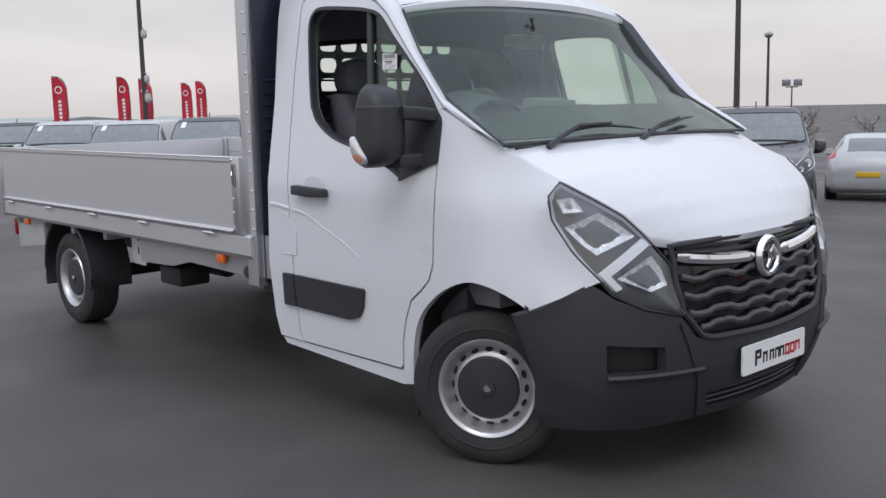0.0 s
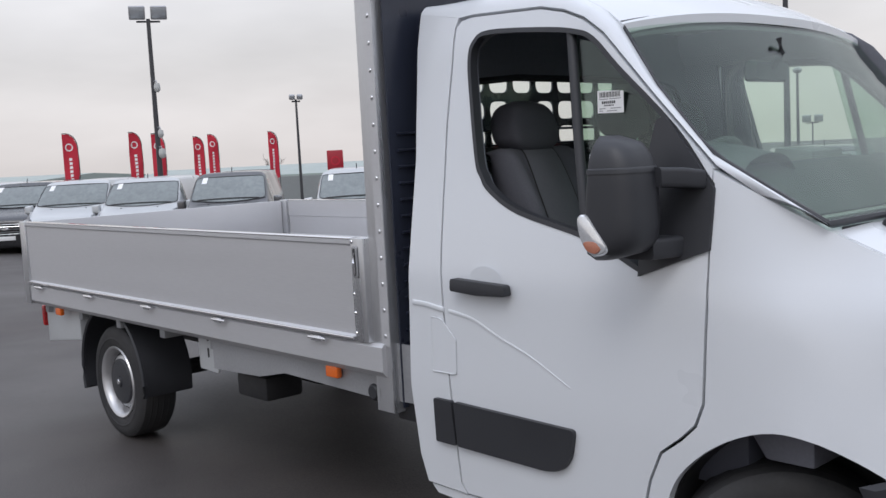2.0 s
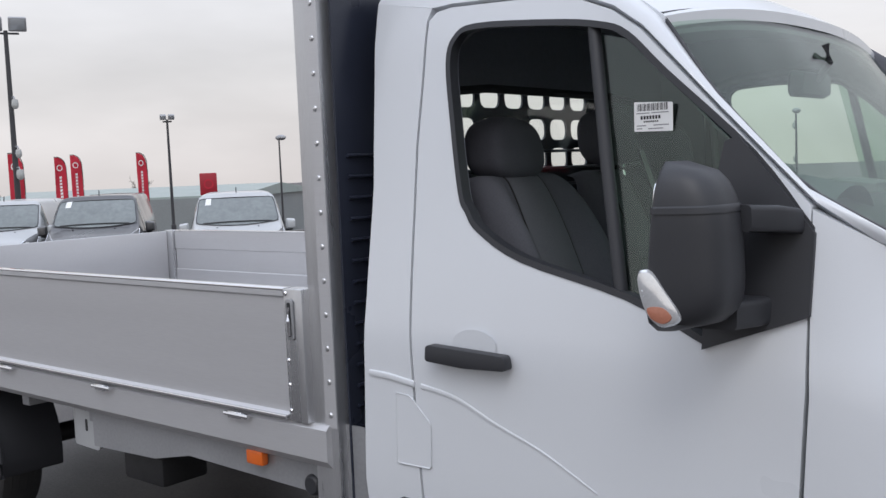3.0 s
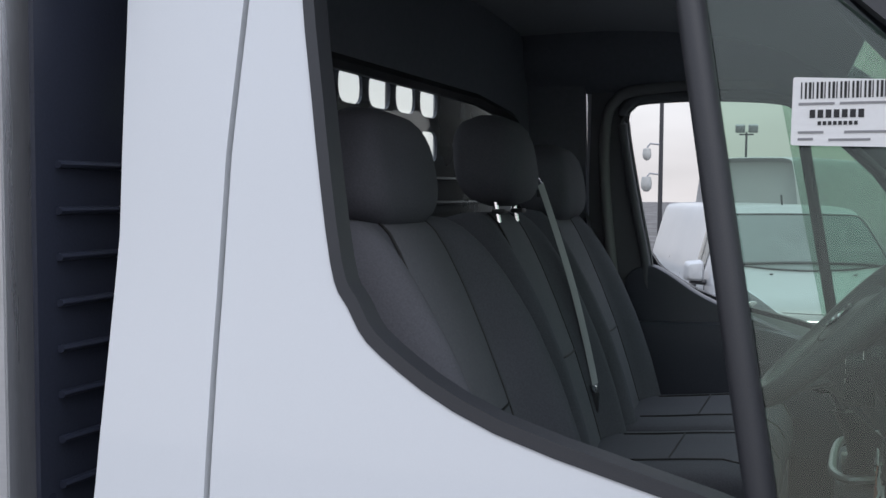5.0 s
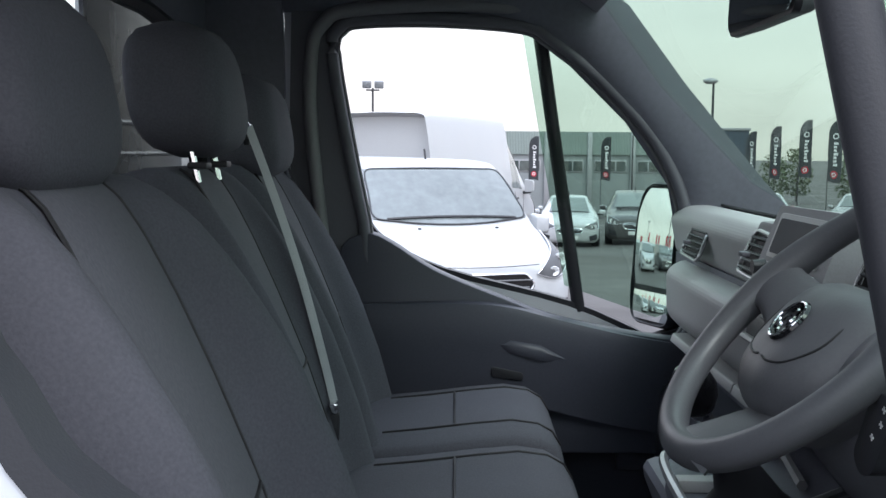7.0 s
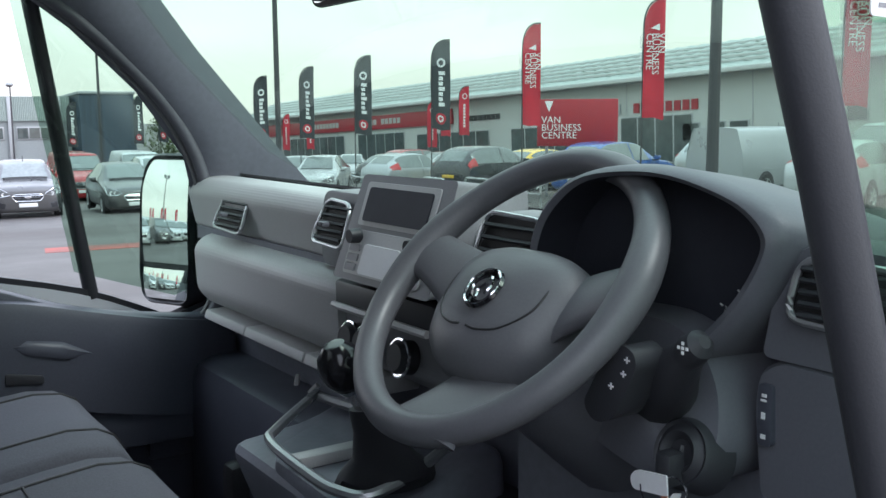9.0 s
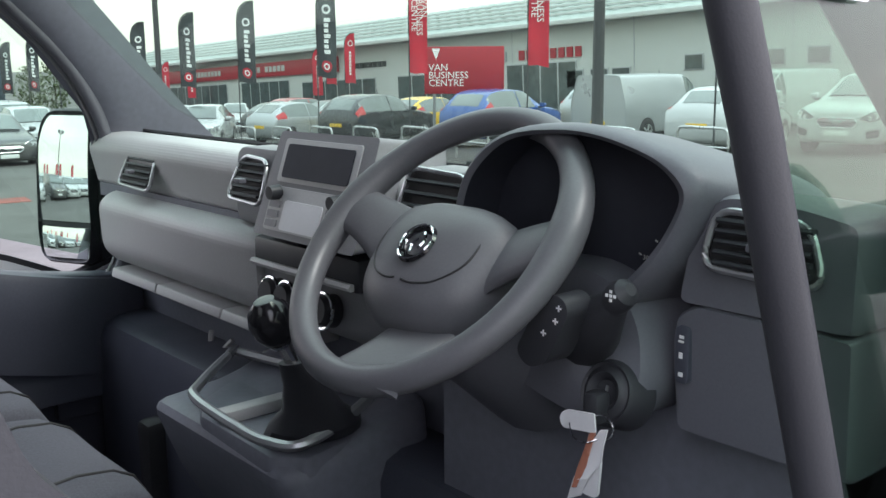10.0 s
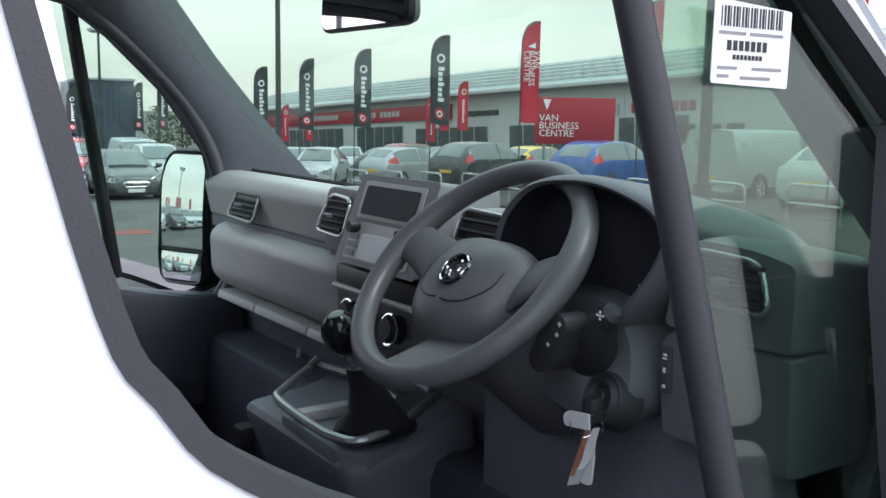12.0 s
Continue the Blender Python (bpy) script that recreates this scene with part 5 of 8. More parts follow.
part("headlining", thicken(grid(liner_at, 20, 16), (0, 0, 0.012)), M_LINER, truck, "grey cab headlining")
for sgn in (-1, 1):
    if sgn < 0:
        pin = [(0.10, 0.885, 1.41), (-0.23, 0.875, 1.592), (-0.43, 0.845, 1.80), (-0.58, 0.81, 1.99), (-0.66, 0.80, 2.045), (-0.75, 0.79, 2.085), (-0.87, 0.78, 2.115), (-1.03, 0.77, 2.135), (-1.186, 0.77, 2.14), (-1.45, 0.77, 2.14)]
        pout = [(-0.06, 0.955, 1.44), (-0.20, 0.925, 1.545), (-0.41, 0.905, 1.745), (-0.60, 0.875, 1.945), (-0.69, 0.87, 1.998), (-0.78, 0.862, 2.03), (-0.88, 0.86, 2.045), (-1.03, 0.855, 2.052), (-1.186, 0.85, 2.055), (-1.45, 0.85, 2.06)]
    else:
        pin = [(0.02, 0.84, 1.41), (-0.155, 0.83, 1.592), (-0.345, 0.82, 1.81), (-0.48, 0.80, 1.98), (-0.57, 0.79, 2.045), (-0.70, 0.78, 2.085), (-0.85, 0.775, 2.11), (-1.03, 0.77, 2.13), (-1.186, 0.77, 2.135), (-1.45, 0.77, 2.14)]
        pout = [(-0.33, 0.89, 1.42), (-0.365, 0.885, 1.59), (-0.47, 0.875, 1.735), (-0.60, 0.868, 1.86), (-0.69, 0.864, 1.925), (-0.78, 0.862, 1.955), (-0.88, 0.86, 1.965), (-1.03, 0.855, 1.97), (-1.186, 0.85, 1.975), (-1.45, 0.85, 1.98)]

    def post(u, v):
        k = u * (len(pin) - 1)
        i = min(int(k), len(pin) - 2)
        a = Vector(pin[i]).lerp(Vector(pin[i + 1]), k - i)
        b = Vector(pout[i]).lerp(Vector(pout[i + 1]), k - i)
        p = a.lerp(b, v)
        bulge = 0.03 * math.sin(math.pi * v)
        return Vector((p.x - 0.5 * bulge, sgn * (p.y - 0.7 * bulge), p.z - 0.5 * bulge))
    part("pillar_trim", thicken(grid(post, 36, 8), (0, 0, 0.01)), M_DARKTRIM, truck, "dark windscreen pillar trim")
    # inner frame of the door round the window
    upper = [(-0.20, 1.16), (-0.165, 1.535), (-0.375, 1.755), (-0.585, 1.965), (-0.67, 2.022), (-0.76, 2.056), (-0.86, 2.078), (-1.03, 2.09), (-1.186, 2.097), (-1.238, 2.07), (-1.248, 1.73), (-1.245, 1.40), (-1.235, 1.16)]
    if sgn < 0:
        hole = [(x, z * TALL) for x, z in shrink(win_loop, 0.002)]
        frame_at = lambda x, z: Vector((x, -(half(z / TALL) - 0.036), z))
    else:
        hole = smooth_loop([(-1.040, 1.38), (-1.064, 1.50), (-1.10, 1.68), (-1.134, 1.885), (-1.120, 1.932), (-1.075, 1.947), (-0.90, 1.950), (-0.715, 1.937), (-0.655, 1.908), (-0.55, 1.828), (-0.43, 1.705), (-0.365, 1.60), (-0.335, 1.50), (-0.312, 1.32), (-0.322, 1.245), (-0.38, 1.212), (-0.60, 1.225), (-0.90, 1.30)], 4)
        frame_at = lambda x, z: Vector((x, float(np.interp(z, (1.2, 2.0), (0.89, 0.858))), z))
    part("door_frame_trim", thicken(sheet(dense(upper, 0.06), [dense(hole, 0.04)], frame_at, 0.08), (0, -sgn * 0.014, 0)), M_COWL if sgn > 0 else M_DARKTRIM, truck, "dark door frame lining")
    if sgn > 0:
        part("frame_moulding", tube([frame_at(x, z) + Vector((0, -0.018, 0)) for x, z in dense(shrink(hole, -0.014), 0.02)], 0.014, 10, True), M_COWL, truck, "dark rubber window moulding", angle=60)
        part("frame_lip", tube([frame_at(x, z) + Vector((0, -0.006, 0)) for x, z in dense(shrink(hole, 0.002), 0.02)], 0.0045, 6, True), M_DASH, truck, "grey window seal lip", angle=60)
    # rear pillar lining with its soft edge
    bl = [(-1.25, 0.75), (-1.262, 1.45), (-1.258, 2.06), (-1.44, 2.10), (-1.435, 0.75)]
    part("rear_pillar_trim", thicken(sheet(dense(bl, 0.08), [], lambda x, z: Vector((x, sgn * (half(z / TALL) - 0.07), z)), 0.1), (0, -sgn * 0.02, 0)), M_DARKTRIM, truck, "dark rear pillar lining")
    edge_line = [(-1.235, half(z / TALL) - 0.085, z) for z in np.linspace(1.3, 2.02, 9)] + [(-1.19, 0.79, 2.07), (-1.0, 0.79, 2.085)]
    if sgn > 0:
        edge_line = smooth_loop([(-1.135, 0.84, 1.20), (-1.165, 0.84, 1.42), (-1.195, 0.835, 1.72), (-1.192, 0.83, 1.89), (-1.165, 0.828, 1.95), (-1.11, 0.826, 1.978), (-0.90, 0.824, 1.992), (-0.72, 0.824, 1.988)], 5, False)
    part("pillar_edge", tube([(x, sgn * y, z) for x, y, z in edge_line], 0.016, 8), M_DASH, truck, "grey pillar edge moulding", angle=60)
    # inner door hump behind the window sill
    hump = smooth_loop([(-1.14, 1.38), (-1.125, 1.445), (-1.067, 1.472), (-1.01, 1.45), (-0.908, 1.386), (-0.749, 1.322), (-0.602, 1.270), (-0.389, 1.232), (-0.27, 1.225)], 4, False) + [(-0.26, 0.95), (-1.14, 0.95)]
    if sgn < 0:
        hump = [(x, min(z, 1.19)) for x, z in hump[::4]] + hump[-2:]
    part("door_upper_trim", prism(hump, "y", sgn * 0.85, sgn * 0.915, 0.006), M_DOORTRIM, truck, "dark raised door trim")
    drop = 0.14 if sgn < 0 else 0.0
    low = [(x, sgn * y, z - drop) for x, y, z in smooth_loop([(-1.11, 0.842, 1.305), (-0.95, 0.836, 1.310), (-0.82, 0.832, 1.311), (-0.73, 0.832, 1.302), (-0.60, 0.836, 1.270), (-0.46, 0.842, 1.238), (-0.32, 0.85, 1.215)], 5, False)]
    swell = loft([[(x, y - sgn * 0.002, z - 0.22), (x, y - sgn * 0.012, z - 0.10), (x, y - sgn * 0.010, z - 0.02), (x, y - sgn * 0.002, z), (x, y + sgn * 0.02, z + 0.004), (x, y + sgn * 0.03, z - 0.22)] for x, y, z in low])
    part("door_ledge", swell, M_DOORTRIM, truck, "dark moulded door ledge", angle=50)
    part("pull_handle", loft([[(x, sgn * (0.822 + w), z + a), (x, sgn * (0.812 + w), z + 0.3 * a), (x, sgn * (0.818 + w), z - a), (x, sgn * 0.85, z - a), (x, sgn * 0.85, z + a)] for x, z, a, w in ((-0.77, 1.215 - drop, 0.006, 0.012), (-0.73, 1.213 - drop, 0.016, 0.0), (-0.66, 1.198 - drop, 0.018, 0.0), (-0.60, 1.18 - drop, 0.008, 0.012))]), M_DOORTRIM, truck, "dark door pull", angle=60)
    part("door_release", prism(rounded([(-0.775, 1.165 - drop), (-0.70, 1.150 - drop), (-0.70, 1.132 - drop), (-0.775, 1.14 - drop)], 0.008), "y", sgn * 0.822, sgn * 0.84, 0.004), M_BLACKPL, truck, "black door release")

# dash: upper pad, front, glovebox, shelf, lower panel
pad = rounded([(0.12, 1.405), (-0.27, 1.548), (-0.335, 1.540), (-0.352, 1.515), (-0.335, 1.432), (-0.20, 1.40)], [0, 0.05, 0.02, 0.02, 0.01, 0])
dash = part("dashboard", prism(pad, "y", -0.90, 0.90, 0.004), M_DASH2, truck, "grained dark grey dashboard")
# thin added sheet: darkens the brightened pad where the windscreen shows it
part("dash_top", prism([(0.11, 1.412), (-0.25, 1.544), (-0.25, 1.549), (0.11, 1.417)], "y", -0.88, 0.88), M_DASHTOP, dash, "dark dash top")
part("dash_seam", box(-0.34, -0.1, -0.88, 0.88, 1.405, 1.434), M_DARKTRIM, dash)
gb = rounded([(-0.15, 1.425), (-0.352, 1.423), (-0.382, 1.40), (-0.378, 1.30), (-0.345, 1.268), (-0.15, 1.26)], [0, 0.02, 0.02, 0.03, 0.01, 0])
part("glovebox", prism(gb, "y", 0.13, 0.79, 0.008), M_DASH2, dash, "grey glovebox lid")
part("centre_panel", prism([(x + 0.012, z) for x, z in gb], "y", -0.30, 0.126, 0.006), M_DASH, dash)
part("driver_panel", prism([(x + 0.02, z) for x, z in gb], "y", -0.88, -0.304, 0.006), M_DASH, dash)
for y0, y1 in ((0.56, 0.775), (0.29, 0.555), (0.06, 0.285)):
    part("dash_shelf", prism([(-0.20, 1.228), (-0.345, 1.228), (-0.372, 1.24), (-0.366, 1.258), (-0.20, 1.262)], "y", y0, y1, 0.003), M_DASH2, dash, "light grey shelf edge")
part("lower_dash", prism([(0.10, 1.40), (-0.20, 1.40), (-0.27, 1.23), (-0.24, 0.98), (-0.05, 0.70), (0.10, 0.70)], "y", -0.90, 0.90, 0.01), M_DARKTRIM, truck, "dark lower dash and footwell")
part("cup_hook", tube([(-0.27, 0.52, 1.15), (-0.285, 0.50, 1.125), (-0.285, 0.45, 1.125), (-0.27, 0.43, 1.15)], 0.006, 6), M_DASH2, truck)
part("lower_lug", prism([(0.285, 1.165), (0.33, 1.13), (0.275, 1.125)], "x", -0.285, -0.27, 0.003), M_DASH2, truck)


def air_vent(y0, y1, z0, z1, x, lean=0.03, label="black slatted air vent"):
    """A framed vent with slats and a tab; its face leans back at the top."""
    ol = rounded([(y0, z0), (y1, z0 + 0.004), (y1 - 0.012, z1), (y0 + 0.018, z1 - 0.004)], 0.02)
    at = lambda y, z, o=0.0: Vector((x + lean * (z - z0) / (z1 - z0) - o, y, z))
    v = part("air_vent", tube([at(y, z, 0.006) for y, z in dense(ol, 0.02)], 0.0036, 8, True), M_SATIN, dash, label)
    part("vent_back", sheet(dense(ol, 0.04), [], lambda y, z: at(y, z, 0.001), 0.1), M_CHASSIS, v)
    n = 6
    for k in range(1, n):
        z = z0 + (z1 - z0) * k / n
        part("vent_slat", tube([at(y0 + 0.014, z, 0.007), at(y1 - 0.014, z, 0.007)], 0.0042, 6, flat=0.7), M_BLACKPL, v)
    part("vent_tab", box(x - 0.016, x - 0.002, 0.5 * (y0 + y1) - 0.010, 0.5 * (y0 + y1) + 0.010, 0.5 * (z0 + z1) - 0.004, 0.5 * (z0 + z1) + 0.004, 0.002), M_COWL, v)


air_vent(0.553, 0.706, 1.445, 1.513, -0.366)
air_vent(0.078, 0.190, 1.470, 1.542, -0.392)
air_vent(-0.40, -0.255, 1.462, 1.556, -0.392)
air_vent(-0.880, -0.757, 1.502, 1.560, -0.414, 0.006)
for y in (0.135, -0.335):
    part("vent_surround", prism(rounded([(y - 0.10, 1.425), (y + 0.10, 1.425), (y + 0.085, 1.555), (y - 0.085, 1.555)], 0.03), "x", -0.356, -0.30, 0.008), M_DASH, dash)

# centre module: display over a radio with a paper insert
mod = loft([[(-0.432 + 0.35 * (z - 1.437), y, z) for y, z in rounded([(0.045, 1.437), (-0.22, 1.437), (-0.215, 1.592), (0.035, 1.59)], 0.008)],
            [(-0.25, y, z) for y, z in rounded([(0.03, 1.437), (-0.21, 1.437), (-0.20, 1.575), (0.025, 1.575)], 0.008)]])
module = part("centre_module", mod, M_DASH, dash, "dark grey centre module with display and radio")
mat_ = lambda y, z, o=0.0: Vector((-0.432 + 0.35 * (z - 1.437) - o, y, z))


def slab(y0, y1, z0, z1, o, r=0.006):
    ol = rounded([(y0, z0), (y1, z0), (y1, z1), (y0, z1)], r)
    return thicken(sheet(dense(ol, 0.03), [], lambda y, z: mat_(y, z, o), 0.05), (0.006, 0, 0))


part("display_bezel", slab(-0.185, 0.012, 1.517, 1.580, 0.002), M_DASH2, module, "grey display bezel")
part("display", slab(-0.172, -0.001, 1.524, 1.573, 0.0045), M_SCREEN, module, "switched-off dark display")
part("radio_face", slab(-0.19, 0.018, 1.447, 1.510, 0.002), M_DASH2, module, "silver grey radio face")
part("radio_insert", slab(-0.128, -0.028, 1.450, 1.492, 0.004), M_PAPER, module, "pale protective film on the radio")
for y in (-0.005, -0.165):
    part("radio_knob", lathe([(0.0, 0.018), (0.010, 0.018), (0.0115, 0.0), (0.0, 0.0)], 18, Matrix.Translation(mat_(y, 1.502, 0.003)) @ Matrix.Rotation(radians(-90), 4, "Y")), M_BLACKPL, module, "black radio knob")
for k in range(3):
    part("radio_key", slab(-0.018, 0.012, 1.452 + 0.014 * k, 1.462 + 0.014 * k, 0.0045, 0.002), M_DASH, module)
    part("radio_key", slab(-0.182, -0.138, 1.452 + 0.014 * k, 1.462 + 0.014 * k, 0.0045, 0.002), M_DASH, module)
part("slot_unit", box(-0.41, -0.32, -0.20, 0.085, 1.375, 1.425, 0.008), M_BLACKPL, dash, "black storage slot")
part("slot_lip", tube([(-0.414, 0.08, 1.385), (-0.414, -0.19, 1.385)], 0.006, 6), M_DASH2, dash)
# heater knobs with chrome rings
for y in (0.072, 0.025, -0.08):
    kn = part("heater_knob", lathe([(0.0, 0.03), (0.020, 0.03), (0.024, 0.02), (0.026, 0.0), (0.0, 0.0)], 24, Matrix.Translation((-0.372, y, 1.325)) @ Matrix.Rotation(radians(-80), 4, "Y")), M_BLACKPL, dash, "black heater knob with a chrome ring")
    ring_m = Matrix.Translation((-0.392, y, 1.328)) @ Matrix.Rotation(radians(-80), 4, "Y")
    part("knob_ring", tube([ring_m @ Vector((0.027 * math.cos(a), 0.027 * math.sin(a), 0)) for a in np.linspace(0, 2 * math.pi, 24, endpoint=False)], 0.003, 6, True), M_CHROME, kn, "chrome ring")

# console tray with pale rim, boot and gear lever
rim_pts = smooth_loop([(-0.375, 0.225, 1.20), (-0.50, 0.115, 1.19), (-0.535, 0.06, 1.188), (-0.545, -0.10, 1.186), (-0.54, -0.165, 1.186), (-0.515, -0.205, 1.188), (-0.44, -0.195, 1.20), (-0.33, -0.15, 1.22)], 5, False)
tray = part("console_tray", tube(rim_pts, 0.008, 8), M_SATIN, truck, "dark console tray with a pale rim")
part("tray_floor", prism([(-0.33, 0.23), (-0.50, 0.115), (-0.535, 0.05), (-0.54, -0.16), (-0.50, -0.20), (-0.30, -0.16)], "z", 1.11, 1.165, 0.01), M_DARKTRIM, tray)
part("tray_divider", box(-0.53, -0.40, -0.02, 0.01, 1.165, 1.185, 0.004), M_DASH2, tray)
part("tray_wall", tube([(-0.375, 0.22, 1.195), (-0.35, 0.05, 1.20), (-0.37, -0.08, 1.20)], 0.008, 6), M_DASH, tray)
part("console_body", prism([(-0.28, 1.21), (-0.40, 1.165), (-0.55, 1.15), (-0.50, 1.02), (-0.35, 0.75), (-0.25, 0.75)], "y", -0.20, 0.22, 0.03, 3), M_DARKTRIM, truck, "dark centre console")
boot = loft([[Vector((-0.45 + cx + r * math.cos(a), -0.135 - 0.02 * k + r * 0.8 * math.sin(a), z)) for a in np.linspace(0, 2 * math.pi, 16, endpoint=False)] for k, (cx, r, z) in enumerate(((0.0, 0.075, 1.175), (-0.01, 0.07, 1.195), (-0.025, 0.045, 1.225), (-0.05, 0.03, 1.27), (-0.08, 0.018, 1.31)))])
lever = part("gear_lever", boot, M_BLACKPL, truck, "gear lever with a dark boot")
part("lever_stick", tube([(-0.53, -0.215, 1.31), (-0.56, -0.225, 1.36)], 0.009, 10), M_CHROME, lever)
part("gear_knob", moved(lathe([(0.0, 0.030), (0.014, 0.028), (0.026, 0.015), (0.030, 0.0), (0.027, -0.018), (0.018, -0.032), (0.010, -0.038), (0.0, -0.038)], 24), Matrix.Translation((-0.566, -0.228, 1.376)) @ Matrix.Rotation(radians(-20), 4, "Y")), M_GLOSSBLK, lever, "gloss black gear knob")
part("knob_collar", moved(lathe([(0.012, -0.04), (0.018, -0.03), (0.018, -0.026), (0.012, -0.026)], 20), Matrix.Translation((-0.566, -0.228, 1.376)) @ Matrix.Rotation(radians(-20), 4, "Y")), M_CHROME, lever)

# instrument binnacle
lip_in = smooth_loop([(-0.440, 1.50), (-0.452, 1.553), (-0.482, 1.588), (-0.526, 1.612), (-0.592, 1.620), (-0.645, 1.617), (-0.70, 1.603), (-0.728, 1.588), (-0.741, 1.570), (-0.734, 1.547), (-0.715, 1.517), (-0.688, 1.487), (-0.655, 1.460), (-0.60, 1.445), (-0.52, 1.44), (-0.46, 1.455)], 4)
lip_out = smooth_loop([(-0.428, 1.50), (-0.440, 1.558), (-0.474, 1.598), (-0.522, 1.622), (-0.594, 1.631), (-0.652, 1.628), (-0.712, 1.614), (-0.745, 1.600), (-0.764, 1.580), (-0.760, 1.556), (-0.742, 1.520), (-0.716, 1.487), (-0.672, 1.450), (-0.605, 1.430), (-0.515, 1.425), (-0.45, 1.443)], 4)
cy, cz = -0.60, 1.53


def lip(x, f, scale=1.0, drop=0.0):
    """A ring of the hood, f of the way from its outer to its inner edge."""
    return [Vector((x, cy + (a + (c - a) * f - cy) * scale, cz + (b + (d - b) * f - cz) * scale - drop)) for (a, b), (c, d) in zip(lip_out, lip_in)]


hood = [lip(-0.18, 0, 0.97, 0.045), lip(-0.32, 0, 0.99, 0.014), lip(-0.422, 0), lip(-0.436, 0.25), lip(-0.440, 0.6), lip(-0.434, 1.0)]
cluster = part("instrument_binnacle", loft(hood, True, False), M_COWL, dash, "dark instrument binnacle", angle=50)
part("dial_well", loft([lip(-0.4335, 1.0), lip(-0.376, 1.0, 0.98)], False, False), M_SCREEN, cluster, "black inner wall of the binnacle")
part("dial_panel", sheet(dense([(cy + (y - cy) * 0.985, cz + (z - cz) * 0.985) for y, z in lip_in], 0.03), [], lambda y, z: Vector((-0.378, y, z)), 0.06), M_SCREEN, cluster, "unlit black dial panel")
to_driver = Matrix.Rotation(radians(-90), 4, "Z") @ Matrix.Rotation(radians(90), 4, "X")
for figure, y, z in (("50", -0.685, 1.508), ("30", -0.665, 1.492), ("15", -0.652, 1.472)):
    words(figure, 0.0075, Matrix.Translation((-0.3815, y, z)) @ to_driver, M_DASH2, cluster, "dial_figure", 0.0004, "CENTER")
    part("dial_mark", tube([(-0.381, y + 0.009, z + 0.006), (-0.381, y + 0.006, z + 0.0045)], 0.0011, 4), M_DASH2, cluster)
part("warning_mark", tube([(-0.381, -0.672, 1.480), (-0.381, -0.662, 1.470), (-0.381, -0.652, 1.463)], 0.0022, 4), M_REDINK, cluster)

# steering wheel
SW = Matrix.Translation((-0.520, -0.490, 1.505)) @ Matrix.Rotation(radians(-45), 4, "Y")     # local z looks at the driver, local x up the wheel
N = 72
rim_r = 0.1725
ring = [SW @ Vector((rim_r * math.cos(2 * math.pi * k / N), rim_r * math.sin(2 * math.pi * k / N), 0)) for k in range(N)]
grip = [0.0160 + 0.0035 * math.exp(-((((360 * k / N) - 78 + 180) % 360 - 180) / 22) ** 2) + 0.0035 * math.exp(-((((360 * k / N) - 282 + 180) % 360 - 180) / 22) ** 2) for k in range(N)]
wheel = part("steering_wheel", tube(ring, grip, 14, True, up=tuple(SW.to_3x3() @ Vector((0, 0, 1)))), M_LEATHER, truck, "dark grained steering wheel with a chrome badge", angle=60)
pad_h = [(0.062, 0.0), (0.060, 0.045), (0.047, 0.078), (0.020, 0.094), (-0.020, 0.094), (-0.055, 0.086), (-0.082, 0.064), (-0.097, 0.032), (-0.100, 0.0)]
pad_o = smooth_loop(pad_h + [(u, -v) for u, v in pad_h[-2:0:-1]], 5)
hub = loft([[SW @ Vector((-0.012 + (u + 0.012) * s, v * s, w)) for u, v in pad_o] for s, w in ((0.90, -0.075), (1.0, -0.05), (1.0, -0.030), (0.975, -0.018), (0.92, -0.008), (0.80, 0.002), (0.6, 0.009), (0.3, 0.013), (0.05, 0.014))])
hp = part("airbag_pad", hub, M_LEATHER, wheel, "dark grained airbag pad", angle=60)
seam_h = smooth_loop([(0.030, 0.070), (-0.007, 0.074), (-0.030, 0.066), (-0.050, 0.046), (-0.057, 0.022), (-0.056, 0.006)], 4, False)


def dome(u, v):
    r = max(math.hypot((u + 0.012) / 0.09, v / 0.094), 0.01)
    return float(np.interp(r, (0.05, 0.3, 0.6, 0.8, 0.92, 0.975), (0.014, 0.013, 0.009, 0.002, -0.008, -0.018)))


for g in (-1, 1):
    part("pad_seam", tube([SW @ Vector((u, g * v, dome(u, v) + 0.0006)) for u, v in seam_h], 0.0013, 6), M_CHASSIS, hp)
for g in (-1, 1):
    rings = []
    for t in np.linspace(0.0, 1.0, 11):
        y = 0.070 + (rim_r - 0.070) * t
        hi, lo = 0.050 + 0.010 * t ** 3, -0.045 + 0.055 * t - 0.020 * t ** 4
        deep = -0.032 * (1 - t) ** 1.5
        rings.append([SW @ Vector((0.5 * (hi + lo) + 0.5 * (hi - lo) * math.cos(q), g * y, deep + 0.012 * math.sin(q))) for q in np.linspace(0, 2 * math.pi, 16, endpoint=False)])
    part("spoke", loft(rings), M_LEATHER, wheel, angle=60)
rings = []
for t in np.linspace(0.0, 1.0, 11):
    x = -0.080 - (rim_r - 0.080) * t
    w = 0.046 - 0.006 * math.sin(math.pi * t) + 0.018 * t ** 3
    rings.append([SW @ Vector((x, -0.028 + w * math.cos(q), -0.040 * (1 - t) ** 1.3 + 0.011 * math.sin(q))) for q in np.linspace(0, 2 * math.pi, 16, endpoint=False)])
part("spoke", loft(rings), M_LEATHER, wheel, angle=60)
bm_ = SW @ Matrix.Translation((-0.013, 0.001, 0.0145))
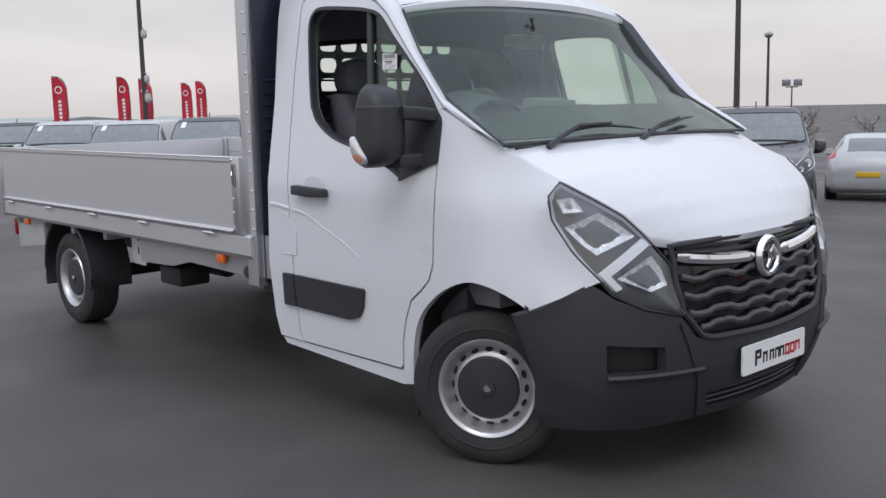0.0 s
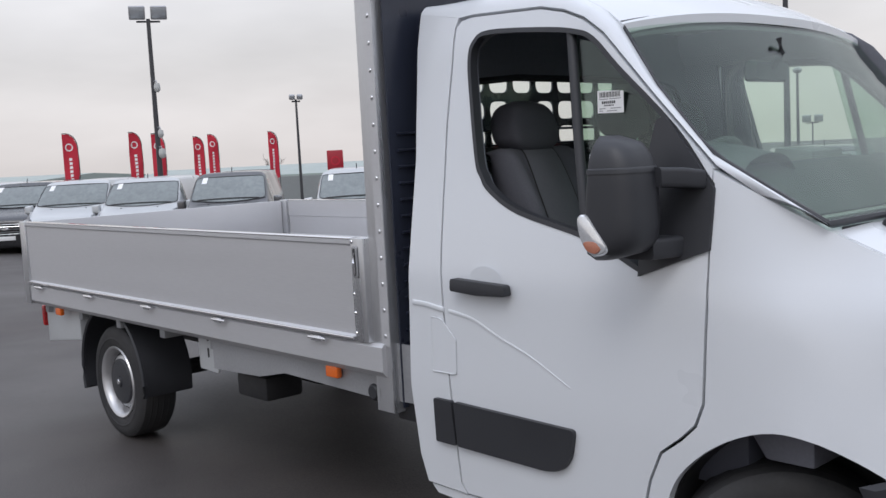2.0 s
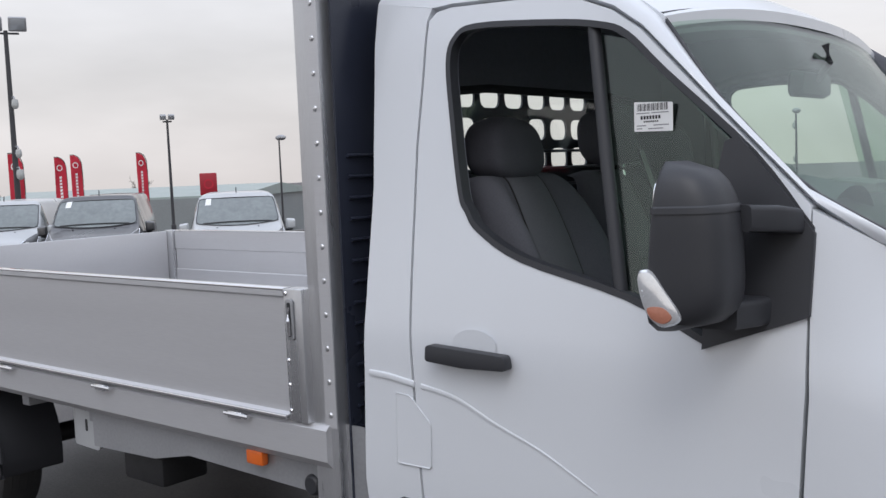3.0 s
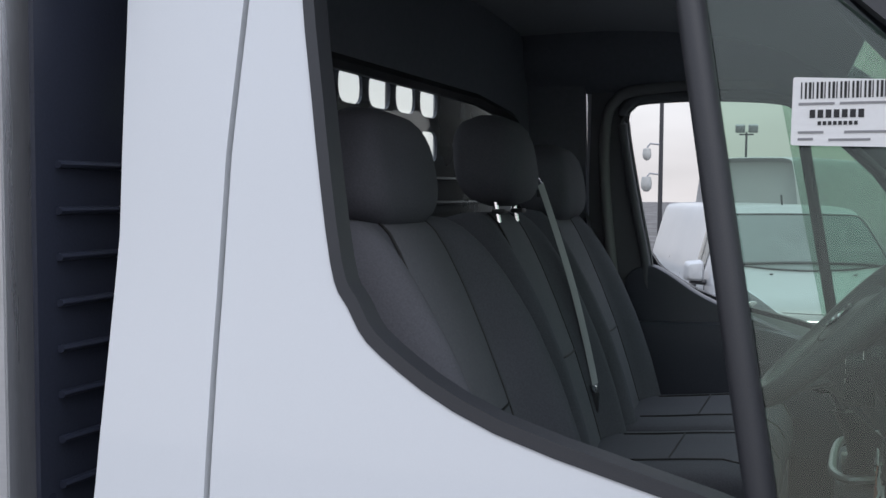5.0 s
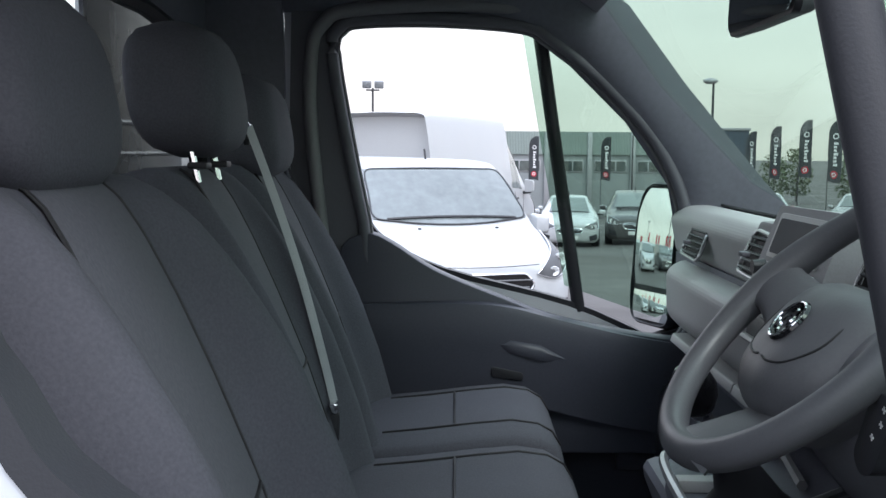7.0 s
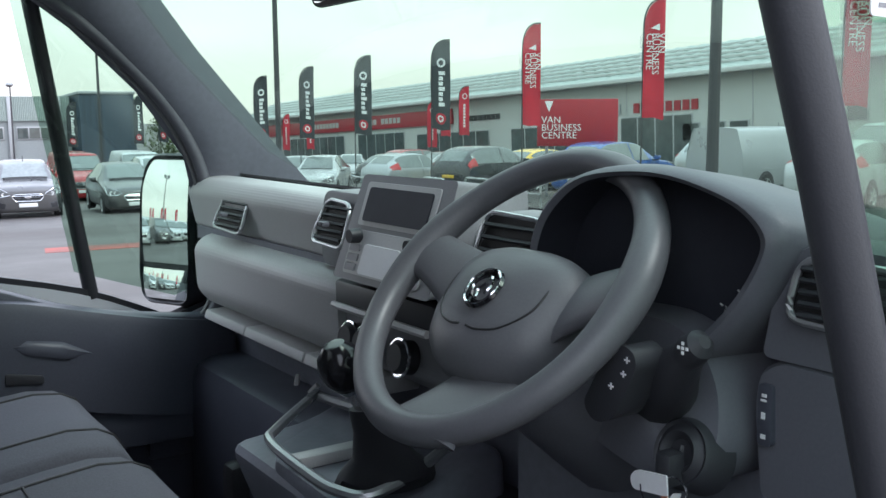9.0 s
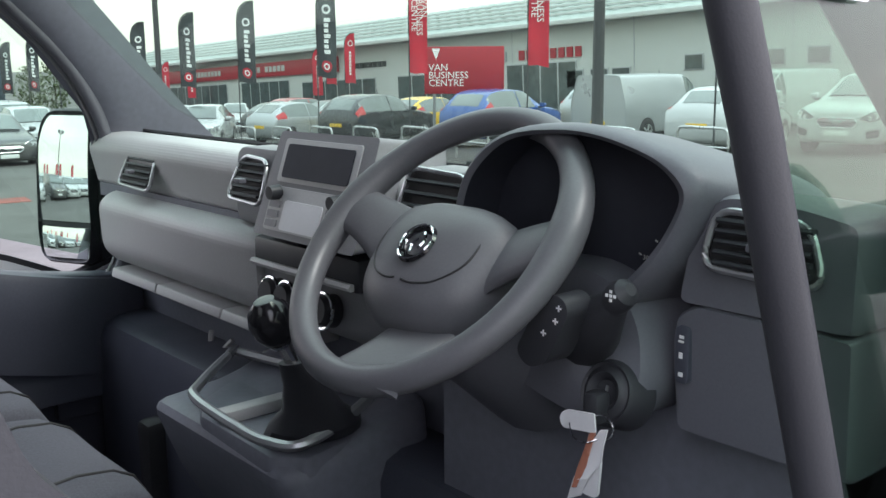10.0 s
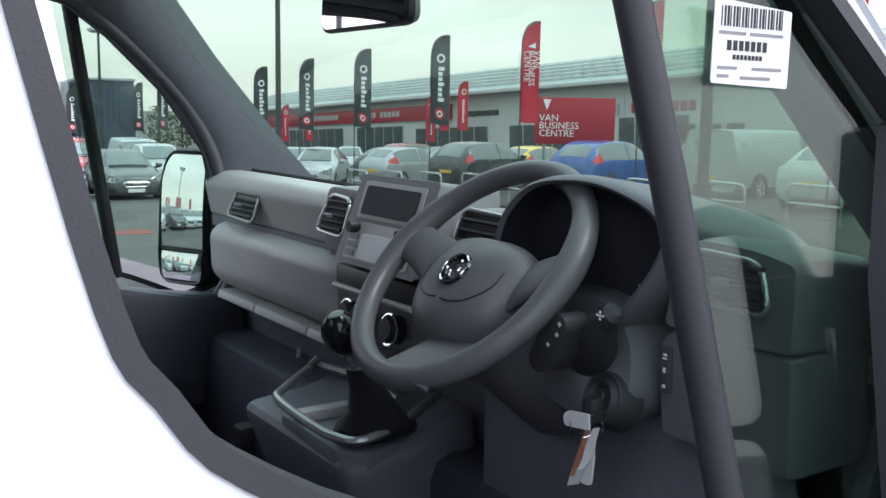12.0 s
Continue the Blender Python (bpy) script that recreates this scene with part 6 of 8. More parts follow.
bd = part("wheel_badge", lathe([(0.0, -0.001), (0.0195, -0.001), (0.021, 0.0028), (0.0235, 0.0032), (0.0252, 0.0), (0.0, -0.004)], 40, bm_), M_GLOSSBLK, wheel, "round black and chrome badge")
part("badge_ring", tube([bm_ @ Vector((0.0222 * math.cos(a), 0.0222 * math.sin(a), 0.003)) for a in np.linspace(0, 2 * math.pi, 40, endpoint=False)], 0.0013, 6, True), M_CHROME, bd, "thin chrome ring")
for line in (((-0.012, 0.010, 0.002), (-0.003, 0.013, 0.003), (0.007, 0.008, 0.003), (0.012, 0.001, 0.002)), ((-0.014, 0.001, 0.002), (-0.005, 0.002, 0.003), (0.004, -0.004, 0.003)), ((-0.008, -0.010, 0.002), (0.001, -0.012, 0.003), (0.010, -0.008, 0.003), (0.013, -0.003, 0.002))):
    part("badge_emblem", tube([bm_ @ Vector(p) for p in smooth_loop(list(line), 4, False)], 0.0022, 6), M_CHROME, bd, "curved chrome mark")
# column shroud, stalks, switch pod, ignition
col = loft([[SW @ Vector((0.055 * sx * math.cos(q) - 0.01, 0.075 * math.sin(q) * sy, w)) for q in np.linspace(0, 2 * math.pi, 16, endpoint=False)] for sx, sy, w in ((1.0, 1.0, -0.035), (1.3, 1.25, -0.07), (1.45, 1.35, -0.15), (1.3, 1.2, -0.26))])
shroud = part("column_shroud", col, M_COWL, truck, "grey steering column shroud")
part("control_pod", prism(rounded([(-0.690, 1.478), (-0.694, 1.466), (-0.666, 1.412), (-0.642, 1.404), (-0.626, 1.418), (-0.656, 1.470), (-0.676, 1.483)], [0.006, 0.006, 0.014, 0.014, 0.014, 0.01, 0.008]), "x", -0.53, -0.495, 0.006), M_BLACKPL, shroud, "black audio control pod")
for u, v in ((-0.683, 1.470), (-0.679, 1.457), (-0.664, 1.443)):
    part("pod_mark", bars([(u - 0.0032, u + 0.0032, v - 0.0008, v + 0.0008), (u - 0.0008, u + 0.0008, v - 0.003, v + 0.003)], lambda a, b, w: Vector((-0.5305 - w, a, b)), 0.0006), M_WHITEINK, shroud, "small white symbol")
part("wiper_stalk", tube([(-0.44, -0.64, 1.42), (-0.47, -0.672, 1.441), (-0.485, -0.70, 1.462), (-0.492, -0.718, 1.477)], [0.034, 0.029, 0.020, 0.0135], 16), M_BLACKPL, shroud, "black column stalk")
part("stalk_tip", tube([(-0.492, -0.716, 1.476), (-0.494, -0.724, 1.483), (-0.496, -0.733, 1.489), (-0.4965, -0.738, 1.492)], [0.0142, 0.0150, 0.013, 0.006], 16), M_BLACKPL, shroud, "black stalk end with white symbols")
for du, dv in ((0, 0.004), (0, -0.004), (0.0045, 0), (-0.0045, 0), (0.0, 0.0)):
    part("stalk_mark", bars([(-0.727 + du - 0.0014, -0.727 + du + 0.0014, 1.4865 + dv - 0.0014, 1.4865 + dv + 0.0014)], lambda a, b, w: Vector((-0.5105 - w, a, b)), 0.0006), M_WHITEINK, shroud, "small white symbol")
part("light_stalk", tube([(-0.43, -0.46, 1.43), (-0.46, -0.38, 1.46)], [0.02, 0.013], 10), M_BLACKPL, shroud)
ig_m = Matrix.Translation((-0.455, -0.681, 1.371)) @ Matrix.Rotation(radians(-72), 4, "Y")
ig = part("ignition_lock", lathe([(0.0, 0.002), (0.013, 0.003), (0.016, 0.008), (0.020, 0.010), (0.023, 0.006), (0.027, 0.004), (0.030, 0.006), (0.033, 0.002), (0.036, -0.03), (0.0, -0.03)], 32, ig_m), M_BLACKPL, shroud, "black ignition lock")
part("key_slot", box(-0.007, 0.007, -0.0012, 0.0012, 0.0, 0.0045), M_SATIN, ig, "bright key slot", m=ig_m)
# lower column cowl, grey, running down and back to the dash
cowl_o = [(-0.505, 1.352), (-0.56, 1.342), (-0.635, 1.330), (-0.692, 1.335), (-0.720, 1.372), (-0.714, 1.42), (-0.692, 1.455), (-0.66, 1.478), (-0.60, 1.49), (-0.52, 1.47)]
cowl_o = smooth_loop(cowl_o, 4)
part("column_cowl", loft([[Vector((x + 0.25 * (z - 1.42), -0.62 + (y + 0.62) * f, 1.41 + (z - 1.41) * f)) for y, z in cowl_o] for x, f in ((-0.30, 0.98), (-0.40, 0.95), (-0.425, 0.93), (-0.435, 0.88), (-0.437, 0.5), (-0.437, 0.05))]), M_COWL, shroud, "grey steering column cowl", angle=50)
part("knee_panel", loft([[Vector((-0.33 - 0.03 * w, y, z)) for y, z in [(-0.88, 1.40), (-0.80, 1.43), (-0.66, 1.36 + 0.02 * w), (-0.50, 1.30), (-0.32, 1.29), (-0.32, 1.05), (-0.88, 1.02)]] for w in (-2, 1)]), M_DARKTRIM, truck, "dark knee panel")
end_o = rounded([(-0.722, 1.462), (-0.735, 1.535), (-0.762, 1.574), (-0.85, 1.571), (-0.905, 1.560), (-0.905, 1.462)], [0.01, 0.02, 0.025, 0.05, 0.01, 0.01])
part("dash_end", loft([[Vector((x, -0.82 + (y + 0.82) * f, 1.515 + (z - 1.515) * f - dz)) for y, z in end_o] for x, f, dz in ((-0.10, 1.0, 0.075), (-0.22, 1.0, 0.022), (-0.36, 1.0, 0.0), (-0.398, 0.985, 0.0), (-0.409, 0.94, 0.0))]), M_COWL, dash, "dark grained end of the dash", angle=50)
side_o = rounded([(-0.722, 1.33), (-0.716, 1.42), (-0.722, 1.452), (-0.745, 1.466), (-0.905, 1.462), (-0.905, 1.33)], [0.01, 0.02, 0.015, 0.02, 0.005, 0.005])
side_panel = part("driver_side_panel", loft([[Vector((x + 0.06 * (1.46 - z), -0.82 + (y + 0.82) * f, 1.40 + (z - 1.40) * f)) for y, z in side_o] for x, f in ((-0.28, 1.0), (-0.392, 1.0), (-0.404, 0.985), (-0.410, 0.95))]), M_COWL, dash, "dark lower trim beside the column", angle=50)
part("switch_panel", prism(rounded([(-0.728, 1.385), (-0.743, 1.385), (-0.743, 1.442), (-0.728, 1.442)], 0.005), "x", -0.413, -0.395, 0.002), M_DOORTRIM, side_panel, "black switch strip")
part("switch_marks", bars([(-0.738, -0.733, 1.430, 1.433), (-0.738, -0.732, 1.426, 1.428), (-0.737, -0.733, 1.410, 1.416), (-0.738, -0.733, 1.392, 1.396)], lambda u, v, w: Vector((-0.4135 - w, u, v))), M_WHITEINK, side_panel)


# key with paper tags
key = thing("ignition_key", "ignition key with white and red paper tags hanging from the lock", "key")
part("key_head", box(-0.485, -0.462, -0.692, -0.672, 1.345, 1.378, 0.006), M_BLACKPL, key, "black key head")
tag = rounded([(-0.648, 1.347), (-0.652, 1.336), (-0.695, 1.342), (-0.693, 1.361), (-0.656, 1.356)], [0.009, 0.006, 0.002, 0.002, 0.009])
part("paper_tag", prism(tag, "x", -0.490, -0.488), M_PAPER, key, "rounded white paper tag")


def strip(pts, wide, x0, lean):
    """A creased paper strip hanging through (y, z) points."""
    return thicken(loft([[Vector((x0 + lean * k * (-1) ** k, y - wide * f, z + 0.3 * wide * f)), Vector((x0 - lean * k, y + wide * f, z - 0.3 * wide * f))] for k, (y, z, f) in enumerate(pts)], False, False), (0.0015, 0, 0))


part("paper_tag", strip([(-0.703, 1.347, 0.5), (-0.695, 1.328, 1.0), (-0.688, 1.308, 1.1), (-0.678, 1.290, 1.0), (-0.667, 1.266, 0.4)], 0.009, -0.487, 0.0015), M_PAPER, key, "creased white paper strip")
part("paper_tag", strip([(-0.692, 1.342, 0.8), (-0.686, 1.322, 1.0), (-0.679, 1.302, 1.0), (-0.672, 1.280, 0.7)], 0.004, -0.4905, 0.001), M_AMBERDIM, key, "pale red paper strip")
part("key_ring", tube([Vector((-0.486, -0.700 + 0.014 * math.cos(a), 1.349 + 0.012 * math.sin(a))) for a in np.linspace(0, 2 * math.pi, 20, endpoint=False)], 0.0011, 5, True), M_CHROME, key, "thin wire ring")
part("tag_wire", tube(smooth_loop([(-0.492, -0.664, 1.345), (-0.492, -0.668, 1.332), (-0.492, -0.684, 1.330), (-0.492, -0.700, 1.338)], 4, False), 0.0009, 5), M_CHROME, key, "thin wire")
part("key_tag", prism(rounded([(-0.672, 1.272), (-0.694, 1.272), (-0.698, 1.315), (-0.678, 1.315)], 0.007), "x", -0.484, -0.481), M_PAPER, key, "pale plastic tag")


# ---- seats ----
def back_front(profile, yc, w, wing, u, v, lift=0.0):
    """The front of a backrest: u across from -1 to 1, v from the seat up; soft bolsters at both sides."""
    k = v * (len(profile) - 1)
    i = min(int(k), len(profile) - 2)
    x, z, t, g = (a + (b - a) * (k - i) for a, b in zip(profile[i], profile[i + 1]))
    e = min(1.0, max(0.0, (abs(u) - 0.42) / 0.36))
    f = wing * g * e * e * (3 - 2 * e)
    r = max(0.0, (abs(u) - 0.80) / 0.20)
    f -= (wing * g * 0.4 + 0.05) * r ** 2.2
    crown = 0.012 * (1 - min(1.0, abs(u) / 0.5) ** 2)
    wide = w * (1.0 if z < 1.42 else 1.0 - 0.13 * ((z - 1.42) / 0.215) ** 2)
    return Vector((x + f + crown + lift, yc + u * wide / 2, z + 0.30 * f + 0.5 * lift))


def build_seat(name, label, yc, w, wing, head=True, cushion_w=None, dz=0.0, big=1.0, dx=0.0):
    profile = [(-0.985, 1.02, 0.16, 0.7), (-1.005, 1.10, 0.16, 1.0), (-1.035, 1.20, 0.155, 1.05), (-1.075, 1.32, 0.145, 1.0), (-1.120, 1.43, 0.13, 0.9), (-1.160, 1.52, 0.115, 0.7), (-1.190, 1.58, 0.10, 0.5), (-1.212, 1.615, 0.08, 0.3), (-1.232, 1.633, 0.06, 0.15), (-1.258, 1.638, 0.035, 0.05)]
    profile = [(x + dx, z, t, g) for x, z, t, g in profile]
    cw = cushion_w or w
    cu = []
    for x, zt, zb, s in ((-1.10, 1.10, 0.98, 0.92), (-1.02, 1.120, 0.97, 1.0), (-0.92, 1.130, 0.97, 1.0), (-0.82, 1.143, 0.97, 1.0), (-0.75, 1.150, 0.98, 0.99), (-0.70, 1.144, 0.99, 0.97), (-0.672, 1.128, 1.0, 0.95), (-0.655, 1.10, 1.02, 0.92), (-0.65, 1.06, 1.03, 0.90)):
        cu.append([Vector((x, yc + u * cw * s, v)) for u, v in rounded([(-0.5, zb), (0.5, zb), (0.5, zt - 0.012), (0.32, zt), (0.0, zt - 0.004), (-0.32, zt), (-0.5, zt - 0.012)], [0.03, 0.03, 0.04, 0.1, 0.1, 0.1, 0.04], 4)])
    seat = part(name, loft(cu), M_SEAT, truck, label, angle=60)
    for g in (-1, 1):
        part("cushion_seam", tube([(x, yc + g * cw * 0.30, z + 0.0005) for x, z in ((-1.0, 1.121), (-0.92, 1.130), (-0.82, 1.1425), (-0.75, 1.1495), (-0.70, 1.143), (-0.672, 1.128), (-0.655, 1.10))], 0.0022, 6), M_CHASSIS, seat)
    part("cushion_seam", tube([(-0.86, yc + cw * q, 1.1375) for q in np.linspace(-0.30, 0.30, 9)], 0.0022, 6), M_CHASSIS, seat)
    n, m = 28, 26
    front = [[back_front(profile, yc, w, wing, -1 + 2 * i / n, j / m) for i in range(n + 1)] for j in range(m + 1)]
    rings = []
    for j, row in enumerate(front):
        k = j / m * (len(profile) - 1)
        i0 = min(int(k), len(profile) - 2)
        t = profile[i0][2] + (profile[i0 + 1][2] - profile[i0][2]) * (k - i0)
        back_row = [Vector((profile[i0][0] + (profile[i0 + 1][0] - profile[i0][0]) * (k - i0) - t * (1 - 0.35 * abs(-1 + 2 * i / n) ** 3), yc + (row[i].y - yc) * 0.97, row[i].z - 0.25 * t)) for i in range(n, -1, -1)]
        rings.append(row + back_row)
    bk = part("backrest", loft(rings), M_SEAT, seat, "dark woven fabric backrest", angle=70)
    part("back_insert", grid(lambda u, v: back_front(profile, yc, w, wing, -0.40 + 0.80 * u, 0.06 + 0.84 * v, 0.003), 14, 24), M_SEAT2, bk, "ribbed fabric insert", angle=70)
    for g in (-1, 1):
        part("insert_seam", tube([back_front(profile, yc, w, wing, g * 0.41, v, 0.003) for v in np.linspace(0.05, 0.91, 20)], 0.0025, 6), M_CHASSIS, bk)
    part("insert_seam", tube([back_front(profile, yc, w, wing, u, 0.33, 0.003) for u in np.linspace(-0.40, 0.40, 10)], 0.0025, 6), M_CHASSIS, bk)
    if head:
        hw_ = 0.5 * big * min(0.27, w * 0.62)
        hr = []
        for k in range(15):
            t = k / 14
            z = 1.652 + dz + 0.205 * t
            q = (1 - abs(2 * t - 1) ** 3.2) ** 0.5
            x0 = -1.265 - 0.03 * t
            wd, dp = hw_ * (0.80 + 0.20 * q) * (1 - 0.16 * t * t) * (0.45 + 0.55 * q), 0.02 + 0.05 * q
            hr.append([Vector((x0 + u, yc + v, z)) for u, v in rounded([(-dp, -wd), (dp, -wd * 0.92), (dp * 1.15, 0), (dp, wd * 0.92), (-dp, wd)], 0.04, 5)])
        h = part("headrest", loft(hr), M_SEAT, seat, "dark padded headrest", angle=70)
        for g in (-1, 1):
            part("headrest_post", tube([(-1.25, yc + g * 0.065, 1.615), (-1.262, yc + g * 0.065, 1.675)], 0.006, 8), M_CHROME, h, "chrome headrest post")
            part("post_collar", box(-1.262, -1.232, yc + g * 0.065 - 0.016, yc + g * 0.065 + 0.016, 1.636, 1.646, 0.003), M_BLACKPL, h)
    return seat


build_seat("driver_seat", "dark grey fabric driver seat with side bolsters", -0.53, 0.50, 0.075, dz=-0.035, big=1.1)
build_seat("middle_seat", "dark grey fabric middle seat", 0.105, 0.40, 0.05, dx=-0.045)
build_seat("passenger_seat", "dark grey fabric outer passenger seat", 0.555, 0.44, 0.05, dz=-0.045, dx=-0.045)
part("seat_base", box(-1.30, -0.66, -0.10, 0.80, 0.70, 0.99, 0.03), M_DARKTRIM, truck, "dark seat base")
part("seat_base", box(-1.25, -0.70, -0.72, -0.28, 0.70, 0.99, 0.03), M_DARKTRIM, truck, "dark seat base")
# belts
belt_line = smooth_loop([(-1.215, 0.238, 1.706), (-1.172, 0.234, 1.59), (-1.128, 0.230, 1.46), (-1.092, 0.225, 1.33), (-1.068, 0.219, 1.235)], 5, False)
bt = part("seat_belt", tube(belt_line, 0.0095, 6, flat=0.10, up=(0.75, -0.6, 0.3)), M_BELT, truck, "grey seat belt strap")
part("belt_guide", tube([(-1.240, 0.238, 1.742), (-1.232, 0.238, 1.722), (-1.216, 0.238, 1.700)], [0.010, 0.016, 0.013], 12, flat=0.6), M_CHROME, bt, "bright belt guide")
part("guide_slot", box(-1.222, -1.212, 0.232, 0.244, 1.672, 1.690, 0.002), M_BLACKPL, bt)
part("belt_buckle", box(-1.078, -1.060, 0.203, 0.235, 1.217, 1.235, 0.003), M_CHROME, bt, "bright belt tongue")
part("buckle_stalk", box(-1.078, -1.058, 0.208, 0.230, 1.150, 1.217, 0.004), M_BLACKPL, bt, "black buckle stalk")
b2 = part("seat_belt", tube([(-1.24, 0.80, 1.62), (-1.16, 0.72, 1.45), (-1.125, 0.66, 1.28), (-1.09, 0.60, 1.12)], 0.022, 6, flat=0.09, up=(1, 0, 0.4)), M_BLACKPL, truck, "black seat belt strap")
part("belt_buckle", box(-1.135, -1.11, 0.645, 0.675, 1.255, 1.285, 0.004), M_CHROME, b2, "bright belt tongue")

# interior mirror, sun visor line
im = part("interior_mirror", loft([[Vector((x, -0.12 + y * s, 1.868 + z * s)) for y, z in rounded([(-0.145, -0.038), (0.145, -0.038), (0.14, 0.038), (-0.14, 0.038)], 0.025)] for x, s in ((-0.47, 0.97), (-0.462, 1.0), (-0.435, 0.8))]), M_BLACKPL, truck, "black interior mirror")
part("mirror_face", prism(rounded([(-0.255, 1.836), (0.015, 1.836), (0.01, 1.90), (-0.25, 1.90)], 0.022), "x", -0.4735, -0.4715), M_MIRROR, im, "mirror glass")
part("mirror_stem", tube([(-0.435, -0.12, 1.875), (-0.40, -0.12, 1.93), (-0.41, -0.12, 1.98)], 0.012, 8), M_BLACKPL, im)

# paper label in the driver's quarter light
lab = part("window_label", prism(rounded([(-0.592, 1.735), (-0.490, 1.732), (-0.489, 1.80), (-0.591, 1.806)], 0.003), "y", -0.9345, -0.9335), M_PAPER, truck, "white barcode label on the glass", m=pose(0, 0, 0))
at_l = lambda u, v, w: Vector((u, -0.9347 - w, v))
code = [(-0.583 + 0.0038 * k, -0.583 + 0.0038 * k + (0.0012, 0.0020, 0.0026)[k * 7 % 3], 1.783, 1.800) for k in range(22)]
for row in code:
    part("barcode_line", bars([row], at_l, 0.0003), M_INK, lab)
for row in [(-0.574 + 0.0078 * k, -0.5685 + 0.0078 * k, 1.763, 1.7715) for k in range(7)] + [(-0.566 + 0.005 * k, -0.5625 + 0.005 * k, 1.7555, 1.7595) for k in range(8)]:
    part("printed_bar", bars([row], at_l, 0.0003), M_INK, lab)
for row in ((-0.585, -0.55, 1.7765, 1.779), (-0.545, -0.50, 1.7765, 1.779), (-0.585, -0.56, 1.747, 1.7495), (-0.54, -0.50, 1.747, 1.7495), (-0.585, -0.57, 1.740, 1.7425), (-0.555, -0.515, 1.739, 1.7415)):
    part("printed_bar", bars([row], at_l, 0.0003), M_INKGREY, lab)

# ---- the car park ----


# stations from the nose back: x, underside, belt line, top, half width low, at the belt, at the top
VAN = dict(length=5.0, st=[(2.50, 0.34, 0.64, 0.90, 0.66, 0.70, 0.60), (2.44, 0.26, 0.72, 0.99, 0.82, 0.84, 0.72), (2.25, 0.22, 0.86, 1.09, 0.93, 0.94, 0.82), (1.70, 0.22, 1.05, 1.22, 0.97, 0.97, 0.88), (1.48, 0.22, 1.10, 1.31, 0.98, 0.98, 0.88),
                        (1.10, 0.22, 1.13, 1.60, 0.98, 0.98, 0.86), (0.68, 0.22, 1.15, 1.86, 0.98, 0.98, 0.82), (0.45, 0.22, 1.16, 1.925, 0.97, 0.97, 0.76), (-1.0, 0.22, 1.16, 1.93, 0.97, 0.97, 0.77), (-2.35, 0.24, 1.16, 1.92, 0.97, 0.96, 0.77), (-2.46, 0.30, 1.14, 1.93, 0.93, 0.94, 0.76)],
           screen=(4, 6), side=(4.6, 6.9), axles=(1.55, -1.45), r=0.34, rear=True)
CAR = dict(length=4.1, st=[(2.05, 0.32, 0.50, 0.66, 0.55, 0.60, 0.50), (1.98, 0.24, 0.58, 0.76, 0.74, 0.76, 0.64), (1.78, 0.20, 0.70, 0.84, 0.85, 0.86, 0.74), (1.10, 0.19, 0.86, 0.96, 0.88, 0.88, 0.76), (0.85, 0.19, 0.90, 1.02, 0.88, 0.88, 0.74),
                        (0.45, 0.19, 0.93, 1.24, 0.88, 0.88, 0.66), (0.05, 0.19, 0.94, 1.44, 0.88, 0.87, 0.60), (-0.5, 0.19, 0.95, 1.49, 0.88, 0.87, 0.60), (-1.2, 0.20, 0.97, 1.44, 0.88, 0.86, 0.58), (-1.72, 0.24, 0.98, 1.20, 0.86, 0.84, 0.58), (-1.92, 0.30, 0.92, 1.02, 0.80, 0.80, 0.60), (-2.02, 0.36, 0.70, 0.80, 0.70, 0.72, 0.60)],
           screen=(4, 6), side=(4.7, 8.6), axles=(1.28, -1.25), r=0.31, rear=False, back=(8.2, 9.3))
SUV = dict(length=4.4, st=[(2.18, 0.36, 0.60, 0.80, 0.60, 0.64, 0.54), (2.12, 0.28, 0.70, 0.92, 0.80, 0.82, 0.70), (1.92, 0.24, 0.86, 1.00, 0.90, 0.90, 0.78), (1.15, 0.23, 1.00, 1.10, 0.92, 0.92, 0.80), (0.95, 0.23, 1.03, 1.16, 0.92, 0.92, 0.78),
                        (0.55, 0.23, 1.06, 1.40, 0.92, 0.92, 0.70), (0.15, 0.23, 1.07, 1.60, 0.92, 0.91, 0.66), (-0.6, 0.23, 1.08, 1.66, 0.92, 0.91, 0.66), (-1.5, 0.24, 1.10, 1.60, 0.92, 0.90, 0.64), (-1.95, 0.28, 1.08, 1.30, 0.90, 0.88, 0.66), (-2.12, 0.34, 0.95, 1.06, 0.84, 0.84, 0.68), (-2.18, 0.42, 0.75, 0.86, 0.74, 0.76, 0.64)],
           screen=(4, 6), side=(4.7, 8.7), axles=(1.38, -1.32), r=0.35, rear=False, back=(8.3, 9.4))
HIGHVAN = dict(length=6.0, st=[(3.00, 0.36, 0.66, 0.86, 0.66, 0.70, 0.58), (2.94, 0.28, 0.76, 1.02, 0.86, 0.88, 0.76), (2.72, 0.24, 0.95, 1.18, 0.98, 0.99, 0.86), (2.25, 0.24, 1.18, 1.36, 1.02, 1.02, 0.92), (2.05, 0.24, 1.24, 1.48, 1.03, 1.03, 0.92),
                            (1.70, 0.24, 1.28, 1.85, 1.03, 1.03, 0.86), (1.35, 0.24, 1.30, 2.15, 1.03, 1.03, 0.82), (1.00, 0.24, 1.30, 2.48, 1.03, 1.03, 0.80), (0.75, 0.24, 1.30, 2.58, 1.03, 1.03, 0.82), (-2.85, 0.26, 1.30, 2.58, 1.03, 1.02, 0.84), (-2.98, 0.32, 1.28, 2.50, 1.00, 1.00, 0.83)],
               screen=(4, 6), side=(4.6, 7.0), axles=(1.95, -1.75), r=0.36, rear=True)


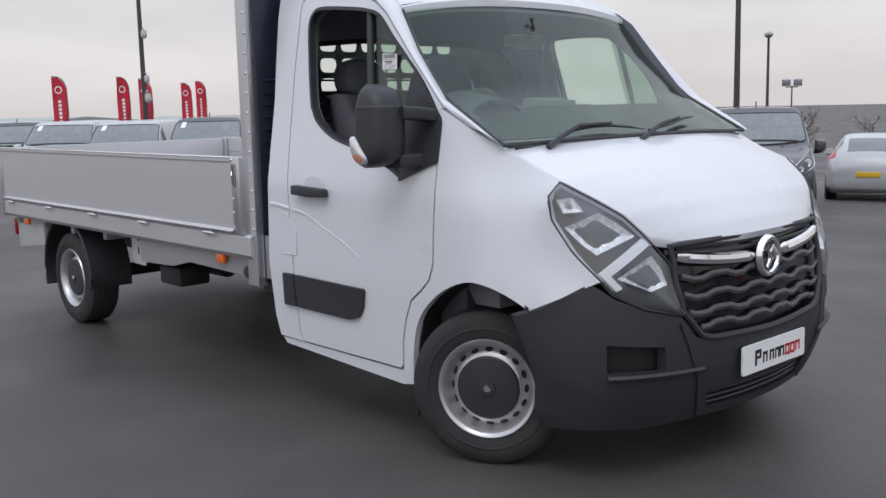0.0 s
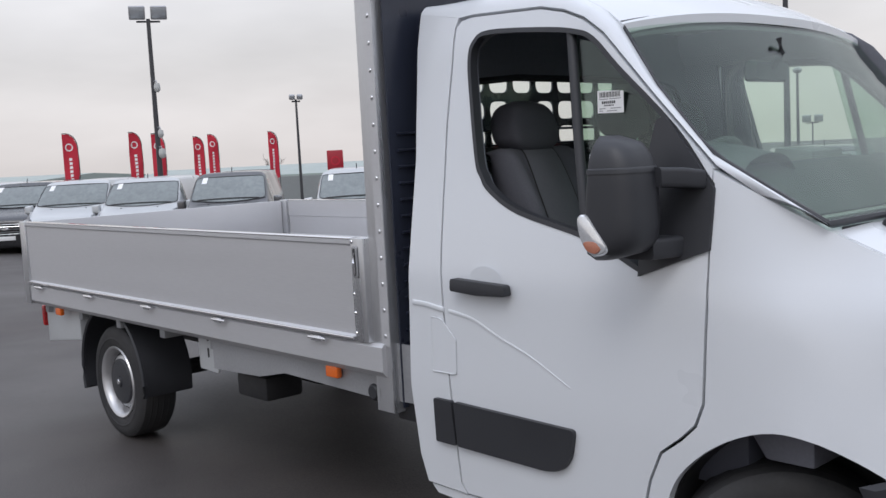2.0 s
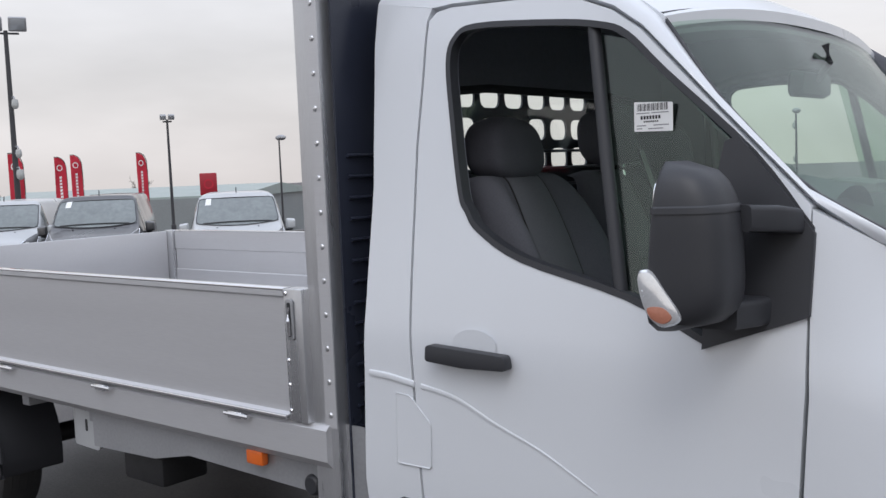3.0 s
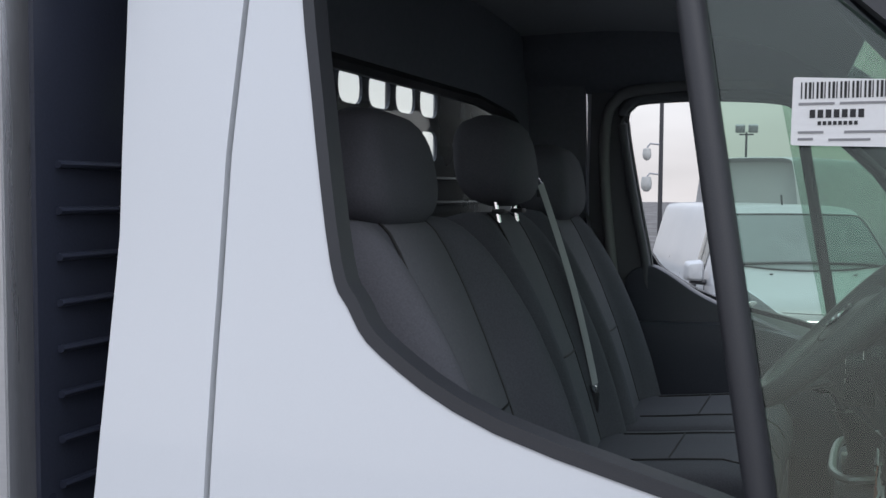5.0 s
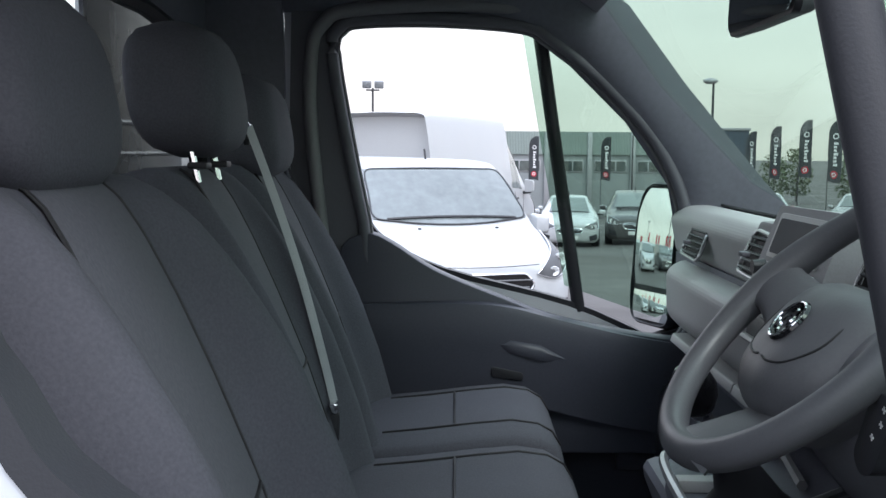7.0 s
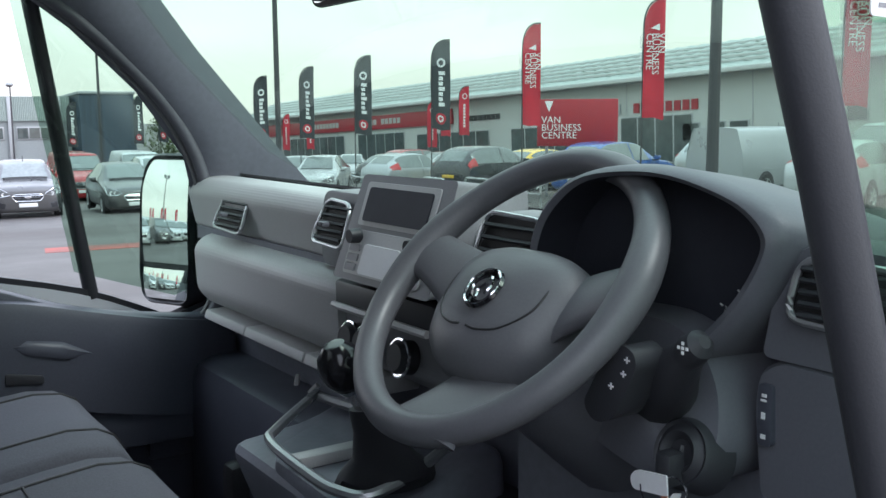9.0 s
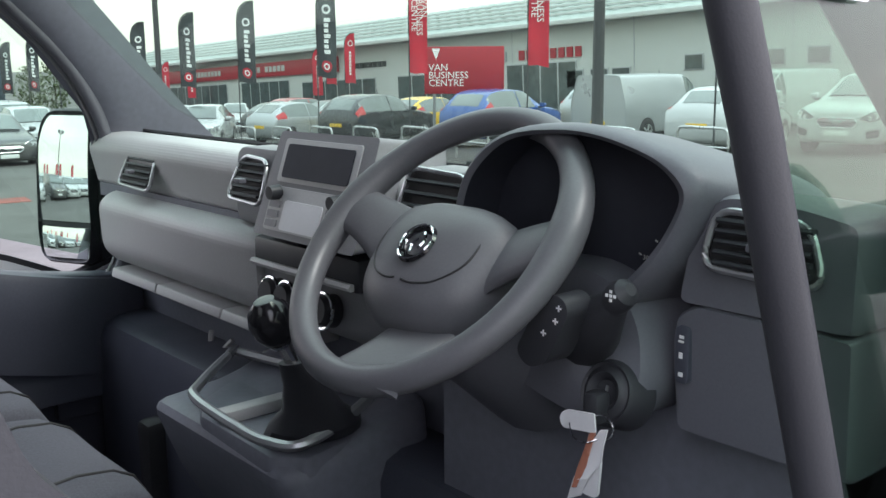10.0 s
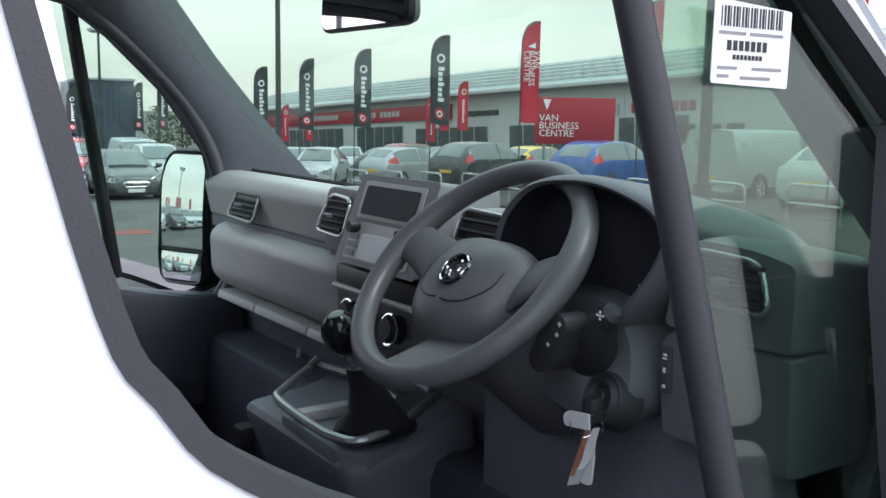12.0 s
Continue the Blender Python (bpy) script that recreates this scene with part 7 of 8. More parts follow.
def ring_of(s):
    x, zb, ze, zt, wl, we, wt = s
    half_ring = [(wl * 0.86, zb), (wl, zb + 0.10), (wl + 0.012, 0.5 * (zb + ze) + 0.03), (we, ze), (0.55 * we + 0.45 * wt, ze + 0.45 * (zt - ze)), (wt, ze + 0.9 * (zt - ze)), (wt - 0.09, zt), (wt * 0.5, zt + 0.018)]
    return [(x, y, z) for y, z in half_ring] + [(x, 0.0, zt + 0.025)] + [(x, -y, z) for y, z in reversed(half_ring)]


def spline(a, b, c, d, t):
    return 0.5 * (2 * b + (c - a) * t + (2 * a - 5 * b + 4 * c - d) * t * t + (3 * b - a - 3 * c + d) * t ** 3)


def body_point(spec, k, u):
    """A place on the rounded skin: k along the stations, u along the ring."""
    if "rings" not in spec:
        spec["rings"] = [[Vector(p) for p in ring_of(s)] for s in spec["st"]]
    R = spec["rings"]
    i, j = min(int(k), len(R) - 2), min(int(u), 15)
    rows = []
    for a in (i - 1, i, i + 1, i + 2):
        r = R[min(max(a, 0), len(R) - 1)]
        rows.append(spline(r[max(j - 1, 0)], r[j], r[j + 1], r[min(j + 2, 16)], u - j))
    return spline(*rows, k - i)


def patch(spec, k0, k1, u0, u1, lift=0.006, n=8, m=6, slope=0.0):
    """A panel lying just proud of the skin."""
    mid = Vector((0, 0, 0.8))

    def at(a, b):
        u = u0 + (u1 - u0) * b
        k = k0 + (k1 - k0) * a
        if slope:
            k = max(k0, k - 0) if a > 0 else k0 + slope * b
        p = body_point(spec, k, u)
        d = 0.01
        t1 = body_point(spec, min(k + d, len(spec["st"]) - 1.001), u) - body_point(spec, max(k - d, 0), u)
        t2 = body_point(spec, k, min(u + d, 15.99)) - body_point(spec, k, max(u - d, 0))
        nn = t1.cross(t2)
        if nn.length > 1e-9:
            nn.normalize()
        if nn.dot(Vector((0, p.y, p.z - 0.8))) < 0:
            nn = -nn
        return p + nn * lift
    return grid(at, n, m)


def build_vehicle(name, spec, paint, label, category, m, group="", sticker=False, big_grille=False):
    v = thing(name, label, category, m, group)
    st = spec["st"]
    rings = [[body_point(spec, k, u) for u in np.linspace(0, 16, 49)] for k in np.linspace(0, len(st) - 1, 3 * (len(st) - 1) + 1)]
    skin = loft(rings, True, True)
    bmesh.ops.triangulate(skin, faces=skin.faces[:])
    tree = BVHTree.FromBMesh(skin)
    part("body", skin, paint, v, angle=40)
    ahead = st[0][0] + 1.0

    def front(y, z, lift=0.008):
        """The skin as seen from straight ahead."""
        p, n, _, _ = tree.ray_cast(Vector((ahead, y, z)), Vector((-1, 0, 0)))
        if p is None:
            p, n, _, _ = tree.find_nearest(Vector((st[1][0], y, z)))
        if n.x < 0:
            n = -n
        return p + n * lift

    def decal(name, ol, mat, parent, label="", lift=0.008, step=0.05):
        b = sheet(dense(ol, 0.06), [], lambda y, z: front(y, z, lift), step)
        return part(name, thicken(b, (-0.02, 0, 0)), mat, parent, label, angle=50)
    a, b = spec["screen"]
    zs, ze_, hw, ht = st[a][3] + 0.02, st[b][3] - 0.03, st[a][6], st[b][6]
    if spec["rear"]:
        glass_o = rounded([(-hw + 0.03, zs + 0.01), (-0.3, zs - 0.05), (0.3, zs - 0.05), (hw - 0.03, zs + 0.01), (ht - 0.04, ze_), (0, ze_ + 0.015), (-ht + 0.04, ze_)], [0.08, 0.3, 0.3, 0.08, 0.10, 0.5, 0.10])
        half_w = lambda z: hw - 0.03 + (ht - 0.04 - hw + 0.03) * (z - zs) / (ze_ - zs)
        sill = lambda s: zs + 0.01 - 0.06 * (1 - s * s)
        pane_at = lambda u, w: front((2 * u - 1) * half_w(sill(2 * u - 1) + (ze_ - sill(2 * u - 1)) * w), sill(2 * u - 1) + (ze_ - sill(2 * u - 1)) * w, 0.012)
        ws = part("windscreen", thicken(grid(pane_at, 40, 24), (-0.006, 0, 0)), M_CARGLASS, v, "dark windscreen", angle=50)
        part("screen_edge", tube([front(y, z, 0.012) for y, z in dense(glass_o, 0.05)], 0.010, 6, True), M_BLACKPL, ws)
    else:
        ws = part("windscreen", patch(spec, a + 0.10, b - 0.03, 6.12, 9.88, 0.008, 8, 12), M_CARGLASS, v, "dark windscreen")
    part("wiper_line", tube([body_point(spec, a + 0.05, u) + Vector((0.01, 0, 0.02)) for u in np.linspace(6.3, 9.7, 9)], 0.016, 6), M_BLACKPL, ws)
    for u0, u1 in ((3.15, 5.2), (12.85, 10.8)):
        s0, s1 = spec["side"]
        mid = s0 + (s1 - s0) * (0.5 if not spec["rear"] else 0.45)
        part("side_window", patch(spec, s0 + 0.5, mid, u0, u1, 0.007, 6, 4, slope=0.6), M_CARGLASS, v, "dark side window")
        part("side_window", patch(spec, mid + 0.06, s1 - 0.1, u0, u1, 0.007, 6, 4), M_CARGLASS, v, "dark side window")
        g = 1 if u0 < 8 else -1
        x = st[spec["screen"][0]][0] - 0.28
        w = st[5][5]
        zm = st[5][2] + 0.12
        tall, wide = (0.12, 0.10) if spec["rear"] else (0.07, 0.10)
        mi = part("door_mirror", loft([[(x + dx, g * (w + 0.13 + p * s), zm + q * s) for p, q in rounded([(-wide, -tall), (wide, -tall * 0.9), (wide, tall * 0.8), (-wide, tall)], 0.045, 4)] for dx, s in ((-0.05, 0.94), (-0.03, 1.0), (0.05, 0.95), (0.09, 0.7), (0.10, 0.3))], True, True), paint, v, "painted door mirror cap")
        part("mirror_foot", tube([(x - 0.02, g * (w - 0.03), zm - tall * 1.05), (x + 0.0, g * (w + 0.10), zm - tall * 1.0), (x, g * (w + 0.17), zm - tall * 0.95)], [0.045, 0.04, 0.03], 8, flat=0.7), M_BLACKPL, mi, "black mirror foot")
    # shut lines, handles and a dark sill along both flanks
    last = len(st) - 1
    for side in (0, 1):
        U = (lambda u: u) if side == 0 else (lambda u: 16 - u)
        for k in ((4.9, 6.4) if spec["rear"] else (5.1, 6.7, 8.0)):
            part("shut_line", tube([body_point(spec, k, U(u)) for u in (0.9, 1.5, 2.0, 2.5, 3.0)], 0.007, 5), M_BLACKPL, v)
        for k in ((6.1,) if spec["rear"] else (6.45, 7.8)):
            q = body_point(spec, k, U(2.75))
            part("door_handle", box(q.x - 0.09, q.x + 0.09, q.y - 0.02, q.y + 0.02, q.z - 0.016, q.z + 0.016, 0.008), M_BLACKPL if spec["rear"] else paint, v)
        part("sill", patch(spec, 2.4, last - 1.2, U(0.35), U(1.05), 0.008, 12, 3), M_BLACKPL, v, "black plastic sill")
        part("waist_line", tube([body_point(spec, k, U(2.2)) + Vector((0, 0.002 if side == 0 else -0.002, 0)) for k in np.linspace(2.6, last - 1.2, 12)], 0.012, 5), paint, v)
    part("bonnet_line", tube([front(y, st[0][3] + 0.045 + 0.02 * (y / st[0][6]) ** 2, 0.001) for y in np.linspace(-st[0][6] * 0.9, st[0][6] * 0.9, 13)], 0.004, 5), M_BLACKPL, v)
    for g in (-1, 1):
        q0 = front(g * 0.42, st[a][3] - 0.06, 0.006)
        part("washer_jet", box(q0.x - 0.012, q0.x + 0.012, q0.y - 0.016, q0.y + 0.016, q0.z - 0.006, q0.z + 0.008, 0.003), M_BLACKPL, v)
    if sticker:
        part("price_banner", patch(spec, a + 1.3, b - 0.22, 9.3, 9.62, 0.014, 3, 3), M_PAPER, ws, "white price banner inside the glass")
    part("aerial", tube([(st[b][0] - 0.12, 0, st[b][3]), (st[b][0] - 0.2, 0, st[b][3] + 0.2)], 0.012, 5), M_BLACKPL, v)
    if not spec["rear"]:
        k0, k1 = spec["back"]
        part("rear_window", patch(spec, k0, k1, 6.3, 9.7, 0.007, 6, 10), M_CARGLASS, v, "dark rear window")
        for u0, u1 in ((2.9, 4.3), (13.1, 11.7)):
            part("tail_lamp", patch(spec, len(st) - 3.6, len(st) - 2.4, u0, u1, 0.01, 4, 4), M_REDLENS, v, "red tail lamp")
    # lamps, grille, plate and bumper insert at the nose
    x0, x1 = st[0][0], st[1][0]
    zl, zh = st[0][2] - 0.02, st[0][3] - 0.02
    wg = st[0][6]
    w1, z1 = st[2][5], st[2][3]
    up = 0.06 if spec is VAN else 0.0
    for g in (-1, 1):
        lamp_o = [(g * y, z + up) for y, z in ((w1 - 0.035, z1 + 0.01 + up), (w1 - 0.02, zh + 0.0), (w1 * 0.76, zl + 0.13), (wg * 0.84, zl + 0.19), (wg * 0.92, zl + 0.235))]
        hl = decal("headlamp", rounded(lamp_o, [0.03, 0.05, 0.08, 0.02, 0.02]), M_LAMPGREY, v, "swept clear headlamp", 0.018)
        for cy, cz, r in ((w1 * 0.84, 0.5 * (zh + z1) - 0.06, 0.062), (w1 * 0.73, zl + 0.21, 0.045)):
            c = front(g * cy, cz + up, 0.020)
            bowl = lathe([(r * 0.4, 0.004), (r * 0.75, 0.010), (r, 0.014), (r * 1.08, 0.010), (r, 0.0), (0.0, -0.01)], 16, Matrix.Translation(c) @ Matrix.Rotation(radians(90), 4, "Y") @ Matrix.Rotation(radians(18 * g), 4, "X"))
            part("lamp_bowl", bowl, M_REFLECT, hl, "bright lamp bowl")
        part("lamp_edge", tube([front(y, z, 0.018) for y, z in dense(rounded(lamp_o, [0.03, 0.05, 0.08, 0.02, 0.02]), 0.05)], 0.007, 5, True), M_CHROME, hl)
        fog = [(g * y, z) for y, z in ((w1 * 0.66, zl - 0.06), (w1 * 0.93, zl + 0.0), (w1 * 0.93, zl - 0.16), (w1 * 0.70, zl - 0.20))]
        decal("fog_recess", rounded(fog, 0.02), M_BLACKPL, v, "black fog lamp recess", 0.015)
    hexo = rounded([(-wg * 0.60, zl), (wg * 0.60, zl), (wg * 0.80, 0.4 * zl + 0.6 * zh), (wg * 0.64, zh), (-wg * 0.64, zh), (-wg * 0.80, 0.4 * zl + 0.6 * zh)], 0.04)
    gr = decal("grille", hexo, M_GLOSSBLK, v, "black grille", 0.015)
    part("grille_surround", tube([front(y, z, 0.016) for y, z in dense(hexo, 0.04)], 0.011, 6, True), M_CHROME if big_grille or spec is not VAN else M_SATIN, gr, "bright grille surround")
    for k in range(3):
        z = zl + (zh - zl) * (0.22 + 0.27 * k)
        wk = wg * (0.64 + 0.06 * k)
        part("grille_bar", tube([front(wk * q, z, 0.020) for q in np.linspace(-1, 1, 9)], 0.009, 6), M_CHROME if k == 2 and not big_grille else M_BAR, gr)
    part("badge", moved(lathe([(0.0, 0.012), (0.05, 0.012), (0.062, 0.0), (0.0, -0.012)], 24), Matrix.Translation(front(0, 0.5 * (zl + zh) + 0.01, 0.022)) @ Matrix.Rotation(radians(90), 4, "Y") @ Matrix.Diagonal((0.62, 1.5, 1, 1))), M_CHROME, gr, "small chrome badge")
    zb = st[1][1]
    part("lower_grille", prism(rounded([(-wg * 1.1, zb + 0.06), (wg * 1.1, zb + 0.06), (wg * 1.05, zb + 0.2), (-wg * 1.05, zb + 0.2)], 0.03), "x", x1 - 0.05, x1 + 0.035, 0.01), M_BLACKPL, v, "black lower bumper insert")
    part("front_plate", box(x0 - 0.01, x0 + 0.022, -0.25, 0.25, zl - 0.17, zl - 0.06, 0.004), M_PAPER, v, "blank pale front plate")
    xr = st[-1][0]
    part("rear_plate", box(xr - 0.02, xr + 0.01, -0.25, 0.25, st[-1][1] + 0.25, st[-1][1] + 0.36, 0.004), M_YELLOWCAR, v, "blank yellow rear plate")
    for ax in spec["axles"]:
        for g in (-1, 1):
            w = st[5][4]
            r = spec["r"]
            part("wheel_arch", lathe([(0.0, 0.018), (r + 0.03, 0.018), (r + 0.065, 0.0), (0.0, -0.02)], 24, Matrix.Translation((ax, g * (w - 0.004), r + 0.02)) @ face[-1 if g < 0 else 1]), M_CHASSIS, v)
            wh = part("wheel", lathe([(r * 0.66, -0.20), (r * 0.9, -0.20), (r, -0.17), (r, 0.0), (r * 0.94, 0.025), (r * 0.68, 0.03), (r * 0.64, 0.012)], 28, Matrix.Translation((ax, g * (w + 0.006), r)) @ face[-1 if g < 0 else 1]), M_RUBBER, v, "black tyre")
            rb = lathe([(r * 0.66, 0.02), (r * 0.60, 0.0), (r * 0.56, -0.03), (r * 0.2, -0.01), (0.0, 0.0)], 24)
            for q in range(5):
                sp = box(r * 0.12, r * 0.62, -0.028, 0.028, -0.012, 0.022, 0.006, 1)
                rb = join(rb, moved(sp, Matrix.Rotation(2 * math.pi * q / 5, 4, "Z")))
            part("rim", moved(rb, Matrix.Translation((ax, g * (w + 0.012), r)) @ face[-1 if g < 0 else 1]), M_STEEL, wh, "silver alloy rim")
    return v


# ---- the car park's lie: level under the truck, falling gently away beyond it ----
def lie(x, y):
    return -0.045 * 0.8 * math.log1p(math.exp((min(y, 76) - 1.5) / 0.8)) - 0.008 * max(0.0, min(-x - 6, 60))


def on(x, y, heading=0.0):
    """A place on the ground, turned to a heading in degrees."""
    return pose(x, y, lie(x, y), 0, 0, heading)


def steps(*stops):
    out = []
    for a, b, n in stops:
        out += list(np.linspace(a, b, n, endpoint=False))
    return out + [stops[-1][1]]


GX, GY = steps((-600, -80, 6), (-80, 60, 71), (60, 600, 6)), steps((-600, -60, 6), (-60, -4, 8), (-4, 12, 33), (12, 80, 35), (80, 600, 6))
gv = [(x, y, lie(x, y)) for y in GY for x in GX]
gn = len(GX)
solo("ground", from_lists(gv, [[j * gn + i, j * gn + i + 1, (j + 1) * gn + i + 1, (j + 1) * gn + i] for j in range(len(GY) - 1) for i in range(gn - 1)]), M_ASPHALT, "dark worn asphalt car park", "asphalt", kind="structure")


def ground_mark(name, pts, mat, label):
    vs = [(x, y, lie(x, y) + dz) for dz in (-0.02, 0.006) for x, y in pts]
    n = len(pts)
    solo(name, from_lists(vs, [list(range(n)), list(range(n, 2 * n))] + [[i, (i + 1) % n, n + (i + 1) % n, n + i] for i in range(n)]), mat, label, "road marking", kind="structure")


# ---- buildings ----
LEVEL = Matrix.Rotation(math.atan(-0.045), 4, "X")       # the far buildings follow the fall of the site


def showroom():
    """Long single-storey showroom: its front looks along -x; local y runs along the front, z up from its floor."""
    b = thing("showroom", "long off-white showroom with a grey-green ribbed metal roof", "building", LEVEL)
    x, y0, y1, e, top = 32.0, -14.0, 78.0, 4.65, 6.15
    part("wall", box(x, x + 22, y0, y1, -0.5, e, 0.0), M_CLADWHITE, b, "off-white panelled wall")
    ribs = []
    n = 230
    for k in range(n + 1):
        y = y0 - 0.4 + (y1 - y0 + 0.8) * k / n
        up = 0.05 if k % 2 else 0.0
        ribs.append([(x - 0.7, y, e - 0.05 + up), (x + 3.2, y, top + up), (x + 3.3, y, top - 0.15 + up), (x - 0.6, y, e - 0.2 + up)])
    part("roof", loft(ribs, True, True), M_ROOFGREY, b, "ribbed grey-green metal roof", angle=10)
    rl = None
    for k in range(1, 6):
        f = k / 6
        rb = box(x - 0.7 + 3.9 * f - 0.02, x - 0.7 + 3.9 * f + 0.05, y0, y1, e + 1.5 * f + 0.01, e + 1.5 * f + 0.10)
        rl = join(rl, rb) if rl else rb
    part("roof_rails", rl, M_CLADWHITE, b, "pale horizontal roof seams")
    part("flat_roof", box(x + 3.2, x + 22, y0, y1, top - 0.25, top - 0.06), M_ROOFGREY, b)
    part("gutter", box(x - 0.85, x - 0.62, y0 - 0.4, y1 + 0.4, e - 0.22, e - 0.02, 0.03), M_CLADWHITE, b, "pale eaves gutter")
    # fascia bands and lettering bars
    for ya, yb, za, zb in ((46.5, 77.0, 3.15, 4.05),):
        f = part("fascia", box(x - 0.18, x - 0.004, ya, yb, za, zb, 0.02), M_SIGNRED, b, "long red fascia band")
        part("lettering_bars", bars([(52.2 + 0.5 * q, 52.55 + 0.5 * q, 3.45, 3.8) for q in range(8) if q != 5] + [(60.5 + 0.5 * q, 60.85 + 0.5 * q, 3.45, 3.8) for q in range(9)], lambda u, v, w: (x - 0.18 - w, u, v), 0.03), M_CLADWHITE, f, "plain pale bars for lettering")
    part("lettering_bars", bars([(42.0 + 0.42 * q, 42.32 + 0.42 * q, 3.25, 3.55) for q in range(7)], lambda u, v, w: (x - w, u, v), 0.06), M_INK, b, "small dark bars for lettering")
    part("lettering_bars", bars([(27.9 + 0.5 * q, 28.25 + 0.5 * q, 3.05, 3.5) for q in range(8)], lambda u, v, w: (x - w, u, v), 0.06), M_SIGNRED, b, "red bars for lettering")
    part("lettering_bars", bars([(32.6 + 0.55 * q, 33.0 + 0.55 * q, 3.05, 3.5) for q in range(8)], lambda u, v, w: (x - w, u, v), 0.06), M_GALV, b, "grey bars for lettering")
    # shopfronts and small windows
    def window(ya, yb, za, zb, lights):
        w = part("window", box(x - 0.05, x - 0.004, ya, yb, za, zb, 0.01), M_GALV, b, "dark glazed shopfront" if lights > 2 else "small dark window")
        s = (yb - ya) / lights
        for q in range(lights):
            part("pane", box(x - 0.062, x - 0.052, ya + s * q + 0.05, ya + s * (q + 1) - 0.05, za + 0.06, zb - 0.06), M_SHOPGLASS, w)
    window(28.2, 32.6, 0.1, 2.9, 4)
    window(35.0, 41.0, 0.1, 2.7, 5)
    window(43.0, 50.5, 0.1, 2.7, 6)
    window(52.0, 58.0, 0.1, 2.9, 5)
    window(60.0, 70.0, 0.1, 2.9, 8)
    for q in range(3):
        window(25.2 + 1.4 * q - (0.2 if q else 0), 26.2 + 1.4 * q - (0.2 if q else 0), 1.65, 2.5, 1)
    for q in range(6):
        window(21.6 - 1.75 * q, 22.5 - 1.75 * q, 2.2, 2.85, 1)
    for q in range(12):
        part("panel_joint", box(x - 0.012, x - 0.002, y0 + 7.2 * q + 3, y0 + 7.2 * q + 3.05, 0, e - 0.1), M_GALV, b)
    return b


showroom()


def clad_unit():
    b = thing("warehouse", "long low grey profiled-metal warehouse", "building", LEVEL)
    y, x0, x1, top = 72.0, -1.0, 16.4, 6.3
    part("wall", box(x0, x1, y, y + 20, -0.5, 4.7), M_CLAD, b, "grey wall panels")
    ribs = []
    n = 300
    for k in range(n + 1):
        xx = x0 - 0.2 + (x1 - x0 + 0.2) * k / n
        d = 0.05 if k % 2 else 0.0
        ribs.append([(xx, y - 0.12 - d, 4.6), (xx, y - 0.12 - d, top), (xx, y + 3, top), (xx, y + 3, 4.6)])
    part("roof", loft(ribs, True, True), M_ROOFGREY, b, "ribbed grey parapet band", angle=10)
    for k in range(6):
        xx = x0 + 0.4 + 3.2 * k
        part("pilaster", box(xx, xx + 0.35, y - 0.25, y + 0.004, 0, top - 0.05, 0.02), M_GALV, b)
    for k in range(5):
        xx = x0 + 0.95 + 3.2 * k
        w = part("window", box(xx, xx + 2.4, y - 0.05, y - 0.004, 3.3, 4.2, 0.01), M_GALV, b, "dark band window")
        for q in range(3):
            part("pane", box(xx + 0.06 + 0.78 * q, xx + 0.75 + 0.78 * q, y - 0.064, y - 0.054, 3.38, 4.12), M_SHOPGLASS, w)
    e = thing("office_block", "plain dark blue-grey metal-clad office block", "building", LEVEL)
    part("wall", box(16.6, 20.4, y - 2, y + 14, -0.5, 6.35), M_BLUECLAD, e)
    part("coping", box(16.5, 20.5, y - 2.1, y + 14, 6.35, 6.55, 0.03), M_GALV, e)
    for q in range(9):
        part("panel_joint", box(16.9 + 0.4 * q, 16.93 + 0.4 * q, y - 2.02, y - 2.003, 0, 6.3), M_BLACKPL, e)


clad_unit()


def low_shed(name, a, c, depth, h, label, roof=0.5):
    """A far shed whose front runs from a to c."""
    a, c = Vector((*a, 0)), Vector((*c, 0))
    d = (c - a)
    L = d.length
    m = Matrix.Translation((a.x, a.y, min(lie(*a.xy), lie(*c.xy)))) @ Matrix.Rotation(math.atan2(d.y, d.x), 4, "Z")
    b = thing(name, label, "building", m)
    part("wall", box(0, L, -depth, 0, -0.3, h), M_CLAD, b)
    part("roof", prism([(-depth - 0.3, h), (0.3, h), (0.3, h + 0.12), (-depth / 2, h + roof), (-depth - 0.3, h + 0.12)], "x", -0.2, L + 0.2), M_ROOFGREY, b, "shallow grey metal roof")
    for k in range(int(L / 3)):
        if k % 3 == 1:
            w = part("window", box(3 * k + 0.4, 3 * k + 2.2, 0.003, 0.05, h * 0.45, h * 0.75), M_GALV, b)
            part("pane", box(3 * k + 0.5, 3 * k + 2.1, 0.052, 0.06, h * 0.48, h * 0.72), M_SHOPGLASS, w)
    return b


low_shed("shed", (-62.0, 24.5), (-46.0, 33.5), -14, 2.35, "low grey metal-clad industrial shed", 0.7)
low_shed("shed", (-95.0, 8.0), (-70.0, 22.0), -14, 2.3, "far low grey shed behind the vans", 0.5)


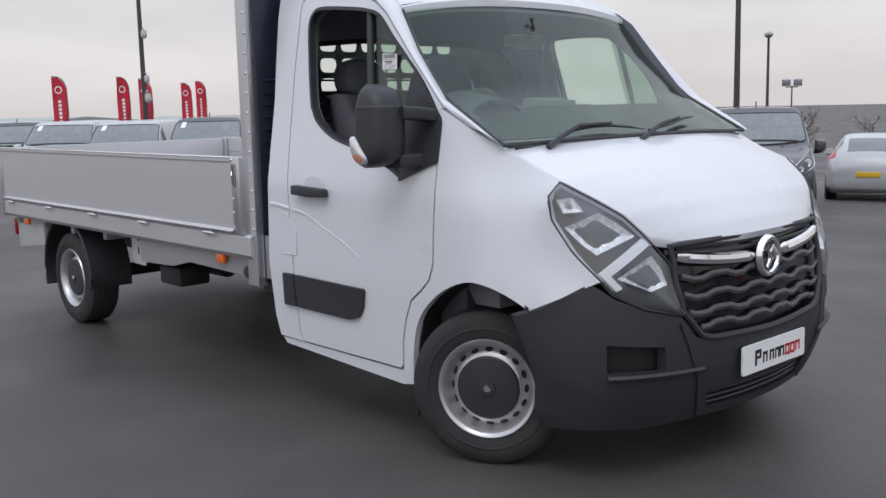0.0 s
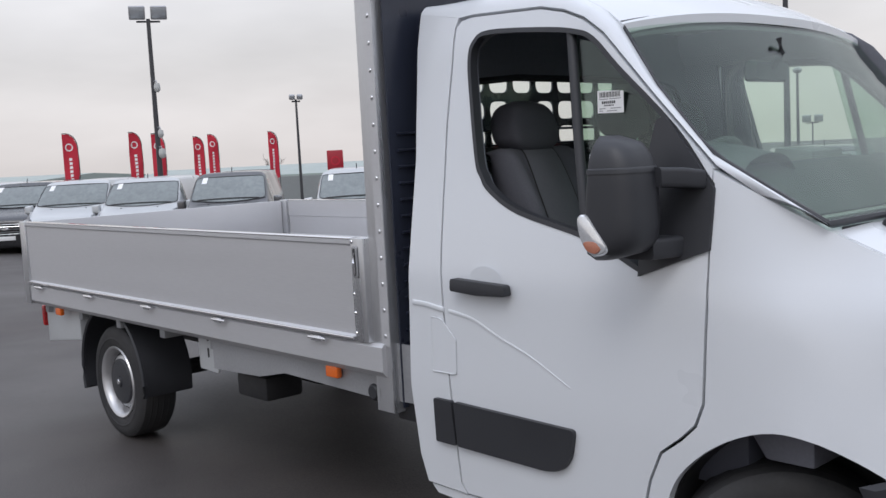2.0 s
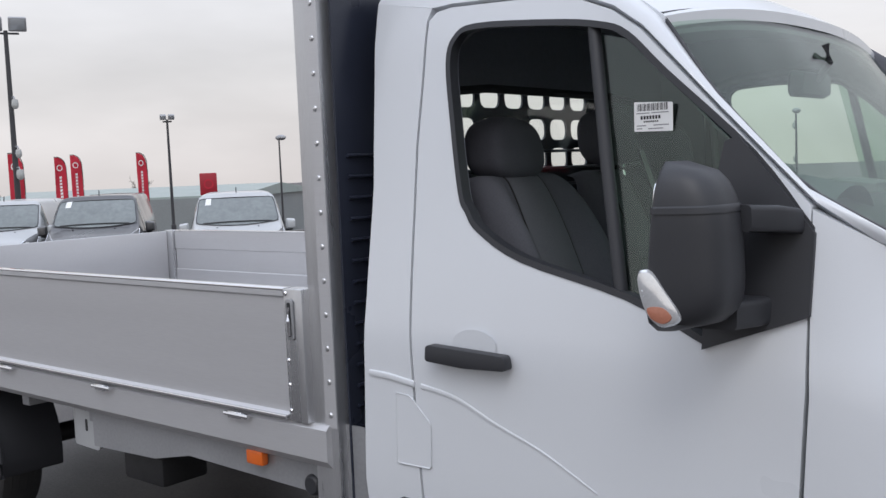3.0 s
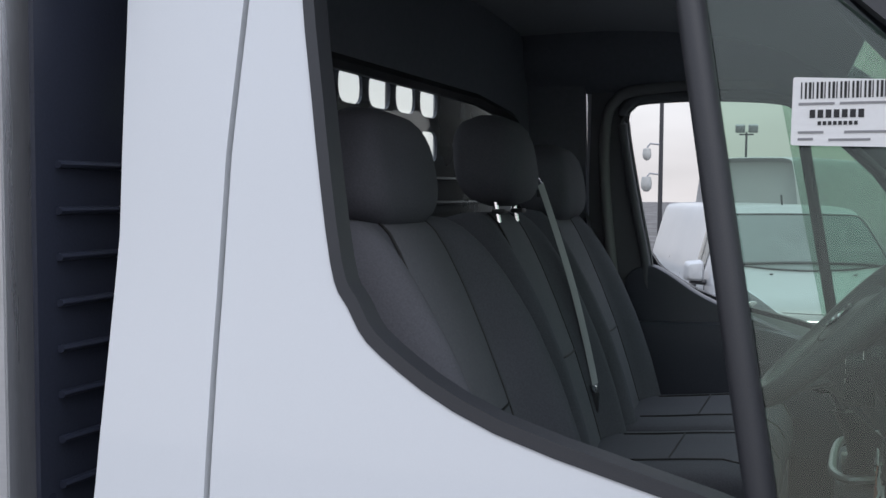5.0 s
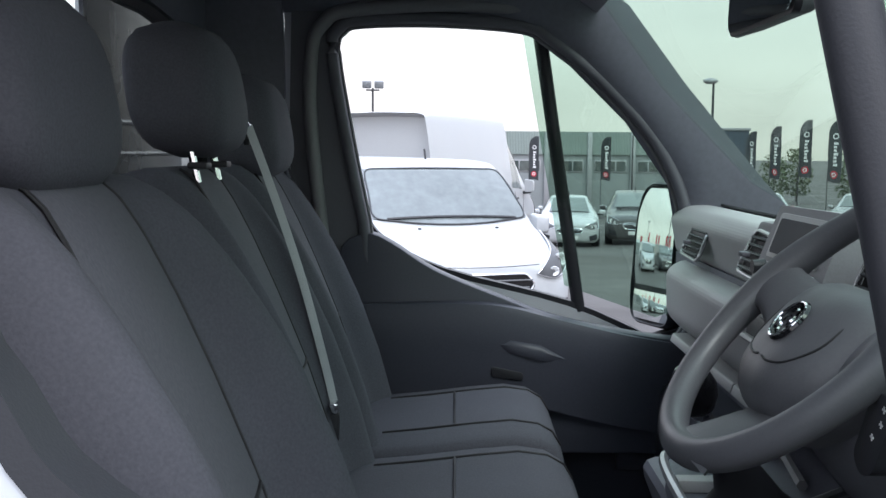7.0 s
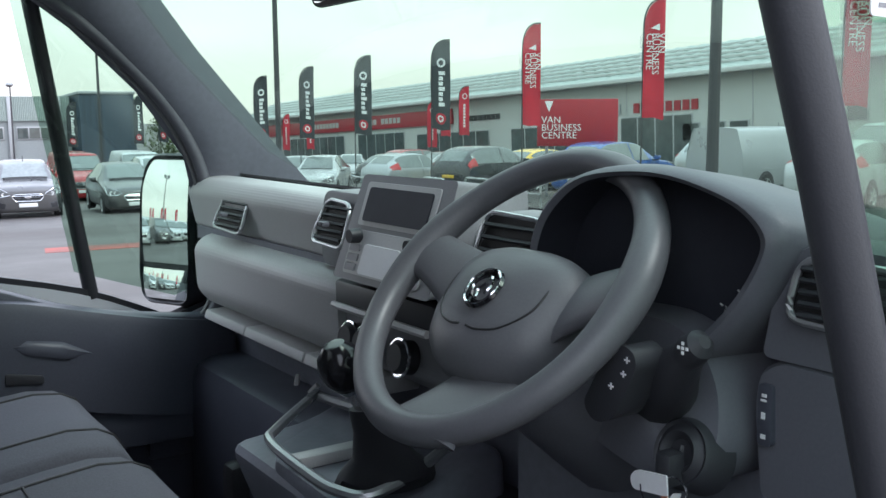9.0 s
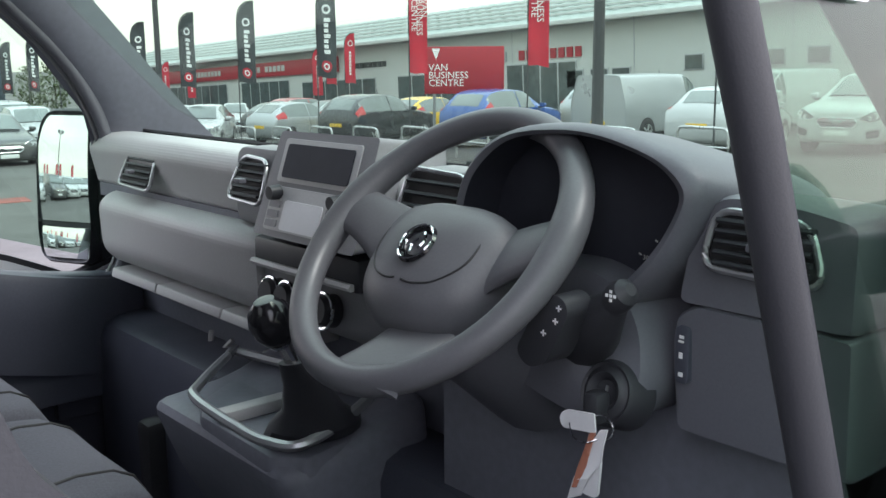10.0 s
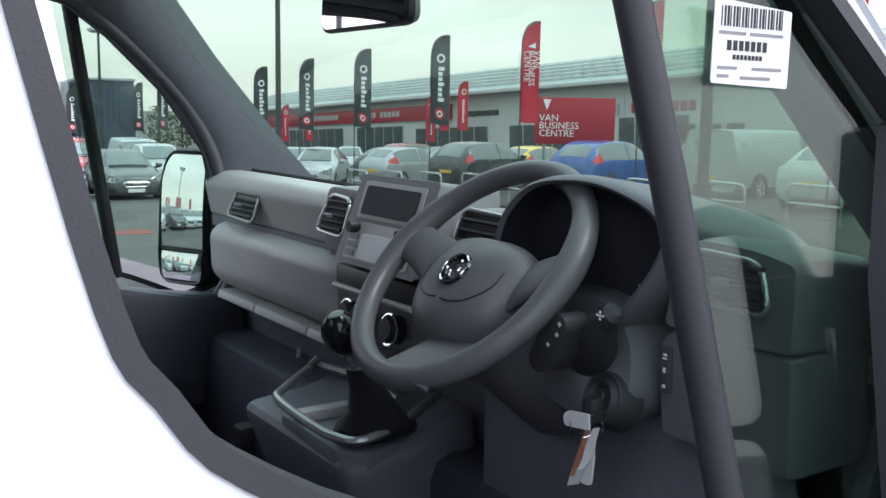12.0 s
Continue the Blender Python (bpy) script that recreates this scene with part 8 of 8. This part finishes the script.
# ---- flags ----
def feather_flag(x, y, kind, height, panel, turn, group):
    """A feather flag: bent whip pole, sail with a curved top, printed marks."""
    red = kind == "red" or kind == "centre"
    f = thing("feather_flag", {"red": "red feather flag with white marks on a dark whip pole", "centre": "tall red feather flag lettered van business centre in white", "dark": "charcoal feather flag with white bar and red round mark"}[kind], "flag", on(x, y, turn), group)
    w = panel * (0.185 if kind == "centre" else 0.225)
    z0 = height - panel
    pole = [(0, 0, 0), (0, 0, z0 + panel * 0.45), (0.01, 0, z0 + panel * 0.7), (0.05 * w, 0, z0 + panel * 0.84), (0.25 * w, 0, z0 + panel * 0.95), (0.62 * w, 0, height + 0.01), (w, 0, height + 0.02)]
    part("pole", tube(smooth_loop(pole, 4, False), 0.022 if height > 4 else 0.016, 6), M_POLE, f, "dark whip pole")

    def edge(v):
        return 0.012 + w * float(np.interp(v, (0.0, 0.70, 0.84, 0.95, 1.0), (0.0, 0.005, 0.05, 0.25, 0.62)))
    seed = (x * 7.13 + y * 3.7) % 6.28

    def sail(u, v):
        lo = edge(v)
        px = lo + (w - lo) * u
        return Vector((px, 0.05 * w * math.sin(5.2 * u + 3.0 * v + seed) + 0.03 * w * math.sin(9 * v + 2 * u + seed * 2), z0 + panel * (v - 0.02 * u * (1 - v)) + 0.03 * w * math.sin(7 * u + seed) * (1 - v)))
    s = part("sail", thicken(grid(sail, 12, 26), 0.006), M_FLAGRED if red else M_FLAGDARK, f, "red fabric sail" if red else "charcoal fabric sail", angle=70)

    def face_at(u, v, side, lift=0.012):
        p = sail(min(max(u / w, 0), 1), min(max(v / panel, 0), 1))
        return Vector((p.x, p.y + side * lift, p.z))

    def marks(lines, mat, label):
        for side in (-1, 1):
            part("print_mark", thicken(grid(lambda a, b: face_at(lines[0] + (lines[1] - lines[0]) * a, lines[2] + (lines[3] - lines[2]) * b, side), 3, 8), 0.002), mat, s, label)

    def disc(cu, cv, r, mat, label, lift=0.012, inner=0.0):
        for side in (-1, 1):
            part("print_mark", thicken(grid(lambda a, b: face_at(cu + (inner + (r - inner) * a) * math.cos(2 * math.pi * b), cv + (inner + (r - inner) * a) * math.sin(2 * math.pi * b), side, lift), 2, 20), 0.002), mat, s, label)
    if kind == "dark":
        disc(w * 0.5, panel * 0.13, w * 0.29, M_FLAGRED, "red round mark")
        disc(w * 0.5, panel * 0.13, w * 0.17, M_WHITEINK, "pale mark in the roundel", 0.017, w * 0.09)
        for k in range(7):
            v = panel * (0.27 + 0.058 * k)
            marks((w * 0.40, w * (0.62 if k % 3 else 0.72), v, v + panel * 0.042), M_WHITEINK, "white bar for lettering")
        disc(w * 0.52, panel * 0.755, w * 0.23, M_WHITEINK, "white ring mark", 0.012, w * 0.13)
    elif kind == "red":
        disc(w * 0.55, panel * 0.80, w * 0.27, M_WHITEINK, "white ring mark", 0.012, w * 0.19)
        for k in range(8):
            v = panel * (0.16 + 0.062 * k)
            marks((w * 0.42, w * 0.62, v, v + panel * 0.042), M_WHITEINK, "white bar for lettering")
    else:
        for side in (-1, 1):
            for txt, uu in (("VAN", 0.70), ("BUSINESS", 0.43), ("CENTRE", 0.16)):
                m = Matrix.Translation((w * uu, side * (0.11 * w), z0 + panel * 0.72)) @ (Matrix(((0, 1, 0), (0, 0, -1), (-1, 0, 0))).to_4x4() if side < 0 else Matrix(((0, -1, 0), (0, 0, 1), (-1, 0, 0))).to_4x4())
                words(txt, panel * 0.085, m, M_WHITEINK, s, "lettering")
        for side in (-1, 1):
            part("print_mark", prism([(w * 0.35, z0 + panel * 0.76), (w * 0.75, z0 + panel * 0.80), (w * 0.75, z0 + panel * 0.74)], "y", side * 0.11 * w, side * (0.11 * w + 0.004)), M_WHITEINK, s, "white triangle")
    part("base", lathe([(0.0, 0.10), (0.03, 0.10), (0.05, 0.06), (0.24, 0.04), (0.26, 0.0), (0.0, 0.0)], 16), M_POLE, f, "dark flag base")
    return f


for y in (56.3, 51.9, 47.4, 43.6, 38.8, 34.3, 29.8, 24.8):
    feather_flag(16.2, y + 0.2, "dark", 5.0 if y < 45 else 5.3, 2.75, -52 + (y % 3) * 4, "flags along the showroom")
for y in (20.1, 15.5, 10.15):
    feather_flag(16.2, y + 0.3, "centre", 4.95, 2.75, -48 + (y % 3) * 5, "flags along the showroom")
for x in (4.0, 8.7, 14.0, -4.0):
    feather_flag(x, 63.0, "dark", 5.3, 2.75, -8 + x % 5, "flags by the warehouse")
for y, h in ((46.4, 4.4), (45.0, 5.0), (43.2, 5.0), (62.0, 4.6), (66.0, 4.6)):
    feather_flag(30.0, y, "red", h, 2.6, -50, "small red flags by the showroom")
for x, y, h in ((-28.5, 8.8, 3.26), (-30.0, 11.6, 3.44), (-29.5, 12.2, 3.39), (-35.2, 16.8, 3.67), (-36.3, 18.1, 3.85), (-34.9, 20.2, 3.93), (-25.3, 4.5, 3.01)):
    feather_flag(x, y, "red", h, 1.98, -118 + (x * 7) % 26, "flags behind the vans")


# ---- poles ----
def lamp_post(x, y, height, heads, label, camera_box=False, turn=0.0, r=0.07, big=1.0):
    p = thing("lamp_post", label, "lamp post", on(x, y, turn))
    part("pole", tube([(0, 0, 0), (0, 0, 1.0), (0, 0, 1.02), (0, 0, height)], [r * 1.5, r * 1.5, r, r * 0.65], 10), M_POLE, p, "dark steel pole")
    if heads == 2:
        part("crossbar", tube([(0, -0.35 * big, height - 0.08), (0, 0.35 * big, height - 0.08)], 0.03, 8), M_POLE, p)
        for g in (-1, 1):
            h = part("floodlight", moved(box(-0.09, 0.09, -0.24 * big, 0.24 * big, -0.20 * big, 0.20 * big, 0.03), Matrix.Translation((0.05, g * 0.32 * big, height + 0.18 * big)) @ Matrix.Rotation(radians(18), 4, "Y")), M_GALV, p, "square floodlight head")
            part("lens", moved(box(0.092, 0.10, -0.19 * big, 0.19 * big, -0.15 * big, 0.15 * big, 0.004), Matrix.Translation((0.05, g * 0.32 * big, height + 0.18 * big)) @ Matrix.Rotation(radians(18), 4, "Y")), M_SILVER, h)
    elif heads == 1:
        part("lantern", moved(loft([[(s * 0.16 * math.cos(a), s * 0.16 * math.sin(a), z) for a in np.linspace(0, 2 * math.pi, 13)[:-1]] for z, s in ((-0.14, 0.55), (-0.05, 1.0), (0.02, 0.95), (0.09, 0.3))]), Matrix.Translation((0.12, 0, height + 0.05)) @ Matrix.Diagonal((1.9, 1.1, 1, 1))), M_GALV, p, "grey lantern head")
    if camera_box:
        for z, s in ((2.6, 1.0), (3.2, 0.8), (4.6, 0.9)):
            if z < height:
                c = part("camera_housing", lathe([(0.0, 0.16 * s), (0.09 * s, 0.15 * s), (0.11 * s, 0.02), (0.10 * s, -0.08 * s), (0.05 * s, -0.14 * s), (0.0, -0.15 * s)], 14, Matrix.Translation((0.26, 0.10, z))), M_CLADWHITE, p, "white security camera dome")
                part("bracket", tube([(0, 0, z + 0.2), (0.2, 0.08, z + 0.22), (0.26, 0.1, z + 0.14)], 0.02, 6), M_GALV, c)
    return p


lamp_post(-27.0, 10.7, 6.7, 2, "tall twin-head lamp post with security cameras", True, -25, 0.09)
lamp_post(-29.8, 17.8, 4.8, 2, "twin-head lamp post behind the vans", False, -30, 0.06, 0.45)
lamp_post(-32.4, 25.2, 4.6, 1, "thin grey lamp post behind the vans", False, 0, 0.05)
lamp_post(-3.9, 35.0, 5.4, 2, "twin-head lamp post beyond the vans", False, -80, 0.06, 0.7)
lamp_post(-4.0, 18.0, 6.5, 0, "slim dark pole with security cameras", True, 170, 0.05)
lamp_post(7.2, 16.9, 8.0, 2, "tall slim dark lamp post", False, -45, 0.06)
lamp_post(9.45, 7.8, 8.0, 2, "tall dark lamp post with a thick base", False, -60, 0.085)
lamp_post(9.2, 37.4, 6.0, 1, "dark lamp post with a small lantern", False, 180, 0.07)
lamp_post(8.0, 47.8, 5.2, 1, "thin lamp post before the warehouse", False, 90, 0.05)
lamp_post(-10.0, 17.8, 6.8, 2, "dark lamp post beyond the grey van", False, -60, 0.08)
lamp_post(-17.5, 32.6, 5.5, 1, "lamp post with a wide lantern", False, -60, 0.07)
lamp_post(-26.0, 50.5, 4.6, 2, "distant twin-head lamp post", False, -60, 0.06)
lamp_post(-14.6, 38.0, 5.2, 1, "distant slim lamp post", True, 100, 0.06)


# ---- sign board ----
def sign_board():
    m = Matrix.Translation((18.75, 22.83, lie(19.7, 22))) @ Matrix.Rotation(math.atan2(21.18 - 22.83, 20.60 - 18.75), 4, "Z")
    s = thing("sign_board", "red sign board lettered van business centre on two posts", "sign", m)
    zb, zt, L = 1.56, 3.02, 2.5
    p = part("panel", box(0, L, -0.04, 0.04, zb, zt, 0.012), M_SIGNRED, s, "red sign panel")
    for k, txt in enumerate(("VAN", "BUSINESS", "CENTRE")):
        words(txt, 0.30, Matrix.Translation((0.13, -0.046, zb + 0.72 - 0.24 * k)) @ Matrix.Rotation(radians(90), 4, "X"), M_WHITEINK, p, "lettering")
    part("triangle", prism([(0.24, zt - 0.06), (0.50, zt - 0.06), (0.37, zt - 0.40)], "y", -0.048, -0.040), M_WHITEINK, p, "white triangle mark")
    for x in (0.3, L - 0.3):
        part("post", box(x - 0.05, x + 0.05, 0.05, 0.15, -0.05, zt - 0.05, 0.01), M_GALV, s)


sign_board()


def cube_sign():
    s = thing("cube_sign", "dark red square sign box with a round mark on a post", "sign", on(-32.8, 21.65, -35))
    c = part("box", box(-0.3, 0.3, -0.34, 0.34, 2.15, 3.05, 0.03), M_SIGNRED, s)
    part("roundel", lathe([(0.14, 0.0), (0.14, 0.012), (0.2, 0.012), (0.2, 0.0)], 20, Matrix.Translation((0.302, 0, 2.60)) @ Matrix.Rotation(radians(90), 4, "Y")), M_FLAGRED, c, "red ring mark")
    part("post", tube([(0, 0, 0), (0, 0, 2.16)], 0.06, 8), M_POLE, s)


cube_sign()


# ---- hoop rails ----
def hoop_rail(x, y, turn):
    h = thing("hoop_rail", "galvanised steel hoop barrier set in the asphalt", "barrier", on(x, y, turn), "hoop barriers")
    r = 0.12
    part("hoop", tube(smooth_loop([(-0.6, 0, -0.05), (-0.6, 0, 0.5), (-0.58, 0, 0.66), (-0.48, 0, 0.74), (0, 0, 0.745), (0.48, 0, 0.74), (0.58, 0, 0.66), (0.6, 0, 0.5), (0.6, 0, -0.05)], 4, False), 0.03, 8), M_ALUPOST, h)
    part("crossbar", tube([(-0.6, 0, 0.38), (0.6, 0, 0.38)], 0.022, 6), M_ALUPOST, h)


for k in range(9):
    hoop_rail(15.0, 27.5 - 2.2 * k, 88)


# ---- vehicles ----
build_vehicle("van", VAN, M_WHITE2, "white panel van with a black grille facing the truck", "van", on(-1.37, 10.16, -70.5), big_grille=True)
build_vehicle("high_roof_van", HIGHVAN, M_WHITE2, "white high-roof long panel van", "van", on(-1.0, 18.98, 68) @ Matrix.Diagonal((1, 1.04, 1.2, 1)))
build_vehicle("grey_van", VAN, M_GREY, "dark grey van with a price banner in its windscreen", "van", on(-7.2, 13.8, -58), sticker=True)
build_vehicle("hatchback", CAR, M_WHITE2, "white hatchback parked with its rear to the truck", "car", on(-7.25, 19.2, 112))
# the row behind the load bed, slantwise
for x, y, paint, lab, spec in ((-16.0, 9.9, M_WHITE2, "white panel van with a price banner in its windscreen", VAN), (-18.5, 8.3, M_GREY, "mid-grey panel van with a price banner in its windscreen", VAN), (-20.4, 7.2, M_WHITE2, "white small van with a price banner in its windscreen", VAN),
                               (-22.6, 6.5, M_WHITE2, "white small van in the row behind the bed", VAN), (-25.0, 6.1, M_BLACKCAR, "black small van in the row behind the bed", VAN), (-27.3, 5.5, M_WHITE2, "white small van in the row behind the bed", VAN), (-29.6, 4.9, M_WHITE2, "white small van in the row behind the bed", VAN)):
    build_vehicle("small_van" if paint is not M_GREY else "grey_van", spec, paint, lab, "van", on(x, y, -38) @ Matrix.Diagonal((0.94, 0.94, 0.94 if x > -19 else 0.9, 1)), "vans behind the load bed", sticker=True)
# the row in front of the warehouse, facing the truck
for x, y, paint, spec, lab in ((2.75, 29.5, M_WHITE2, CAR, "white hatchback facing the truck"), (5.1, 31.0, M_GREY, SUV, "dark grey crossover facing the truck"), (7.9, 30.2, M_GREY, CAR, "mid-grey hatchback facing the truck"), (0.4, 33.0, M_SILVER, CAR, "silver hatchback in the row before the warehouse"),
                               (10.4, 34.5, M_WHITE2, SUV, "white car in the row before the warehouse"), (3.6, 37.5, M_WHITE2, CAR, "white car in the second row before the warehouse"), (6.4, 39.0, M_SILVER, CAR, "silver car in the second row before the warehouse"), (9.2, 41.5, M_REDCAR, VAN, "red van far off before the warehouse"), (12.4, 43.5, M_WHITE2, VAN, "white van far off before the warehouse")):
    build_vehicle("crossover" if spec is SUV else ("van" if spec is VAN else "hatchback"), spec, paint, lab, "van" if spec is VAN else "car", on(x, y, -99 + (x * 3) % 5), "cars before the warehouse")
# cars before the showroom
for x, y, turn, paint, spec, name, lab in ((16.0, 32.4, -128, M_WHITE2, CAR, "hatchback", "white hatchback facing the truck"), (18.9, 30.4, 12, M_SILVER, CAR, "hatchback", "silver hatchback seen from behind"), (21.3, 35.0, 10, M_BLACKCAR, CAR, "hatchback", "black hatchback before the showroom"),
                                           (19.2, 25.9, 14, M_BLACKCAR, SUV, "crossover", "black crossover seen from behind"), (22.3, 26.6, 10, M_YELLOWCAR, CAR, "hatchback", "bright yellow hatchback seen from behind"), (20.2, 20.8, 12, M_BLUECAR, SUV, "crossover", "bright blue crossover seen from behind"),
                                           (22.9, 17.3, 3, M_SILVER, VAN, "panel_van", "light grey panel van seen from its side"), (19.6, 12.3, 12, M_WHITE2, CAR, "hatchback", "white hatchback with red tail lamps"), (26.8, 15.6, 176, M_WHITE2, VAN, "panel_van", "white panel van facing the car park"),
                                           (20.6, 9.3, 188, M_WHITE2, SUV, "crossover", "white crossover with a black grille"), (15.6, 38.5, -120, M_WHITE2, SUV, "crossover", "white car by the dark flags"), (18.6, 40.0, -122, M_SILVER, CAR, "hatchback", "silver car by the dark flags"), (21.5, 43.0, -118, M_BLACKCAR, CAR, "hatchback", "black car by the dark flags"), (23.5, 33.0, 10, M_WHITE2, CAR, "hatchback", "white car near the showroom windows"),
                                           (20.5, 6.2, 180, M_GREY, SUV, "crossover", "dark grey crossover by the showroom"),
                                           (24.6, 29.5, 8, M_SILVER, CAR, "hatchback", "silver hatchback near the showroom windows"), (25.5, 37.0, 6, M_GREY, CAR, "hatchback", "grey hatchback near the showroom windows"), (26.0, 41.0, 6, M_REDCAR, SUV, "crossover", "dark red crossover near the showroom windows"), (24.8, 46.0, -120, M_WHITE2, CAR, "hatchback", "white hatchback near the red flags"), (19.5, 47.0, -120, M_SILVER, SUV, "crossover", "silver crossover by the dark flags"), (14.2, 46.0, -112, M_REDCAR, CAR, "hatchback", "red hatchback far off by the flags"), (27.5, 22.5, 6, M_SILVER, SUV, "crossover", "silver crossover near the shopfront"), (11.2, 37.0, -104, M_REDCAR, SUV, "crossover", "dark red crossover by the warehouse row")):
    build_vehicle(name, spec, paint, lab, "van" if spec is VAN else "car", on(x, y, turn), "cars before the showroom")


# ---- trees ----
def bare_tree(x, y, h, seed, label, m_twig):
    rnd = random.Random(seed)
    t = thing("tree", label, "tree", on(x, y, seed * 40))
    part("trunk", tube([(0, 0, -0.2), (0.05, 0, h * 0.3), (-0.04, 0.05, h * 0.55), (0, 0, h * 0.85)], [h * 0.022, h * 0.017, h * 0.011, h * 0.003], 7), M_BARK, t)
    out = bmesh.new()
    def limb(p, d, L, r, depth):
        q = p + d * L
        b = tube([p, (p + q) / 2 + Vector((rnd.uniform(-1, 1), rnd.uniform(-1, 1), 0.4)) * L * 0.08, q], [r, r * 0.8, r * 0.5], 4)
        join(out, b)
        if depth:
            for _ in range(3 if depth > 1 else 4):
                e = (d + Vector((rnd.gauss(0, 0.55), rnd.gauss(0, 0.55), rnd.uniform(0, 0.5)))).normalized()
                limb(p.lerp(q, rnd.uniform(0.45, 1)), e, L * rnd.uniform(0.5, 0.75), r * 0.55, depth - 1)
    for k in range(9):
        a = k * 2.4 + rnd.uniform(0, 0.6)
        limb(Vector((0, 0, h * (0.28 + 0.055 * k))), Vector((math.cos(a), math.sin(a), rnd.uniform(0.5, 1.1))).normalized(), h * rnd.uniform(0.16, 0.26), h * 0.008, 3)
    part("crown", out, m_twig, t, "bare twiggy crown")
    return t


def leafy_tree(x, y, h, seed, label):
    rnd = random.Random(seed)
    t = thing("tree", label, "tree", on(x, y, seed * 30))
    part("trunk", tube([(0, 0, -0.2), (0.05, 0, h * 0.35), (0, 0.05, h * 0.7)], [h * 0.025, h * 0.018, h * 0.008], 7), M_BARK, t)
    vs, fs = [], []
    for _ in range(900):
        a, z = rnd.uniform(0, 6.283), rnd.uniform(0.12, 1.0)
        rr = h * 0.30 * math.sqrt(max(0.05, 1 - ((z - 0.5) / 0.55) ** 2)) * (0.4 + 0.6 * rnd.random() ** 0.5) * (0.8 + 0.3 * math.sin(3 * a + seed))
        c = Vector((rr * math.cos(a), rr * math.sin(a), z * h))
        u, v = Vector((rnd.gauss(0, 1), rnd.gauss(0, 1), rnd.gauss(0, 1))).normalized(), Vector((rnd.gauss(0, 1), rnd.gauss(0, 1), rnd.gauss(0, 1))).normalized()
        s = h * rnd.uniform(0.02, 0.045)
        k = len(vs)
        vs += [c - u * s, c + v * s * 0.6, c + u * s, c - v * s * 0.6]
        fs.append([k, k + 1, k + 2, k + 3])
    part("crown", from_lists(vs, fs), M_LEAF, t, "ragged crown of dull green leaves")
    return t


for k, (x, y, h) in enumerate(((-48, 3.5, 4.6), (-52, 6.5, 4.2), (-55, 2.0, 4.8), (-58, 9.0, 4.0), (-27, 54, 3.4), (-22, 52, 3.0), (-30, 60, 3.6), (-60, 36, 4.0))):
    bare_tree(x, y, h, k + 3, "leafless tree far beyond the car park", M_TWIG)
for k, (x, y, h) in enumerate(((23, 92, 5.0), (26.5, 97, 5.6), (30, 94, 4.8), (34, 99, 5.4), (38, 96, 5.0), (20.5, 99, 5.3))):
    leafy_tree(x, y, h, k + 11, "tree with dull green early leaves far off")


# ---- ground paint ----
ground_mark("red_marking", [(-4.4, 13.6), (-2.6, 14.4), (-2.2, 13.2), (-4.0, 12.4)], M_REDPAINT, "worn red paint patch on asphalt")
ground_mark("red_marking", [(2.6, 16.6), (4.4, 16.2), (4.6, 17.2), (2.8, 17.6)], M_REDPAINT, "worn red paint patch on asphalt")
ground_mark("red_marking", [(3.0, 10.0), (4.2, 9.7), (4.5, 11.4), (3.3, 11.7)], M_REDPAINT, "worn red paint patch on asphalt")
